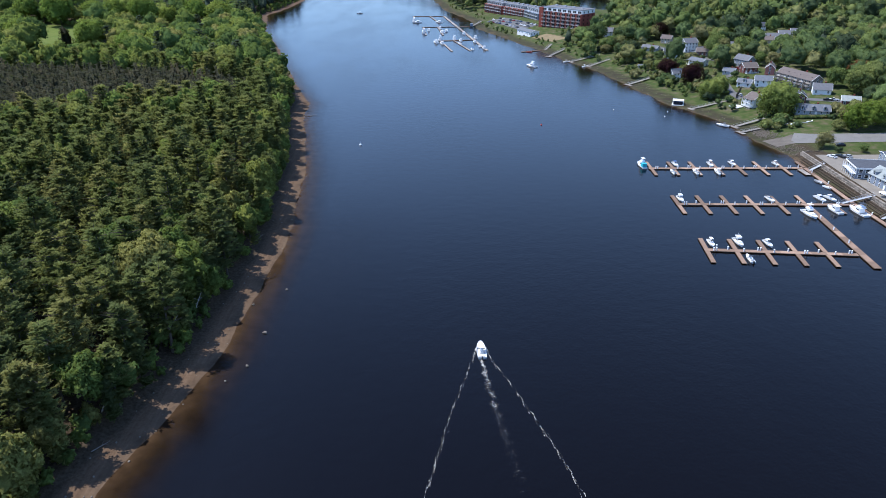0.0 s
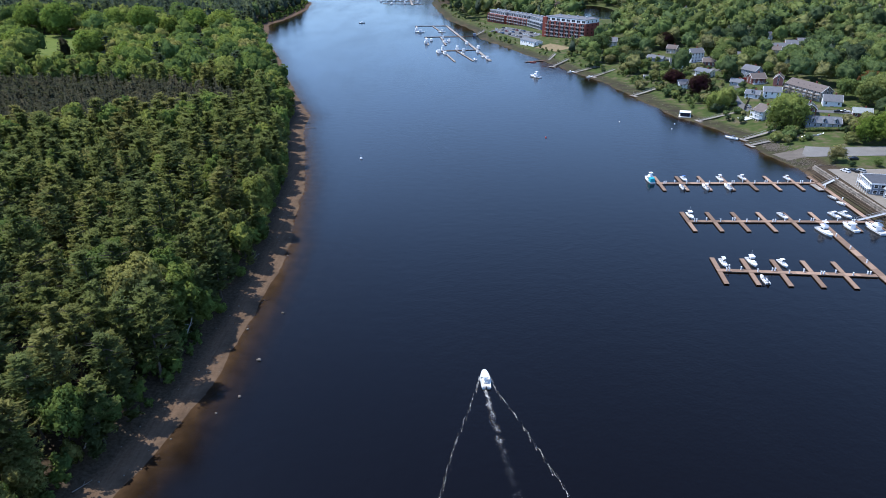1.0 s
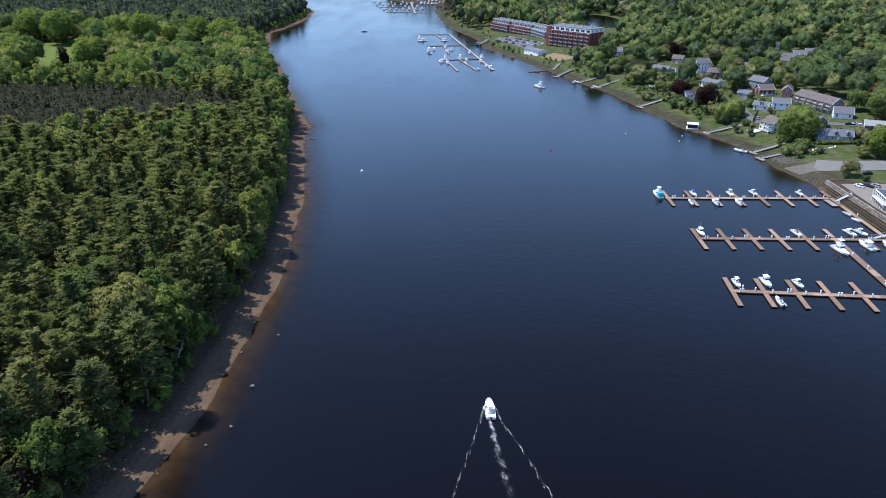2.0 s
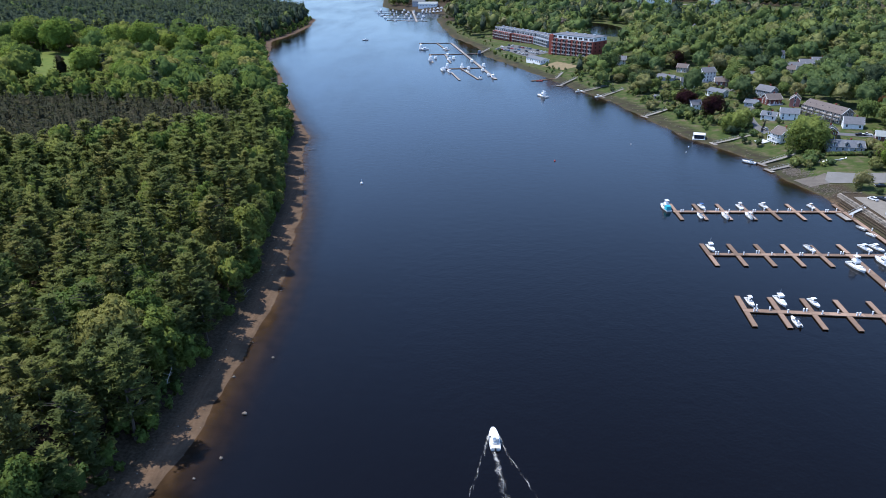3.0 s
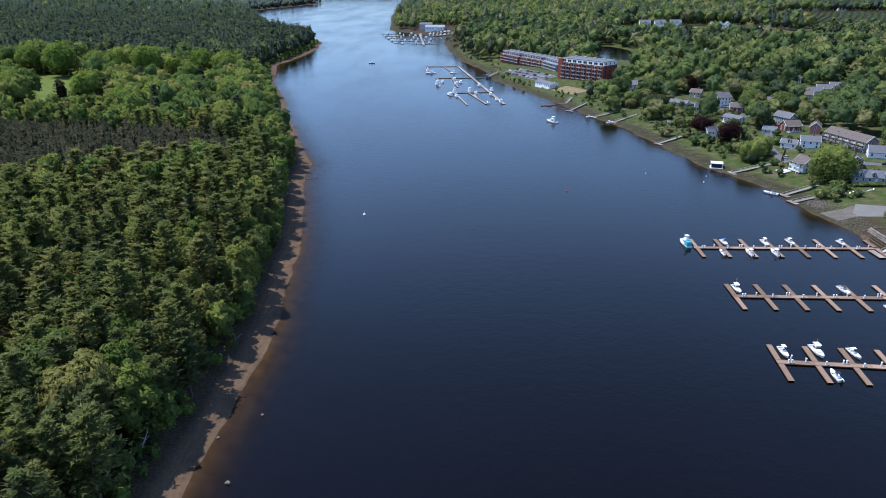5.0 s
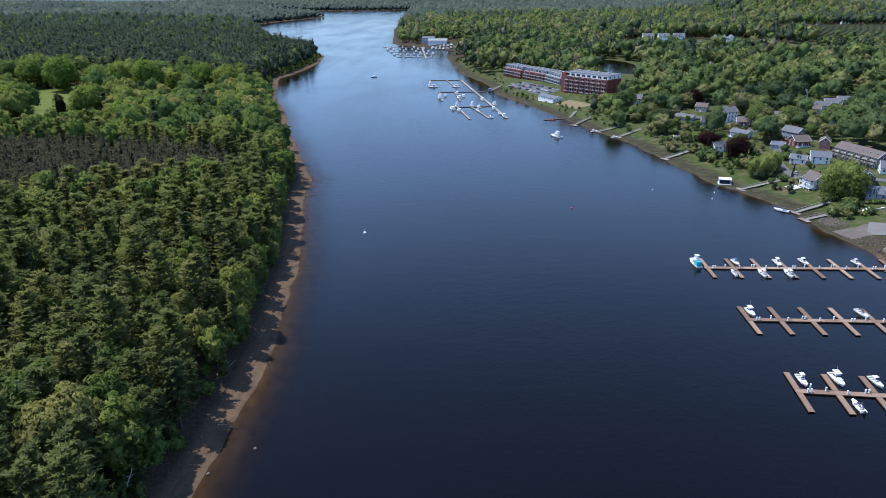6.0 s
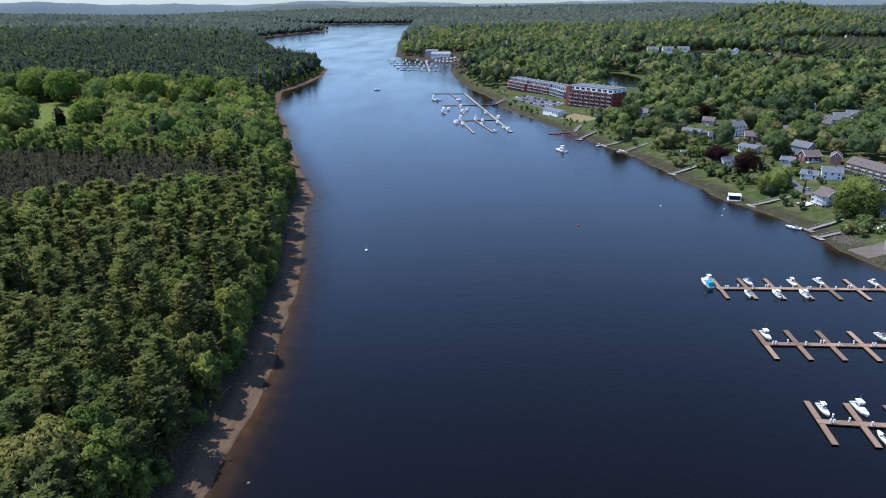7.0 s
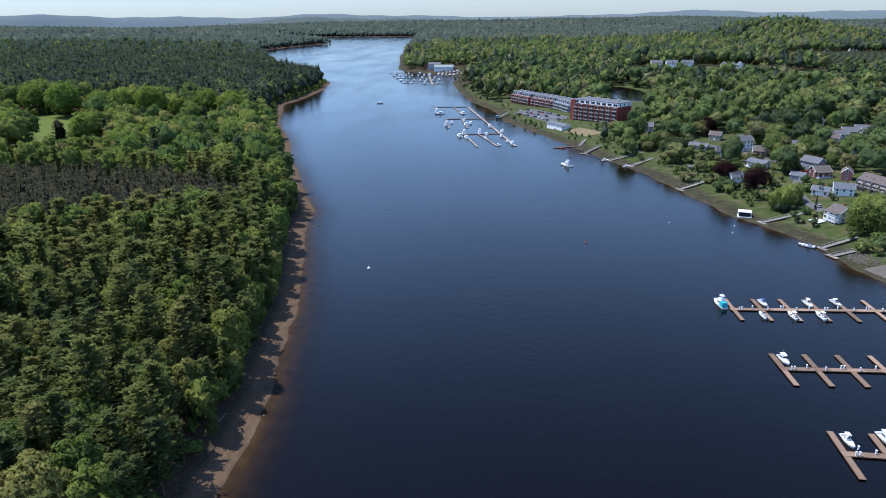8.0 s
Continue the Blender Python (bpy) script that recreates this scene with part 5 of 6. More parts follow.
house("white cottage half hidden by copper beeches", 161.5, 490, 17, 10, 7, 5.0, "white", "grey", 3, 2)
house("white house with flat porch roof by the street", 185.5, 516, -58, 15, 8, 5.0, "white", "blue", 1.6, 2, porch=1)
house("brown brick cottage with pale green-grey roof", 233.5, 394, -22, 11, 8, 3.4, "barn", "pale", 2.6, 1)
house("beige house far up the hill", 273, 592, -5, 17, 9, 4.6, "beige", "grey", 3, 2)
house("white house far up the hill", 300, 608, -12, 14, 9, 5.2, "white", "grey", 3.2, 2)
house("tall white gabled house among distant trees", 261, 812, 70, 11, 8, 7.5, "white", "grey", 4.2, 2)
house("tan-roofed house among distant trees", 247, 786, -10, 14, 9, 4.5, "tan", "brown", 3, 1)
house("grey house behind the brick block", 142, 744, -30, 13, 9, 5.0, "grey", "grey", 3, 2)
house("white gabled house among tall trees", 270, 812, 20, 11, 9, 5.4, "white", "dark", 3.6, 2)
house("white house with porch by a wooded street", 286, 599, -12, 15, 9, 5.4, "white", "grey", 3.2, 2, porch=1)
house("pale grey house beside a wooded street", 294, 591, 15, 12, 9, 5.4, "grey", "grey", 3.2, 2)
house("tan house with brown roof under trees", 260.5, 575, -30, 11, 9, 5.4, "tan", "brown", 3.0, 2)
house("grey gabled house half hidden in trees", 244, 871, 60, 12, 9, 5.4, "grey", "dark", 3.4, 2)
house("white cottage with dark roof in a clearing", 282, 646, 8, 12, 9, 5.4, "white", "dark", 3.2, 2)
house("slate blue house with grey roof in gardens", 224.5, 557, -20, 13, 9, 5.4, "slate", "grey", 3.2, 2)
house("grey garden shed on the lawn", 146.5, 530, -20, 3.2, 2.6, 2.3, "slate", "grey", 0.9, 1, False, name="shed")
for px in (262, 284, 306):
    house("new white townhouse with dark roof on open ground", px, 1088, -2, 15, 10, 6.8, "white", "grey", 4, 2, False, dormers=1, name="townhouse", group="new townhouses")
for px in (356, 368, 378):
    house("small new white gabled house on open ground", px, 1080, 82, 10, 8, 4.6, "white", "grey", 3.8, 1, False, group="new townhouses")
house("white boathouse building with grey roof on the shore", 78.0, 703, -62, 24, 10, 3.8, "white", "blue", 1.6, 1, False, name="boathouse")
for px, py, s in ((640, 1560, 14), (690, 1548, 18), (730, 1552, 12), (775, 1540, 16), (190, 1300, 12), (110, 1330, 14), (150, 1380, 12), (60, 1010, 12), (-90, 3500, 60)):
    house("distant pale building beyond the trees", px, py, -8, s, 9, 5, "white" if s != 14 else "beige", "grey", 3, 2 if s < 40 else 3, False, group="distant houses")

# long brown terrace with balconies
terrace = house("long brown shingled terrace with balconies and roof lights", 225.5, 442, -72, 35, 11, 7.4, "brown", "brown", 3.6, 3, True, name="terrace_house")
for i in range(6):
    px = -12.2 + i * 4.88
    for f in range(2):
        b = part("balcony", B(px, -5.4, 1.9 + 1.95 * f, 3.8, 1.6, 0.16), mat_grey_deck, terrace)
        part("balcony_rail", B(px, -6.15, 2.75 + 1.95 * f, 3.8, 0.08, 0.1), mat_trim, b)
    part("roof_light", B(px + 0.4, -2.2, 7.35, 0.9, 1.0, 0.22), mat_glass, terrace, "pale roof window")
    part("party_wall", B(px - 2.4, -5.5, 0, 0.25, 1.7, 5.4), WALLS["brown"], terrace)


# ---- apartment blocks ----
mat_balcony = plain("balcony_concrete", (0.40, 0.39, 0.38), 0.7, 0, 2, 0.1)

def block(label, x, y, turn, length, depth, storeys, wall_mat, z, setback=0.0, bays=9, end_mat=None, top_mat=None, name="apartment_block", h=3.2):
    root = thing(name, label, "apartment block", x, y, z, turn, "apartment blocks by the river")
    top = storeys * h
    part("wall", B(0, 0, -4, length, depth, top + 4), wall_mat, root)
    if setback:
        part("top_storey", B(0, setback / 2, top, length - 0.4, depth - setback, h), top_mat or WALLS["grey"], root, "pale grey set-back top storey")
        top += h
    part("roof", B(0, setback / 2, top, length + 0.6, depth - setback + 0.6, 0.35), ROOFS["grey"], root)
    part("parapet", B(0, -depth / 2 + setback + 0.1, top + 0.35, length + 0.6, 0.3, 0.5), mat_grey_metal, root)
    for i in range(4):
        part("roof_unit", B(-length * 0.35 + i * length * 0.22, depth * 0.15, top + 0.35, 2.4, 1.8, 1.3), mat_grey_metal, root, "grey air handling unit")
    d = length / bays
    for f in range(storeys + (1 if setback else 0)):
        yy = -depth / 2 + (setback if f == storeys else 0)
        for i in range(bays):
            px = -length / 2 + d * (i + 0.5)
            w = part("window", B(px, yy - 0.03, f * h + 0.4, d * 0.62, 0.14, 2.2), mat_glass, root)
            bm = B(px, yy - 0.08, f * h + 2.6, d * 0.64, 0.12, 0.1)
            part("frame", box(bm, px, yy - 0.08, f * h + 0.4, 0.1, 0.12, 2.2), mat_trim, w)
            if f and f < storeys + 1:
                b = part("balcony", B(px, yy - 0.75, f * h - 0.1, d * 0.7, 1.4, 0.16), mat_balcony, root)
                bm = B(px, yy - 1.42, f * h + 0.95, d * 0.7, 0.07, 0.08)
                for q in (-1, -0.33, 0.33, 1):
                    box(bm, px + q * d * 0.34, yy - 1.42, f * h + 0.06, 0.07, 0.07, 0.9)
                part("balcony_rail", bm, mat_grey_metal, b)
        for s in (-1, 1):
            for q in (-0.3, 0.0, 0.3):
                part("window", B(s * (length / 2 + 0.03), q * depth, f * h + 0.8, 0.12, 1.3, 1.6), mat_glass, root)
    for i in range(bays + 1):
        part("pier", B(-length / 2 + d * i, -depth / 2 - 0.12, -1, 0.55, 0.3, storeys * h + 1), end_mat or wall_mat, root)
    CLEAR.extend([(x + q * math.cos(radians(turn)), y + q * math.sin(radians(turn)), depth * 0.5 + 6) for q in np.linspace(-length / 2, length / 2, 6)])
    return root


brick = block("six-storey red brick apartment block with white balconies", 119.5, 719.5, -47, 50, 22, 5, mat_brick, 5.0, 1.2, 8, mat_brick, WALLS["white"], h=3.5)
part("end_bay", B(-25.5, -9.5, -1, 5, 4, 21.5), mat_brick, brick, "red brick end bay")
block("grey and brick apartment block with stepped balconies", 59.5, 862, -62, 38, 17, 3, mat_brick, 4.6, 3.0, 8)
block("grey and brick apartment block with stepped balconies", 80.5, 826, -60, 40, 17, 3, mat_brick, 4.8, 3.0, 8)
block("grey and brick apartment block with stepped balconies", 97.5, 787, -72, 36, 17, 3, WALLS["slate"], 5.2, 3.0, 7)


# ---- club house on the quay ----
def club():
    root = thing("club_house", "grey-blue two-storey club house with flat dark roof and white trim", "club house", 188.5, 288.2, 3.15, -10)
    part("wall", B(0, 0, -0.5, 17, 12, 5.5), WALLS["slate"], root)
    part("roof", B(0, 0, 5.0, 18.2, 13.2, 0.3), ROOFS["dark"], root)
    for s in (-1, 1):
        part("fascia", B(0, s * 6.65, 4.85, 18.3, 0.12, 0.6), mat_trim, root)
        part("fascia", B(s * 9.15, 0, 4.85, 0.12, 13.2, 0.6), mat_trim, root)
    for f in range(2):
        for i in range(5):
            window(root, -8.55, -4.6 + 2.3 * i, 0.6 + 2.45 * f, -90, 1.6)
        for i in range(6):
            window(root, -6.9 + 2.7 * i, -6.05, 0.6 + 2.45 * f, 0, 1.6)
    part("balcony", B(-9.4, 0, 2.4, 1.7, 12, 0.2), mat_trim, root)
    part("balcony_rail", B(-10.2, 0, 3.4, 0.08, 12, 0.1), mat_trim, root)
    for i in range(6):
        part("balcony_post", B(-10.2, -5.9 + 2.36 * i, 0, 0.16, 0.16, 5.0), mat_trim, root)
    CLEAR.append((188, 288, 16))


club()
house("grey gabled club wing with white windows and dormers", 188.0, 272.0, -83, 18, 9, 4.2, "slate", "pale", 3.0, 2, False, dormers=3, name="club_wing", z=3.15)
house("long low grey-roofed shed behind the club house", 214, 300, -12, 26, 9, 5.0, "slate", "dark", 0.8, 2, False, name="boat_shed", z=3.3)


# ---- cars ----
CAR_PAINT = {k: plain("car_paint_" + k, c, 0.3, 0.2, 2, 0.05) for k, c in dict(white=(0.75, 0.75, 0.74), black=(0.02, 0.02, 0.022), silver=(0.4, 0.41, 0.42), blue=(0.05, 0.10, 0.2), red=(0.3, 0.03, 0.03), grey=(0.12, 0.125, 0.13)).items()}


def profile(bm, pts, half, inset=0.0):
    """A side outline (y, z) drawn across the car's width, narrowed at the top."""
    top = max(z for _, z in pts)
    low = min(z for _, z in pts)
    a, b = [], []
    for yy, zz in pts:
        k = half - inset * (zz - low) / (top - low)
        a.append(bm.verts.new((-k, yy, zz)))
        b.append(bm.verts.new((k, yy, zz)))
    n = len(pts)
    for i in range(n):
        bm.faces.new((a[i], a[(i + 1) % n], b[(i + 1) % n], b[i]))
    bm.faces.new(a[::-1])
    bm.faces.new(b)
    bmesh.ops.recalc_face_normals(bm, faces=bm.faces)
    return bm


def car_kind(colour, truck=False):
    root = new("pickup_truck" if truck else "car")
    ln = 2.7 if truck else 2.25
    body = [(-ln, 0.35), (ln, 0.35), (ln, 0.75), (ln - 0.25, 0.92), (ln - 1.2, 1.0), (-ln + 0.05, 1.0), (-ln, 0.6)]
    part("body", profile(bmesh.new(), body, 0.9, 0.06), CAR_PAINT[colour], root)
    cab = [(-0.5 if truck else -ln + 0.35, 1.0), (ln - 1.25, 1.0), (ln - 2.0, 1.5), (-0.3 if truck else -ln + 0.9, 1.52)]
    part("window_band", profile(bmesh.new(), cab, 0.83, 0.16), mat_glass, root)
    part("roof", B(0, (cab[2][0] + cab[3][0]) / 2, 1.5, 1.34, abs(cab[2][0] - cab[3][0]) + 0.1, 0.06, bevel=0.02), CAR_PAINT[colour], root)
    for sx in (-1, 1):
        for yy in (-ln + 0.85, ln - 0.85):
            bm = bmesh.new()
            bmesh.ops.create_cone(bm, cap_ends=True, segments=14, radius1=0.33, radius2=0.33, depth=0.22, matrix=Matrix.Translation((sx * 0.82, yy, 0.33)) @ Matrix.Rotation(radians(90), 4, "Y"))
            part("wheel", bm, mat_rubber, root)
        part("headlight", B(sx * 0.62, ln - 0.02, 0.62, 0.38, 0.08, 0.16), mat_trim, root)
    return tagged(root, colour + (" pickup truck" if truck else " car") + " parked on the lot", "car", "parked cars")


CARS = {}


def park(colour, x, y, heading, truck=False, lift=0.14):
    m = pose(x, y, ground_z(x, y) + lift, 0, 0, heading)
    k = (colour, truck)
    if k in CARS:
        copy_thing(CARS[k], m)
    else:
        CARS[k] = car_kind(*k)
        CARS[k].matrix_basis = m


for c, px, py, a, tr in (("white", 184, 313.5, 24, False), ("black", 188, 313.8, 24, True), ("silver", 191.2, 313.4, 24, False), ("black", 197, 331, 80, False), ("grey", 183.5, 297.5, 80, False),
                         ("white", 181, 264, 20, False), ("black", 226, 404, 70, True), ("white", 229, 403, 70, True), ("silver", 184, 430, 15, False),
                         ("black", 189, 577, 50, False), ("white", 193, 566, 40, False), ("white", 196, 562, 40, False), ("black", 174, 572, 60, False), ("red", 207, 496, 20, False)):
    park(c, px, py, a, tr)
colours = ("white", "silver", "black", "grey", "blue", "white", "red", "silver")
for row in range(3):
    for i in range(11):
        if (i * 7 + row * 3) % 5:
            f = i / 10
            park(colours[(i * 3 + row * 5) % 8], 50 + 32 * f + (row - 1) * 8.0, 808 - 70 * f + (row - 1) * 3.6, 25 + 180 * (row % 2), False, 0.18)

# ---- quay wall, rocks ----
quay_wall = new("quay_wall")
tagged(quay_wall, "weathered granite block quay wall", "quay wall", kind="structure")
me_block = bpy.data.meshes.new("stone")
bm = B(0, 0, 0, 1.0, 1.45, 0.72, bevel=0.08)
bm.to_mesh(me_block)
bm.free()
me_block.materials.append(mat_stone)
for i in range(58):
    py = 237 + i * 1.5
    for c in range(3):
        px = float(x_wall(py)) - 0.5 + 0.22 * c
        shared("stone", me_block, quay_wall, pose(px + rng.uniform(-0.08, 0.08), py + 0.7 * (c % 2), 1.05 + 0.76 * c, rng.uniform(-2, 2), rng.uniform(-2, 2), 90 * 0 + rng.uniform(-3, 3)))


mat_crib = plain("wet_timber", (0.055, 0.040, 0.028), 0.85, 0, 3, 0.4, bump=0.3, per_object=0.4)
for i in range(9):                                          # old timber cribbing on the slope below the wall
    for d, z in ((-1.7, 1.35), (-2.9, 0.95), (-4.1, 0.55)):
        py = 241 + i * 9.4 + 1.3 * d
        part("crib_timber", B(0, 0, 0, 0.34, 8.9, 0.34, bevel=0.04), mat_crib, quay_wall).matrix_basis = pose(float(x_wall(py)) + d + rng.uniform(-0.15, 0.15), py, z, 0, rng.uniform(-3, 3), 1.3 + rng.uniform(-1, 1))


def boulders(name, x, y, size, label, mat=None, sink=0.25):
    vs = []
    tm = [ball(1, rng, (1, 0.8, 0.6)) for _ in range(4)]
    out_v, out_f, k = [], [], 0
    for i in range(len(x)):
        v, f = tm[i % 4]
        a = rng.uniform(0, 6.3)
        w = v * size[i]
        w = np.stack([w[:, 0] * np.cos(a) - w[:, 1] * np.sin(a), w[:, 0] * np.sin(a) + w[:, 1] * np.cos(a), w[:, 2]], -1)
        out_v.append(w + np.array([x[i], y[i], max(-0.1, ground_z(x[i], y[i])) + size[i] * (0.35 - sink)]))
        out_f.append(f + k)
        k += len(v)
    me = tri_mesh(name, np.concatenate(out_v), np.concatenate(out_f))
    me.materials.append(mat or mat_boulder)
    return tagged(new(name, me), label, "rocks", kind="stuff")


yy = rng.uniform(236, 326, 260)
boulders("quay_riprap", x_wall(yy) - rng.uniform(0.9, 5.2, 260), yy, rng.uniform(0.15, 0.5, 260), "loose brown stones on the slope below the quay", plain("muddy_stone", (0.085, 0.066, 0.048), 0.9, 0, 1.5, 0.4))
yy = np.clip(rng.normal(363, 5, 420), 351, 382)
boulders("shore_riprap", x_right(yy) + 4 + 15 * rng.beta(1.8, 2.2, 420), yy, rng.uniform(0.18, 0.6, 420), "heaped brown stones beside the boat ramp", plain("bank_stone", (0.125, 0.104, 0.082), 0.9, 0, 1.5, 0.4))
yy = rng.uniform(323, 344, 300)
boulders("ramp_rubble", x_right(yy) + rng.uniform(1.5, 15, 300), yy, rng.uniform(0.12, 0.5, 300), "brown rubble on the muddy bank beside the quay", bpy.data.materials["bank_stone"])
yy = rng.uniform(372, 660, 160)
boulders("shore_stones", x_right(yy) + rng.uniform(0.5, 14, 160), yy, rng.uniform(0.15, 0.5, 160), "scattered stones on the muddy town shore")
yy = rng.uniform(100, 460, 130)
boulders("beach_stones", x_left(yy) - rng.uniform(-1.5, 9, 130), yy, rng.uniform(0.12, 0.4, 130), "small stones on the sandy shore")
for px, py, s in ((-54.3, 166.6, 0.68), (-53.4, 192.1, 0.45), (-55.1, 150.2, 0.5), (-61.9, 182.5, 0.45), (-59.1, 143.5, 0.36)):
    v, f = ball(2, rng, (s, s * 0.8, s * 0.65))
    me = tri_mesh("rock", v, f)
    me.materials.append(mat_boulder)
    r = new("rock", me)
    r.matrix_basis = pose(px, py, 0.15, 0, 0, rng.uniform(0, 360))
    tagged(r, "pale rounded rock standing in shallow water", "rock", "rocks off the wooded shore")

# ---- private docks along the town shore ----
P = "private docks along the town shore"
for ax, ay, bx, by, fx, fy, long_float in ((86.5, 630, 94.5, 648, 64, 620.5, True), (85, 597, 103, 622, 0, 0, False), (100, 572, 126, 583.5, 0, 0, False), (111, 552, 131, 566, 0, 0, False),
                                           (127, 486, 150, 500, 0, 0, False), (150, 417.2, 174.5, 423.5, 0, 0, False), (161.5, 377, 182, 386, 0, 0, False), (161, 366, 173, 370, 0, 0, False)):
    gangway("weathered grey timber pier and ramp to the shore", ax, ay, 0.5, bx, by, max(1.6, ground_z(bx, by) + 0.2), 1.8, mat_grey_deck, P)
    if long_float:
        dock("long dark floating dock before the shore", fx, fy, ax, ay, 2.2, mat_fascia, P, name="private_dock", piece=6)
    else:
        ux, uy = (bx - ax) / math.hypot(bx - ax, by - ay), (by - ay) / math.hypot(bx - ax, by - ay)
        dock("small grey float at the end of a pier", ax + uy * 3.2, ay - ux * 3.2, ax - uy * 3.2, ay + ux * 3.2, 2.6, mat_grey_deck, P, name="private_float", piece=3.2)
boat("white speedboat with dark seats at a private float", 156.6, 380.8, 48, 7.4, "bowrider", beam=3.0, top=mat_black, group=P)
boat("small white boat moored at a private float", 97.0, 573.4, -70, 6.5, "bowrider", group=P)
boat("small white boat moored at a private float", 108.6, 553.0, -60, 6.5, "bowrider", group=P)
skiff("small red boat beside a long float", 71, 619.6, 80, 5.5, mat_red, P)
boat("white flybridge cruiser moored in the river", 66.1, 556, 38, 11, "flybridge", name="moored_cruiser", motor=False)
boat("small dark fishing boat out on the river", -114.8, 903, 80, 7, "console", hull_mat=mat_navy, name="fishing_boat")


def houseboat():
    root = thing("houseboat", "small white houseboat with dark windows moored off the shore", "houseboat", 145.5, 429.5, 0.0, -18)
    part("raft", B(0, 0, -0.2, 7.2, 6.0, 0.75, bevel=0.08), mat_trim, root)
    cab = part("cabin", B(0, 0, 0.55, 5.6, 4.6, 2.3), mat_navy, root, "dark blue cabin")
    part("roof", B(0, 0, 2.95, 6.8, 5.6, 0.25, bevel=0.05), mat_white, root)
    for sx in (-1, 1):
        for sy in (-1, 1):
            part("post", B(sx * 3.2, sy * 2.6, 0.55, 0.22, 0.22, 2.4), mat_trim, root)
    for px in (-1.7, 0.0, 1.7):
        part("window", B(px, -2.33, 0.95, 1.1, 0.08, 1.4), mat_glass, cab)
        part("window", B(px, 2.33, 0.95, 1.1, 0.08, 1.4), mat_glass, cab)
    part("door", B(-2.83, 0, 0.6, 0.08, 1.0, 2.0), mat_trim, cab)
    part("window", B(2.83, 0, 0.95, 0.08, 1.6, 1.4), mat_glass, cab)


houseboat()


def buoy(label, x, y, mat, r=0.45, tall=1.1):
    root = thing("mooring_buoy", label, "buoy", x, y, 0, 0, "buoys in the river")
    bm = bmesh.new()
    bmesh.ops.create_icosphere(bm, subdivisions=2, radius=r, matrix=Matrix.Translation((0, 0, 0.1)))
    part("float", bm, mat, root, smooth=True)
    part("staff", B(0, 0, 0.3, 0.14, 0.14, tall, taper=0.7), mat, root)


buoy("white channel buoy floating upright", -47.8, 348.4, mat_white, 0.75, 1.8)
buoy("red mooring buoy on the river", 53.1, 385.0, mat_red, 0.5, 0.7)
for px, py in ((102.2, 417.9), (129.1, 400.9), (134.0, 412.0)):
    buoy("small white mooring buoy", px, py, mat_white, 0.35, 0.4)

# ---- second marina ----
N = "docks of the far marina"
dock("long floating dock of the far marina", -7.3, 869.5, 33.8, 629.0, 2.8, mat_grey_deck, N, piece=12)
for ax, ay, bx, by in ((-45.6, 869, -8.9, 868.6), (-30.7, 777, 8.0, 778.5), (-11, 685, 22.8, 689), (10.8, 778.6, 24, 781)):
    dock("cross dock of the far marina in dark timber", ax, ay, bx, by, 2.2, mat_fascia, N, piece=12)
for ax, ay, bx, by in ((-44, 867.5, -39.0, 812), (-24, 867, -12, 811), (-29, 775.5, -24.5, 722), (-13, 776.5, -6.5, 720), (-9, 683.5, 2.2, 626), (4, 685.5, 18.6, 629)):
    dock("finger dock of the far marina", ax, ay, bx, by, 1.8, mat_grey_deck, N, piece=14)
gangway("long timber gangway from the bank to the far marina", 24.5, 781, 0.5, 36, 800, 3.4, 2.0, mat_grey_deck, N)
part("shelter", B(24, 781, 0.42, 3, 3, 2.8, bevel=0.1), WALLS["slate"])
tagged(bpy.data.objects["shelter"], "small grey dock shelter", "shelter")
Q = "boats at the far marina"
for i, (px, py, a, ln, sty) in enumerate(((-41.5, 828, 5, 12, "flybridge"), (-37.5, 815, 95, 11, "cruiser"), (-12.5, 815, 60, 9, "cruiser"), (-27.2, 738, 4, 13, "flybridge"), (-22.5, 752, 4, 9, "cuddy"),
                                          (-10.4, 768, 4, 9, "cruiser"), (-8.2, 738, 20, 10, "cruiser"), (-3.8, 748, 10, 9, "cuddy"), (-9.5, 690, 5, 11, "flybridge"), (-13.5, 676, 20, 11, "cruiser"),
                                          (-7.2, 668, 20, 9, "cuddy"), (4.6, 693, 5, 10, "flybridge"), (10.6, 684, 15, 8, "cuddy"), (9.5, 668, 15, 7, "bowrider"), (20.6, 636, 10, 8, "console"),
                                          (14.6, 728, 8, 9, "cuddy"), (25.5, 700, 10, 9, "cruiser"), (24.0, 676, 10, 8, "cuddy"), (31.6, 640, 10, 9, "cruiser"), (28.0, 650, 10, 7, "bowrider"))):
    boat("white motor boat berthed at the far marina", px, py, a, ln, sty, group=Q, motor=False, top=mat_blue if i in (14, 18) else None)

# ---- third marina, below the wooded point ----
for i in range(5):
    dock("far dock crowded with boats below the point", -150 + 10 * i, 1310 - 42 * i, -78 + 8 * i, 1292 - 42 * i, 2.6, mat_grey_deck, N, piece=18)
dock("far dock running out from the point", -80, 1305, -62, 1116, 3.2, mat_grey_deck, N, piece=20)
for i in range(5):
    for j in range(7):
        if (i * 3 + j * 2) % 4:
            boat("white motor boat at a distant dock", -146 + 10 * i + 10.2 * j, 1303 - 42 * i + 2.0 * j, rng.uniform(-15, 15), rng.uniform(8, 13), ("cruiser", "flybridge", "cuddy")[(i + j) % 3], group="boats below the point", motor=False, simple=True)
house("white boat yard building with pale roof", -52, 1318, -8, 34, 16, 6, "white", "pale", 3, 1, False, name="boat_yard", group="boat yard buildings")
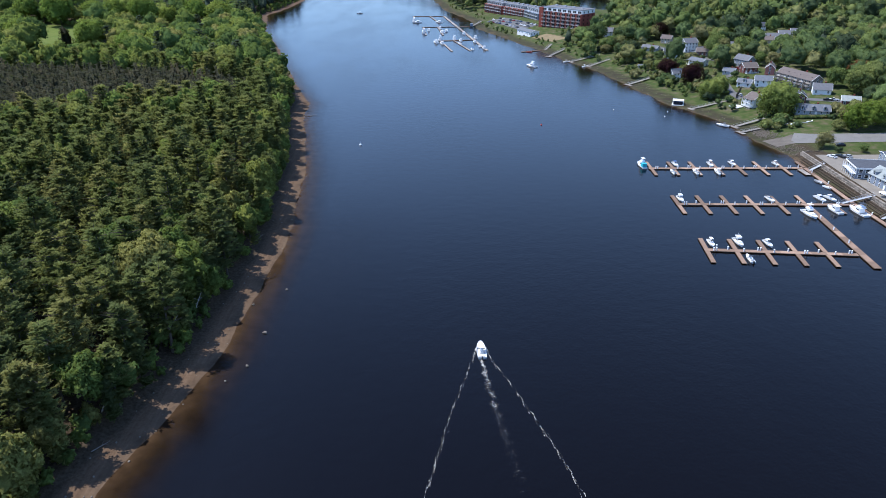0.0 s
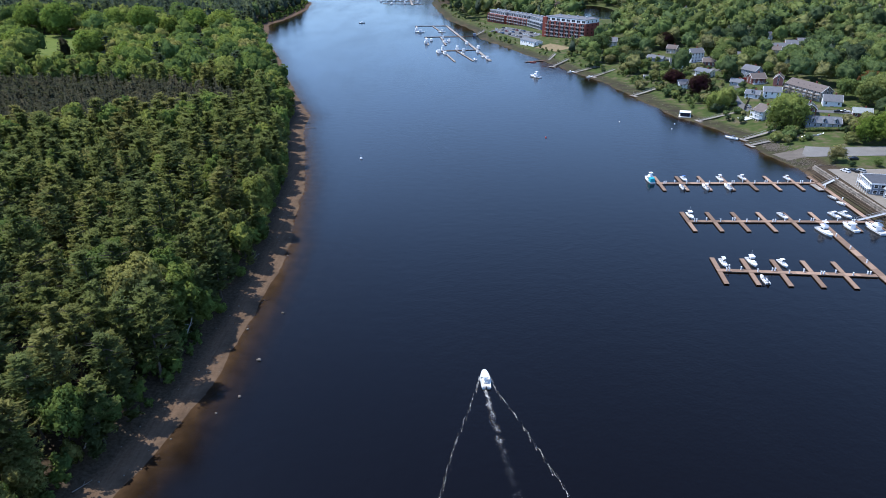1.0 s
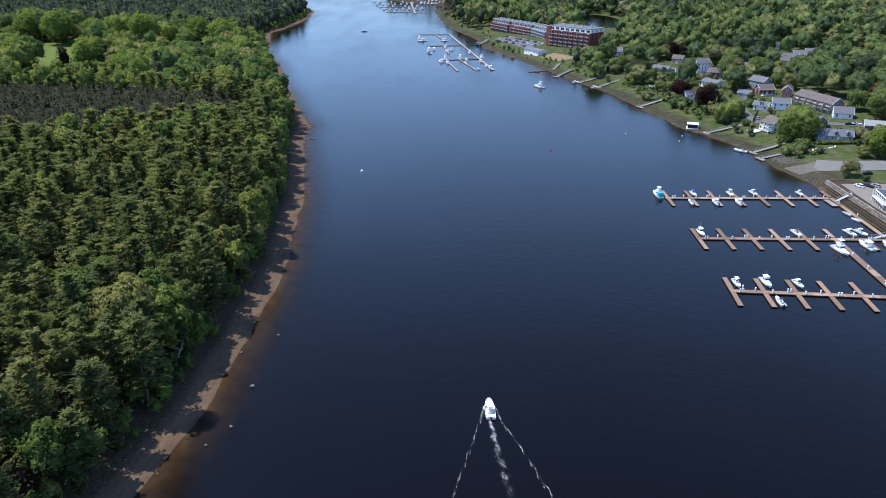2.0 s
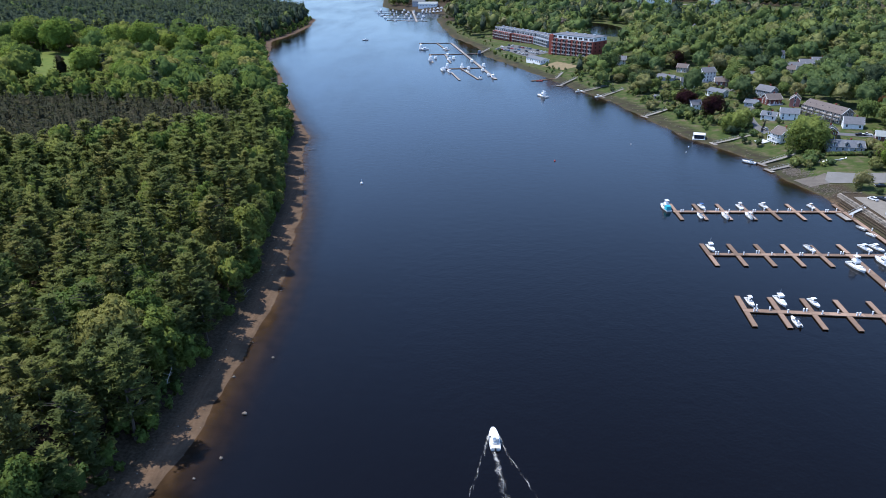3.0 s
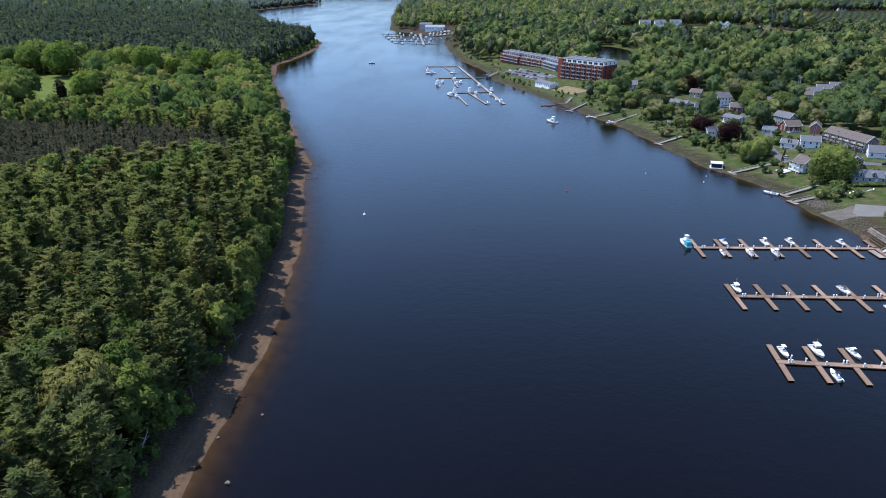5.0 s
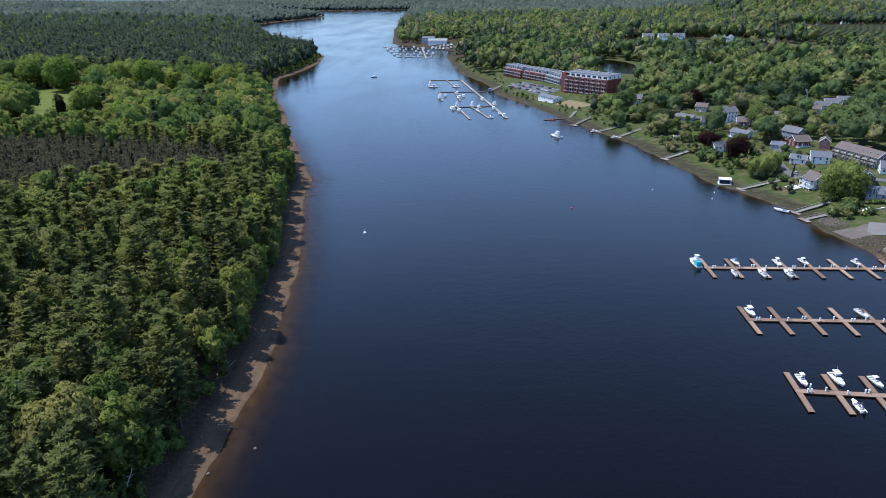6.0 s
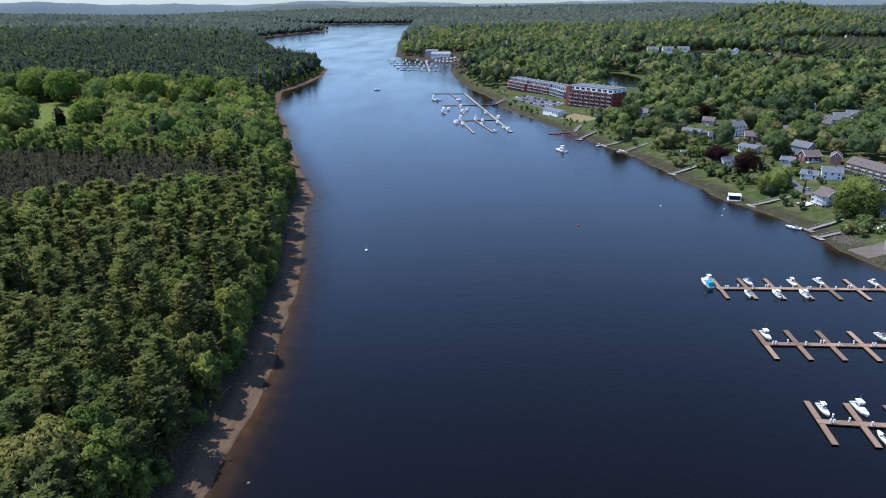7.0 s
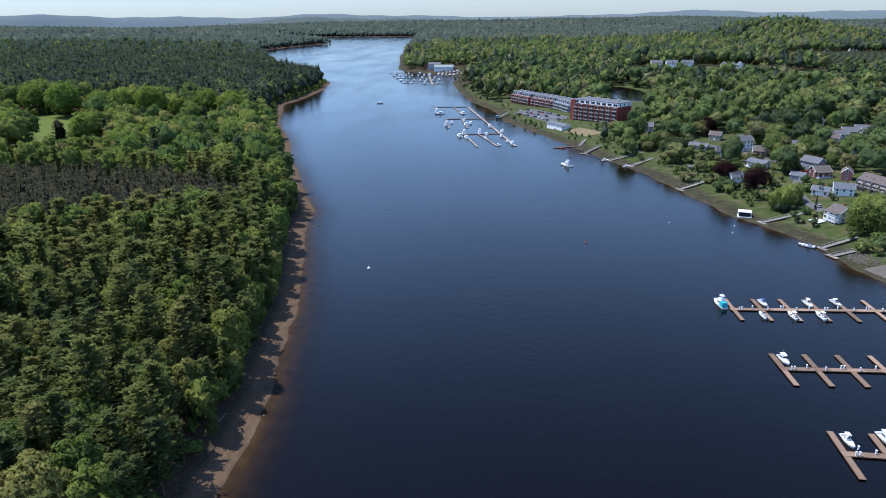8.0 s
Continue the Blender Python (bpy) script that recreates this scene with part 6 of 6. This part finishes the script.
house("grey boat yard shed", -70, 1345, -8, 22, 14, 8, "grey", "grey", 3, 2, False, name="boat_yard", group="boat yard buildings")
for i in range(18):
    px, py = -60 + (i % 9) * 6.5, 1262 + (i // 9) * 22
    b = boat("white boat laid up ashore at the yard", px, py, 10 * (i % 5), 9, "cruiser", group="boats laid up ashore", motor=False, simple=True)
    b.location.z = max(0, ground_z(px, py)) + 0.9
    for sy in (-2.5, 2.0):
        part("cradle", B(0, sy, -1.4, 2.0, 0.4, 1.5), mat_fascia, b)
CLEAR.extend([(-50, 1300, 45), (-25, 1270, 40), (-70, 1340, 22)])

# ---- solar field ----
panel_tilt = Matrix.Rotation(radians(16), 4, "X")
for r in range(31):
    ax = 574 + 12 * r
    y0, y1 = 1192 + 0.10 * (ax - 574) + 5 * math.sin(r * 1.9), 1478 - 4 * math.sin(r * 1.3)
    ln = y1 - y0
    root = thing("solar_array", "long row of dark solar panels in a field", "solar panels", ax + 14, (y0 + y1) / 2, 20.0, 84, "rows of the solar field")
    bm = bmesh.new()
    bmesh.ops.create_cube(bm, size=1, matrix=Matrix.Translation((0, 0, 1.7)) @ panel_tilt @ Matrix.Diagonal((ln, 5.4, 0.12, 1)))
    part("panel_row", bm, mat_panel, root)
    bm = B(0, 2.1, 2.15, ln, 0.4, 0.2)
    for i in range(int(ln / 24) + 1):
        box(bm, -ln / 2 + 24 * i, 0, -0.5, 0.2, 0.2, 2.2)
    part("frame", bm, mat_grey_metal, root, "pale metal frame")
SOLAR = np.array([(545, 1172), (1060, 1180), (1060, 1500), (560, 1500)], float)

# ---- boats' and garden clutter ashore ----
mat_grey_raft = plain("weathered_white_plastic", (0.52, 0.52, 0.50), 0.6, 0, 2, 0.2)
ramp_boat = thing("beached_raft", "white plastic raft and floats pulled up on the grass", "raft", 175.5, 410.5, ground_z(175.5, 410.5) + 0.1, 30)
for i in range(3):
    part("deck_panel", B(-2.4 + 2.4 * i, 0, 0.1 + 0.08 * i, 2.25, 5.0, 0.3, bevel=0.06), mat_grey_raft, ramp_boat)
part("ramp", B(0, 3.1, 0.3, 6.4, 1.2, 0.14), mat_grey_raft, ramp_boat)
for i in range(9):
    k = thing("kayak", "small plastic kayak lying on the lawn", "kayak", 183 + 2.4 * i, 370.5 + 0.8 * (i % 3), ground_z(183 + 2.4 * i, 370.5 + 0.8 * (i % 3)) + 0.16, 30 + 37 * i, "kayaks on the lawn")
    pts = [(0.05, -1.6), (0.34, -0.7), (0.36, 0.5), (0.05, 1.7)]
    part("hull", prism(bmesh.new(), pts + [(-a, b) for a, b in reversed(pts)], 0, 0.3), (mat_trim, mat_trim, CAR_PAINT["silver"], mat_trim)[i % 4], k)
fence = thing("garden_fence", "dark timber garden fence below white cottages", "fence", 186, 437, ground_z(186, 437), 62)
for i in range(10):
    part("fence_panel", B(-11.2 + 2.5 * i, 0, -1.0, 2.3, 0.08, 2.7), mat_fascia, fence)
    part("fence_post", B(-12.4 + 2.5 * i, 0, -1.0, 0.14, 0.14, 2.9), mat_fascia, fence)
for px, py in ((178.5, 262), (179.5, 258.5), (179.8, 254.5)):
    u = thing("patio_umbrella", "white patio umbrella on the quay terrace", "umbrella", px, py, 3.15, 0, "umbrellas on the terrace")
    part("pole", B(0, 0, 0, 0.08, 0.08, 2.5), mat_steel, u)
    bm = bmesh.new()
    bmesh.ops.create_cone(bm, cap_ends=True, segments=8, radius1=1.6, radius2=0.05, depth=0.7, matrix=Matrix.Translation((0, 0, 2.6)))
    part("canopy", bm, mat_trim, u)

# ---- trees of the town and the right bank ----
CL = np.array(CLEAR + [(104, 703, 14), (118, 690, 12), (158, 458, 14), (163, 446, 12), (150, 478, 10), (172, 825, 22), (167, 800, 20), (162, 778, 18)])


def free(x, y, extra=0.0):
    ok = np.ones(len(x), bool)
    for cx, cy, r in CL:
        ok &= np.hypot(x - cx, y - cy) > r + extra
        if cy > 420 and r > 6:
            away = math.hypot(cx, cy - 70)
            ok &= np.hypot(x - cx + 11 * cx / away, y - cy + 11 * (cy - 70) / away) > 0.8 * r
    return ok & (np.hypot((x - POND[0]) / (POND[2] + 3), (y - POND[1]) / (POND[3] + 3)) > 1)


SO = np.array(SOLID)


def open_ground(x, y):
    ok = np.ones(len(x), bool)
    for cx, cy, r in SO:
        ok &= np.hypot(x - cx, y - cy) > r
    return ok


town_near = [leaf_crown(rng, t, s, 46, 44, 0.58, 0.18) for t, s in ((14, 7.0), (12, 6.4), (16, 7.8), (10, 5.6))]
willow = leaf_crown(rng, 13, 7.5, 60, 90, 0.42, 0.15, 0.9)
shrub = leaf_crown(rng, 3.2, 2.2, 12, 14, 0.5, 0.05)
town_kinds = [tree_kind("garden_tree", c, trunk_mesh(rng, t, s, False), mat_town_one, "leafy green garden tree between houses", "tree", "trees of the river town")
              for c, (t, s) in zip(town_near, ((14, 7.0), (12, 6.4), (16, 7.8), (10, 5.6)))]
named = [(188.5, 331, 0.6), (191.5, 322, 0.26), (203.5, 321, 0.24), (206, 352, 0.6), (214, 360, 0.7),
         (147, 566, 1.0), (143, 590, 0.8), (136, 600, 0.75), (176, 508, 1.0), (193, 540, 0.7), (204, 540, 0.9), (207, 528, 1.0), (214, 534, 1.1), (222, 530, 1.0), (230, 530, 1.0),
         (225, 502, 0.6), (231, 494, 0.9), (221, 427, 0.5), (133, 632, 1.0), (126, 640, 0.9), (119, 652, 0.8), (118, 676, 1.0), (124, 684, 0.9), (112, 664, 0.8),
         (140.4, 561.5, 1.0), (127, 631, 0.9), (131, 586, 0.75), (137, 592, 0.8), (196.5, 498, 0.9), (213.5, 559, 0.9), (216, 552, 1.0), (182, 620, 0.8), (152, 556, 0.6), (150, 520, 0.45), (158, 640, 1.0), (164, 628, 1.0), (170, 618, 0.9), (154, 615, 0.9), (210, 575, 0.8), (218, 585, 1.0), (228, 590, 1.0), (164, 545, 0.5), (199, 400, 0.8), (196, 408, 0.7), (206, 432, 0.7), (243, 432, 0.9), (247, 411, 1.0), (239, 437, 0.8)]
named = [a for i, a in enumerate(named) if i < 5 or 23 < i < 34 or free(np.array([a[0]]), np.array([a[1]]), -0.5)[0]]
nx, ny = np.array([a[0] for a in named]), np.array([a[1] for a in named])
plant(town_kinds, nx, ny, rng.uniform(0, 6.3, len(nx)), np.array([a[2] for a in named]))
special = ((leaf_crown(rng, 14, 8.0, 60, 60, 0.5, 0.08), mat_copper, "copper_beech", "dark purple copper beech by the shore", [(156.5, 495, 0.9), (165.0, 468, 0.95), (186, 622, 0.9)]),
           (willow, mat_willow, "willow_tree", "pale green weeping willow on the shore", [(166, 434, 0.85), (175, 442, 0.8), (191, 391, 1.4)]),
           (leaf_crown(rng, 14, 7.6, 50, 60, 0.5, 0.15), foliage("young_maple_leaves", [(0.0, (0.125, 0.190, 0.034)), (1.0, (0.190, 0.235, 0.050))], False), "lime_tree", "bright yellow-green lime tree beside the road", [(212, 351, 0.85), (219, 349, 1.0), (226, 352, 0.95)]),
           (leaf_crown(rng, 13, 7.5, 40, 30, 0.8, 0.15), mat_rust, "maple_tree", "rust red maple among green trees", [(262, 436, 1.0), (470, 800, 1.1), (256, 905, 1.0)]))
for crown, mat, name, label, places in special:
    k = tree_kind(name, crown, trunk_mesh(rng, 10, 5, False), mat, label, "tree", "")
    plant([k], np.array([p[0] for p in places]), np.array([p[1] for p in places]), rng.uniform(0, 6.3, 3), np.array([p[2] for p in places]))
    CL = np.concatenate([CL, np.array([(p[0], p[1], 5.5) for p in places])])
CL = np.concatenate([CL, np.array([(a[0], a[1], 4.5 * a[2]) for a in named])])

def stem_mesh():
    bm = bmesh.new()
    limb(bm, (0, 0, -0.3), (0.1, 0, 1.2), 0.12, 0.05, 5)
    me = bpy.data.meshes.new("trunk")
    bm.to_mesh(me)
    bm.free()
    me.materials.append(mat_bark)
    return me


# hedges and bushes along gardens and shore
k = tree_kind("garden_bush", shrub, stem_mesh(), mat_town_one, "rounded green garden bush", "bush", "bushes of the river town")
bx, by = sites(60, 240, 365, 740, 6.6)
sr = inland(bx, by)[1]
keep = (sr > 13) & (sr < 75) & open_ground(bx, by) & (rng.uniform(0, 1, len(bx)) < np.where(sr < 26, 0.5, 0.4) * (wave(bx, by, 9, 4.4) > 0.47))
bx, by = bx[keep], by[keep]
order = np.argsort(by)
bx, by = bx[order], by[order]
nb = min(70, len(bx))
plant([k], bx[:nb], by[:nb], rng.uniform(0, 6.3, nb), rng.uniform(0.6, 2.2, nb))
x, y = sites(100, 240, 365, 700, 5.2)
sr = inland(x, y)[1]
keep = (sr > 15) & (sr < 62) & open_ground(x, y) & (rng.uniform(0, 1, len(x)) < 0.55) & (wave(x, y, 7, 1.4) > 0.5)
x, y = x[keep], y[keep]
woods("garden_bushes", bush_low, x, y, rng.uniform(0.10, 0.34, len(x)), rng.uniform(0, 0.85, len(x)), mat_town, "bushes and scrub between gardens and shore", "bushes", 0.2)
hx = np.linspace(197, 216, 24)
plant([k], hx, 379.5 - (hx - 197) * 0.36, rng.uniform(0, 6.3, 24), np.full(24, 0.68))

x, y = sites(40, 700, 330, 900, 11.0)
sr = inland(x, y)[1]
dens = np.where(sr < 30, 0.16, np.where(sr < 62, 0.5, np.where(sr < 105, 0.8, 0.96)))
dens = np.where(y > 690, np.where(sr < 52, 0.12, 0.93), dens)
dens = np.where((y < 372) & (sr < 48), 0.0, dens)
keep = (sr > 17) & free(x, y, 2.6) & in_wedge(x, y) & (rng.uniform(0, 1, len(x)) < dens)
x, y = x[keep], y[keep]
pine = rng.uniform(0, 1, len(x)) < 0.10
for sel, templates, name, mat, lab, lo, hi in ((~pine & (y < 640), leaf_wide, "town_wood", mat_town, "leafy spring trees behind the town houses", 0.45, 1.15),
                                               (~pine & (y >= 640), leaf_far, "hill_wood", mat_town, "leafy spring woods beyond the town", 0.6, 1.4),
                                               (pine, pine_far, "town_pines", mat_shady, "scattered dark pines in the town woods", 0.6, 0.85)):
    dip = np.where((np.abs(x[sel] - 0.217 * (y[sel] - 71)) < 20) & (y[sel] > 690), 0.45, 1.0)
    woods(name, templates, x[sel], y[sel], dip * (lo + (hi - lo) * rng.beta(1.6, 2.2, sel.sum())), np.clip(wave(x[sel], y[sel], 24, 5.1) * 0.3 + rng.uniform(-0.1, 0.7, sel.sum()), 0, 0.88) + 0.12 * (rng.uniform(0, 1, sel.sum()) < 0.04), mat, lab)

# country beyond, both sides of the river
x, y = sites(-1500, 1500, 900, 2000, 14.0)
sl, sr, sf = inland(x, y)
s = np.maximum(sl, sr)
field = (y > 1052) & (y < 1112) & (x > 225) & (x < 500)
keep = (s > 14) & in_wedge(x, y) & ~((x < 0) & (y < 1500) & (sl > 0)) & ~inside(SOLAR, x, y) & ~field & free(x, y, 1)
keep &= ~((y < 1055) & (y > 1000) & (x > 220) & (x < 500))
x, y = x[keep], y[keep]
pine = rng.uniform(0, 1, len(x)) < np.where(x < -200, 0.5, 0.08 + 0.3 * (wave(x, y, 90, 8) > 0.66))
close = y < 1350
low = [leaf_crown(rng, t, s, 13, 4, 1.7, 0.12, 0.0, 1) for t, s in ((18, 7.6), (17, 7.0), (20, 8.2))]
lowest = [blob(rng, 17, 6.4, False), blob(rng, 18, 6.0, False), blob(rng, 19, 5.0, True)]
low_pine = [blob(rng, 23, 5.0, True), blob(rng, 21, 4.6, True)]
for sel, templates, name, mat, lab in ((~pine & close, leaf_far, "valley_wood", mat_town, "leafy woods of the river valley"), (~pine & ~close, low, "distant_wood", mat_town, "distant leafy woods"),
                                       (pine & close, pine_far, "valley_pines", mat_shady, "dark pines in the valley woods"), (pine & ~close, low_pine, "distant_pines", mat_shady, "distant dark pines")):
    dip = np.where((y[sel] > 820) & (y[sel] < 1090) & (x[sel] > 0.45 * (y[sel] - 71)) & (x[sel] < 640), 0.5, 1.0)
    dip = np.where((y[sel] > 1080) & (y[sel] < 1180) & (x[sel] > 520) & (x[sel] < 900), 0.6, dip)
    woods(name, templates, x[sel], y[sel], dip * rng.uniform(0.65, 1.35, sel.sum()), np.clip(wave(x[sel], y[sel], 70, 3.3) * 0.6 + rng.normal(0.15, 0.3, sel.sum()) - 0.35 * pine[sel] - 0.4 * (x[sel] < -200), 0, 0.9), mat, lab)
def canopy():
    """The closed canopy of the far woods: one rough sheet of crowns, open over the water."""
    xs, ys = np.arange(-3800, 3800, 18.0), np.arange(1985, 4300, 18.0)
    gx, gy = np.meshgrid(xs, ys)
    gx, gy = gx + rng.uniform(-6, 6, gx.shape), gy + rng.uniform(-6, 6, gy.shape)
    s = np.maximum.reduce(inland(gx, gy))
    land = (s > 16) & in_wedge(gx, gy, 90) & (np.hypot(gx, gy) < 6000)
    z = height(gx, gy) + 4 + 9 * ease(14, 34, s) + rng.uniform(-7, 7, gx.shape) + 5 * (wave(gx, gy, 40, 2.2) - 0.5)
    i = np.arange(gx.size).reshape(gx.shape)
    f = np.stack([i[:-1, :-1], i[:-1, 1:], i[1:, 1:], i[1:, :-1]], -1).reshape(-1, 4)
    f = f[land.ravel()[f].all(1)]
    tone = np.clip(wave(gx, gy, 160, 6.1) * 0.7 + rng.normal(0.1, 0.34, gx.shape), 0, 1)
    me = tri_mesh("horizon_wood", np.stack([gx, gy, z], -1).reshape(-1, 3), f, {"tone": tone.ravel()}, False)
    me.materials.append(mat_far_haze)
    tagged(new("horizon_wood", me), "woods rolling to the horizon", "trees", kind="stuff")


x, y = sites(130, 240, 790, 1010, 8.0)
q = np.hypot((x - POND[0]) / POND[2], (y - POND[1]) / POND[3])
keep = (q > 1.08) & (q < 1.7) & (np.abs(x - 0.217 * (y - 71)) > 20 - 0.1 * (y - 850))
x, y = x[keep], y[keep]
woods("pond_trees", leaf_far, x, y, rng.uniform(0.4, 0.8, len(x)), rng.uniform(0, 0.9, len(x)), mat_town, "leafy trees round a small dark pond")
canopy()
x, y = sites(-1100, 400, 1950, 3160, 13.0)
sl, sr, sf = inland(x, y)
s = np.maximum.reduce((sl, sr, sf))
keep = (s > 5) & (s < 34) & in_wedge(x, y, 40)
x, y = x[keep], y[keep]
woods("far_shore_trees", lowest, x, y, rng.uniform(0.7, 1.1, len(x)), rng.uniform(0, 0.9, len(x)), mat_far_haze, "trees along the far shore of the river")
def dome(r, tall, spread):
    """The top of a far crown: a lumpy cap."""
    a = np.arange(6) * math.tau / 6
    ring = lambda k, z, t: np.stack([np.cos(a + t) * k, np.sin(a + t) * k, np.full(6, z)], -1)
    v = np.concatenate([ring(spread, tall * 0.35, 0), ring(spread * 0.78, tall * 0.76, 0.5), [[0, 0, tall]]]) * r.uniform(0.86, 1.14, (13, 1))
    f = [(i, (i + 1) % 6, 6 + i) for i in range(6)] + [((i + 1) % 6, 6 + (i + 1) % 6, 6 + i) for i in range(6)] + [(6 + i, 6 + (i + 1) % 6, 12) for i in range(6)]
    return v, np.array(f), unit(v - np.array([0, 0, tall * 0.4]) + r.normal(0, tall * 0.1, v.shape))


domes = [dome(rng, t, w) for t, w in ((17, 7.5), (19, 6.5), (15, 8.0), (20, 6.0))]
x, y = sites(-2500, 2500, 1950, 3500, 18.0)
s = np.maximum.reduce(inland(x, y))
keep = (s > 14) & in_wedge(x, y, 40)
x, y = x[keep], y[keep]
fx, fy = sites(-2900, 2900, 3500, 4250, 27.0)
keep = (np.maximum.reduce(inland(fx, fy)) > 14) & in_wedge(fx, fy, 40)
x, y = np.concatenate([x, fx[keep]]), np.concatenate([y, fy[keep]])
woods("horizon_treetops", domes, x, y, rng.uniform(0.75, 1.3, len(x)), np.clip(wave(x, y, 130, 6.1) * 0.8 + rng.normal(0.05, 0.25, len(x)), 0, 1), mat_far_haze, "single crowns standing above the far woods")


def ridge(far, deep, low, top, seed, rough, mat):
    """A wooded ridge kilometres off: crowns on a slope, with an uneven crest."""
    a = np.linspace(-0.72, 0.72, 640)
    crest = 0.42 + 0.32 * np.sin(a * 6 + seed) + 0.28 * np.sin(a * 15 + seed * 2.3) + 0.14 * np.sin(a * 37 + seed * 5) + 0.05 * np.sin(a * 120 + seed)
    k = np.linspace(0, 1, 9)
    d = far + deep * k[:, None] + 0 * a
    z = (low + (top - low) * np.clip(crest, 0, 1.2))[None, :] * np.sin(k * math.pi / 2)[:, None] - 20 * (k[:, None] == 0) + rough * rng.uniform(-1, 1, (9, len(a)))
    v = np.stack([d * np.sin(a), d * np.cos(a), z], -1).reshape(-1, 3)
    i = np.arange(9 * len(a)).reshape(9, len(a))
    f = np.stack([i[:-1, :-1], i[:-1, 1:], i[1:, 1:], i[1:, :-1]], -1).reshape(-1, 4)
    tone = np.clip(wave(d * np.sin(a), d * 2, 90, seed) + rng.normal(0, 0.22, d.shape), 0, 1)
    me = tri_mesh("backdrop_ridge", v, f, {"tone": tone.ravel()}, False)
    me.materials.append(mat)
    tagged(new("backdrop_ridge", me), "wooded ridge on the horizon with haze painted into its colour", "hills", kind="structure")


# distance haze is painted into the ridge colours: blue-grey, paler on the farther one
ridge(4150, 250, 22, 70, 2.1, 2.0, foliage("far_ridge_haze", [(0.0, (0.140, 0.176, 0.166)), (1.0, (0.172, 0.206, 0.184))], rough=0.3))
ridge(4430, 200, 58, 97, 4.4, 1.0, foliage("farther_ridge_haze", [(0.0, (0.215, 0.265, 0.280)), (1.0, (0.232, 0.282, 0.292))], rough=0.2))

x, y = sites(-60, 140, 560, 1160, 4.6)
sr = inland(x, y)[1]
keep = (sr > 9) & (sr < 24) & open_ground(x, y) & (rng.uniform(0, 1, len(x)) < 0.34 * (wave(x, y, 11, 2.7) > 0.45))
x, y = x[keep], y[keep]
woods("bank_scrub", bush_low, x, y, 0.06 + 0.26 * rng.uniform(0, 1, len(x)) ** 2, rng.uniform(0.1, 0.88, len(x)), mat_town, "low scrub along the river bank", "bushes", 0.1)

mat_driftwood = plain("grey_driftwood", (0.22, 0.19, 0.16), 0.9, 0, 4, 0.25)

# ---- snags, logs and drift along the wooded shore ----
def snag(label, x, y, z, lean_x, lean_y, tall, name="dead_tree"):
    bm = bmesh.new()
    top = Vector((lean_x, lean_y, tall))
    limb(bm, (0, 0, -0.3), top * 0.5, 0.20, 0.14)
    limb(bm, top * 0.5, top, 0.14, 0.05)
    for i in range(7):
        f = 0.35 + 0.09 * i
        a = i * 2.4
        limb(bm, top * f, top * f + Vector((1.7 * math.cos(a), 1.7 * math.sin(a), 0.9 + 0.3 * math.sin(i))) * (1.2 - f * 0.6), 0.07, 0.02, 5)
    o = part(name, bm, mat_deadwood)
    o.matrix_basis = pose(x, y, z)
    return tagged(o, label, "dead tree", "dead trees along the wooded shore")


for px, py, lx, ly, tl in ((-80.5, 157, 7.0, -1.5, 9.5), (-77.0, 172, 4.5, -1.5, 9), (-80.5, 262, 2.0, 2.5, 12), (-86.0, 330, 3.0, 0.5, 11), (-84, 128, 4.0, 1.0, 8)):
    snag("bleached dead tree leaning over the beach", px, py, ground_z(px, py), lx, ly, tl)
for px, py, a, ln in ((-85.5, 408.5, 30, 7.5), (-80.0, 118, 48, 4.0), (-71.5, 230, 75, 4.5), (-84.0, 372, 60, 5.0), (-80.5, 355, 100, 4.0)):
    bm = bmesh.new()
    limb(bm, (-ln / 2, 0, 0.12), (ln / 2, 0.2, 0.22), 0.13, 0.06)
    limb(bm, (ln * 0.1, 0.05, 0.2), (ln * 0.3, 0.9, 0.5), 0.07, 0.02, 5)
    limb(bm, (ln * 0.25, 0.1, 0.2), (ln * 0.4, -0.8, 0.4), 0.06, 0.02, 5)
    o = part("drift_log", bm, mat_driftwood)
    o.matrix_basis = pose(px, py, max(0.0, ground_z(px, py)) + 0.05, 0, 0, a)
    tagged(o, "bleached drift log stranded on the shore", "log", "drift logs on the shore")
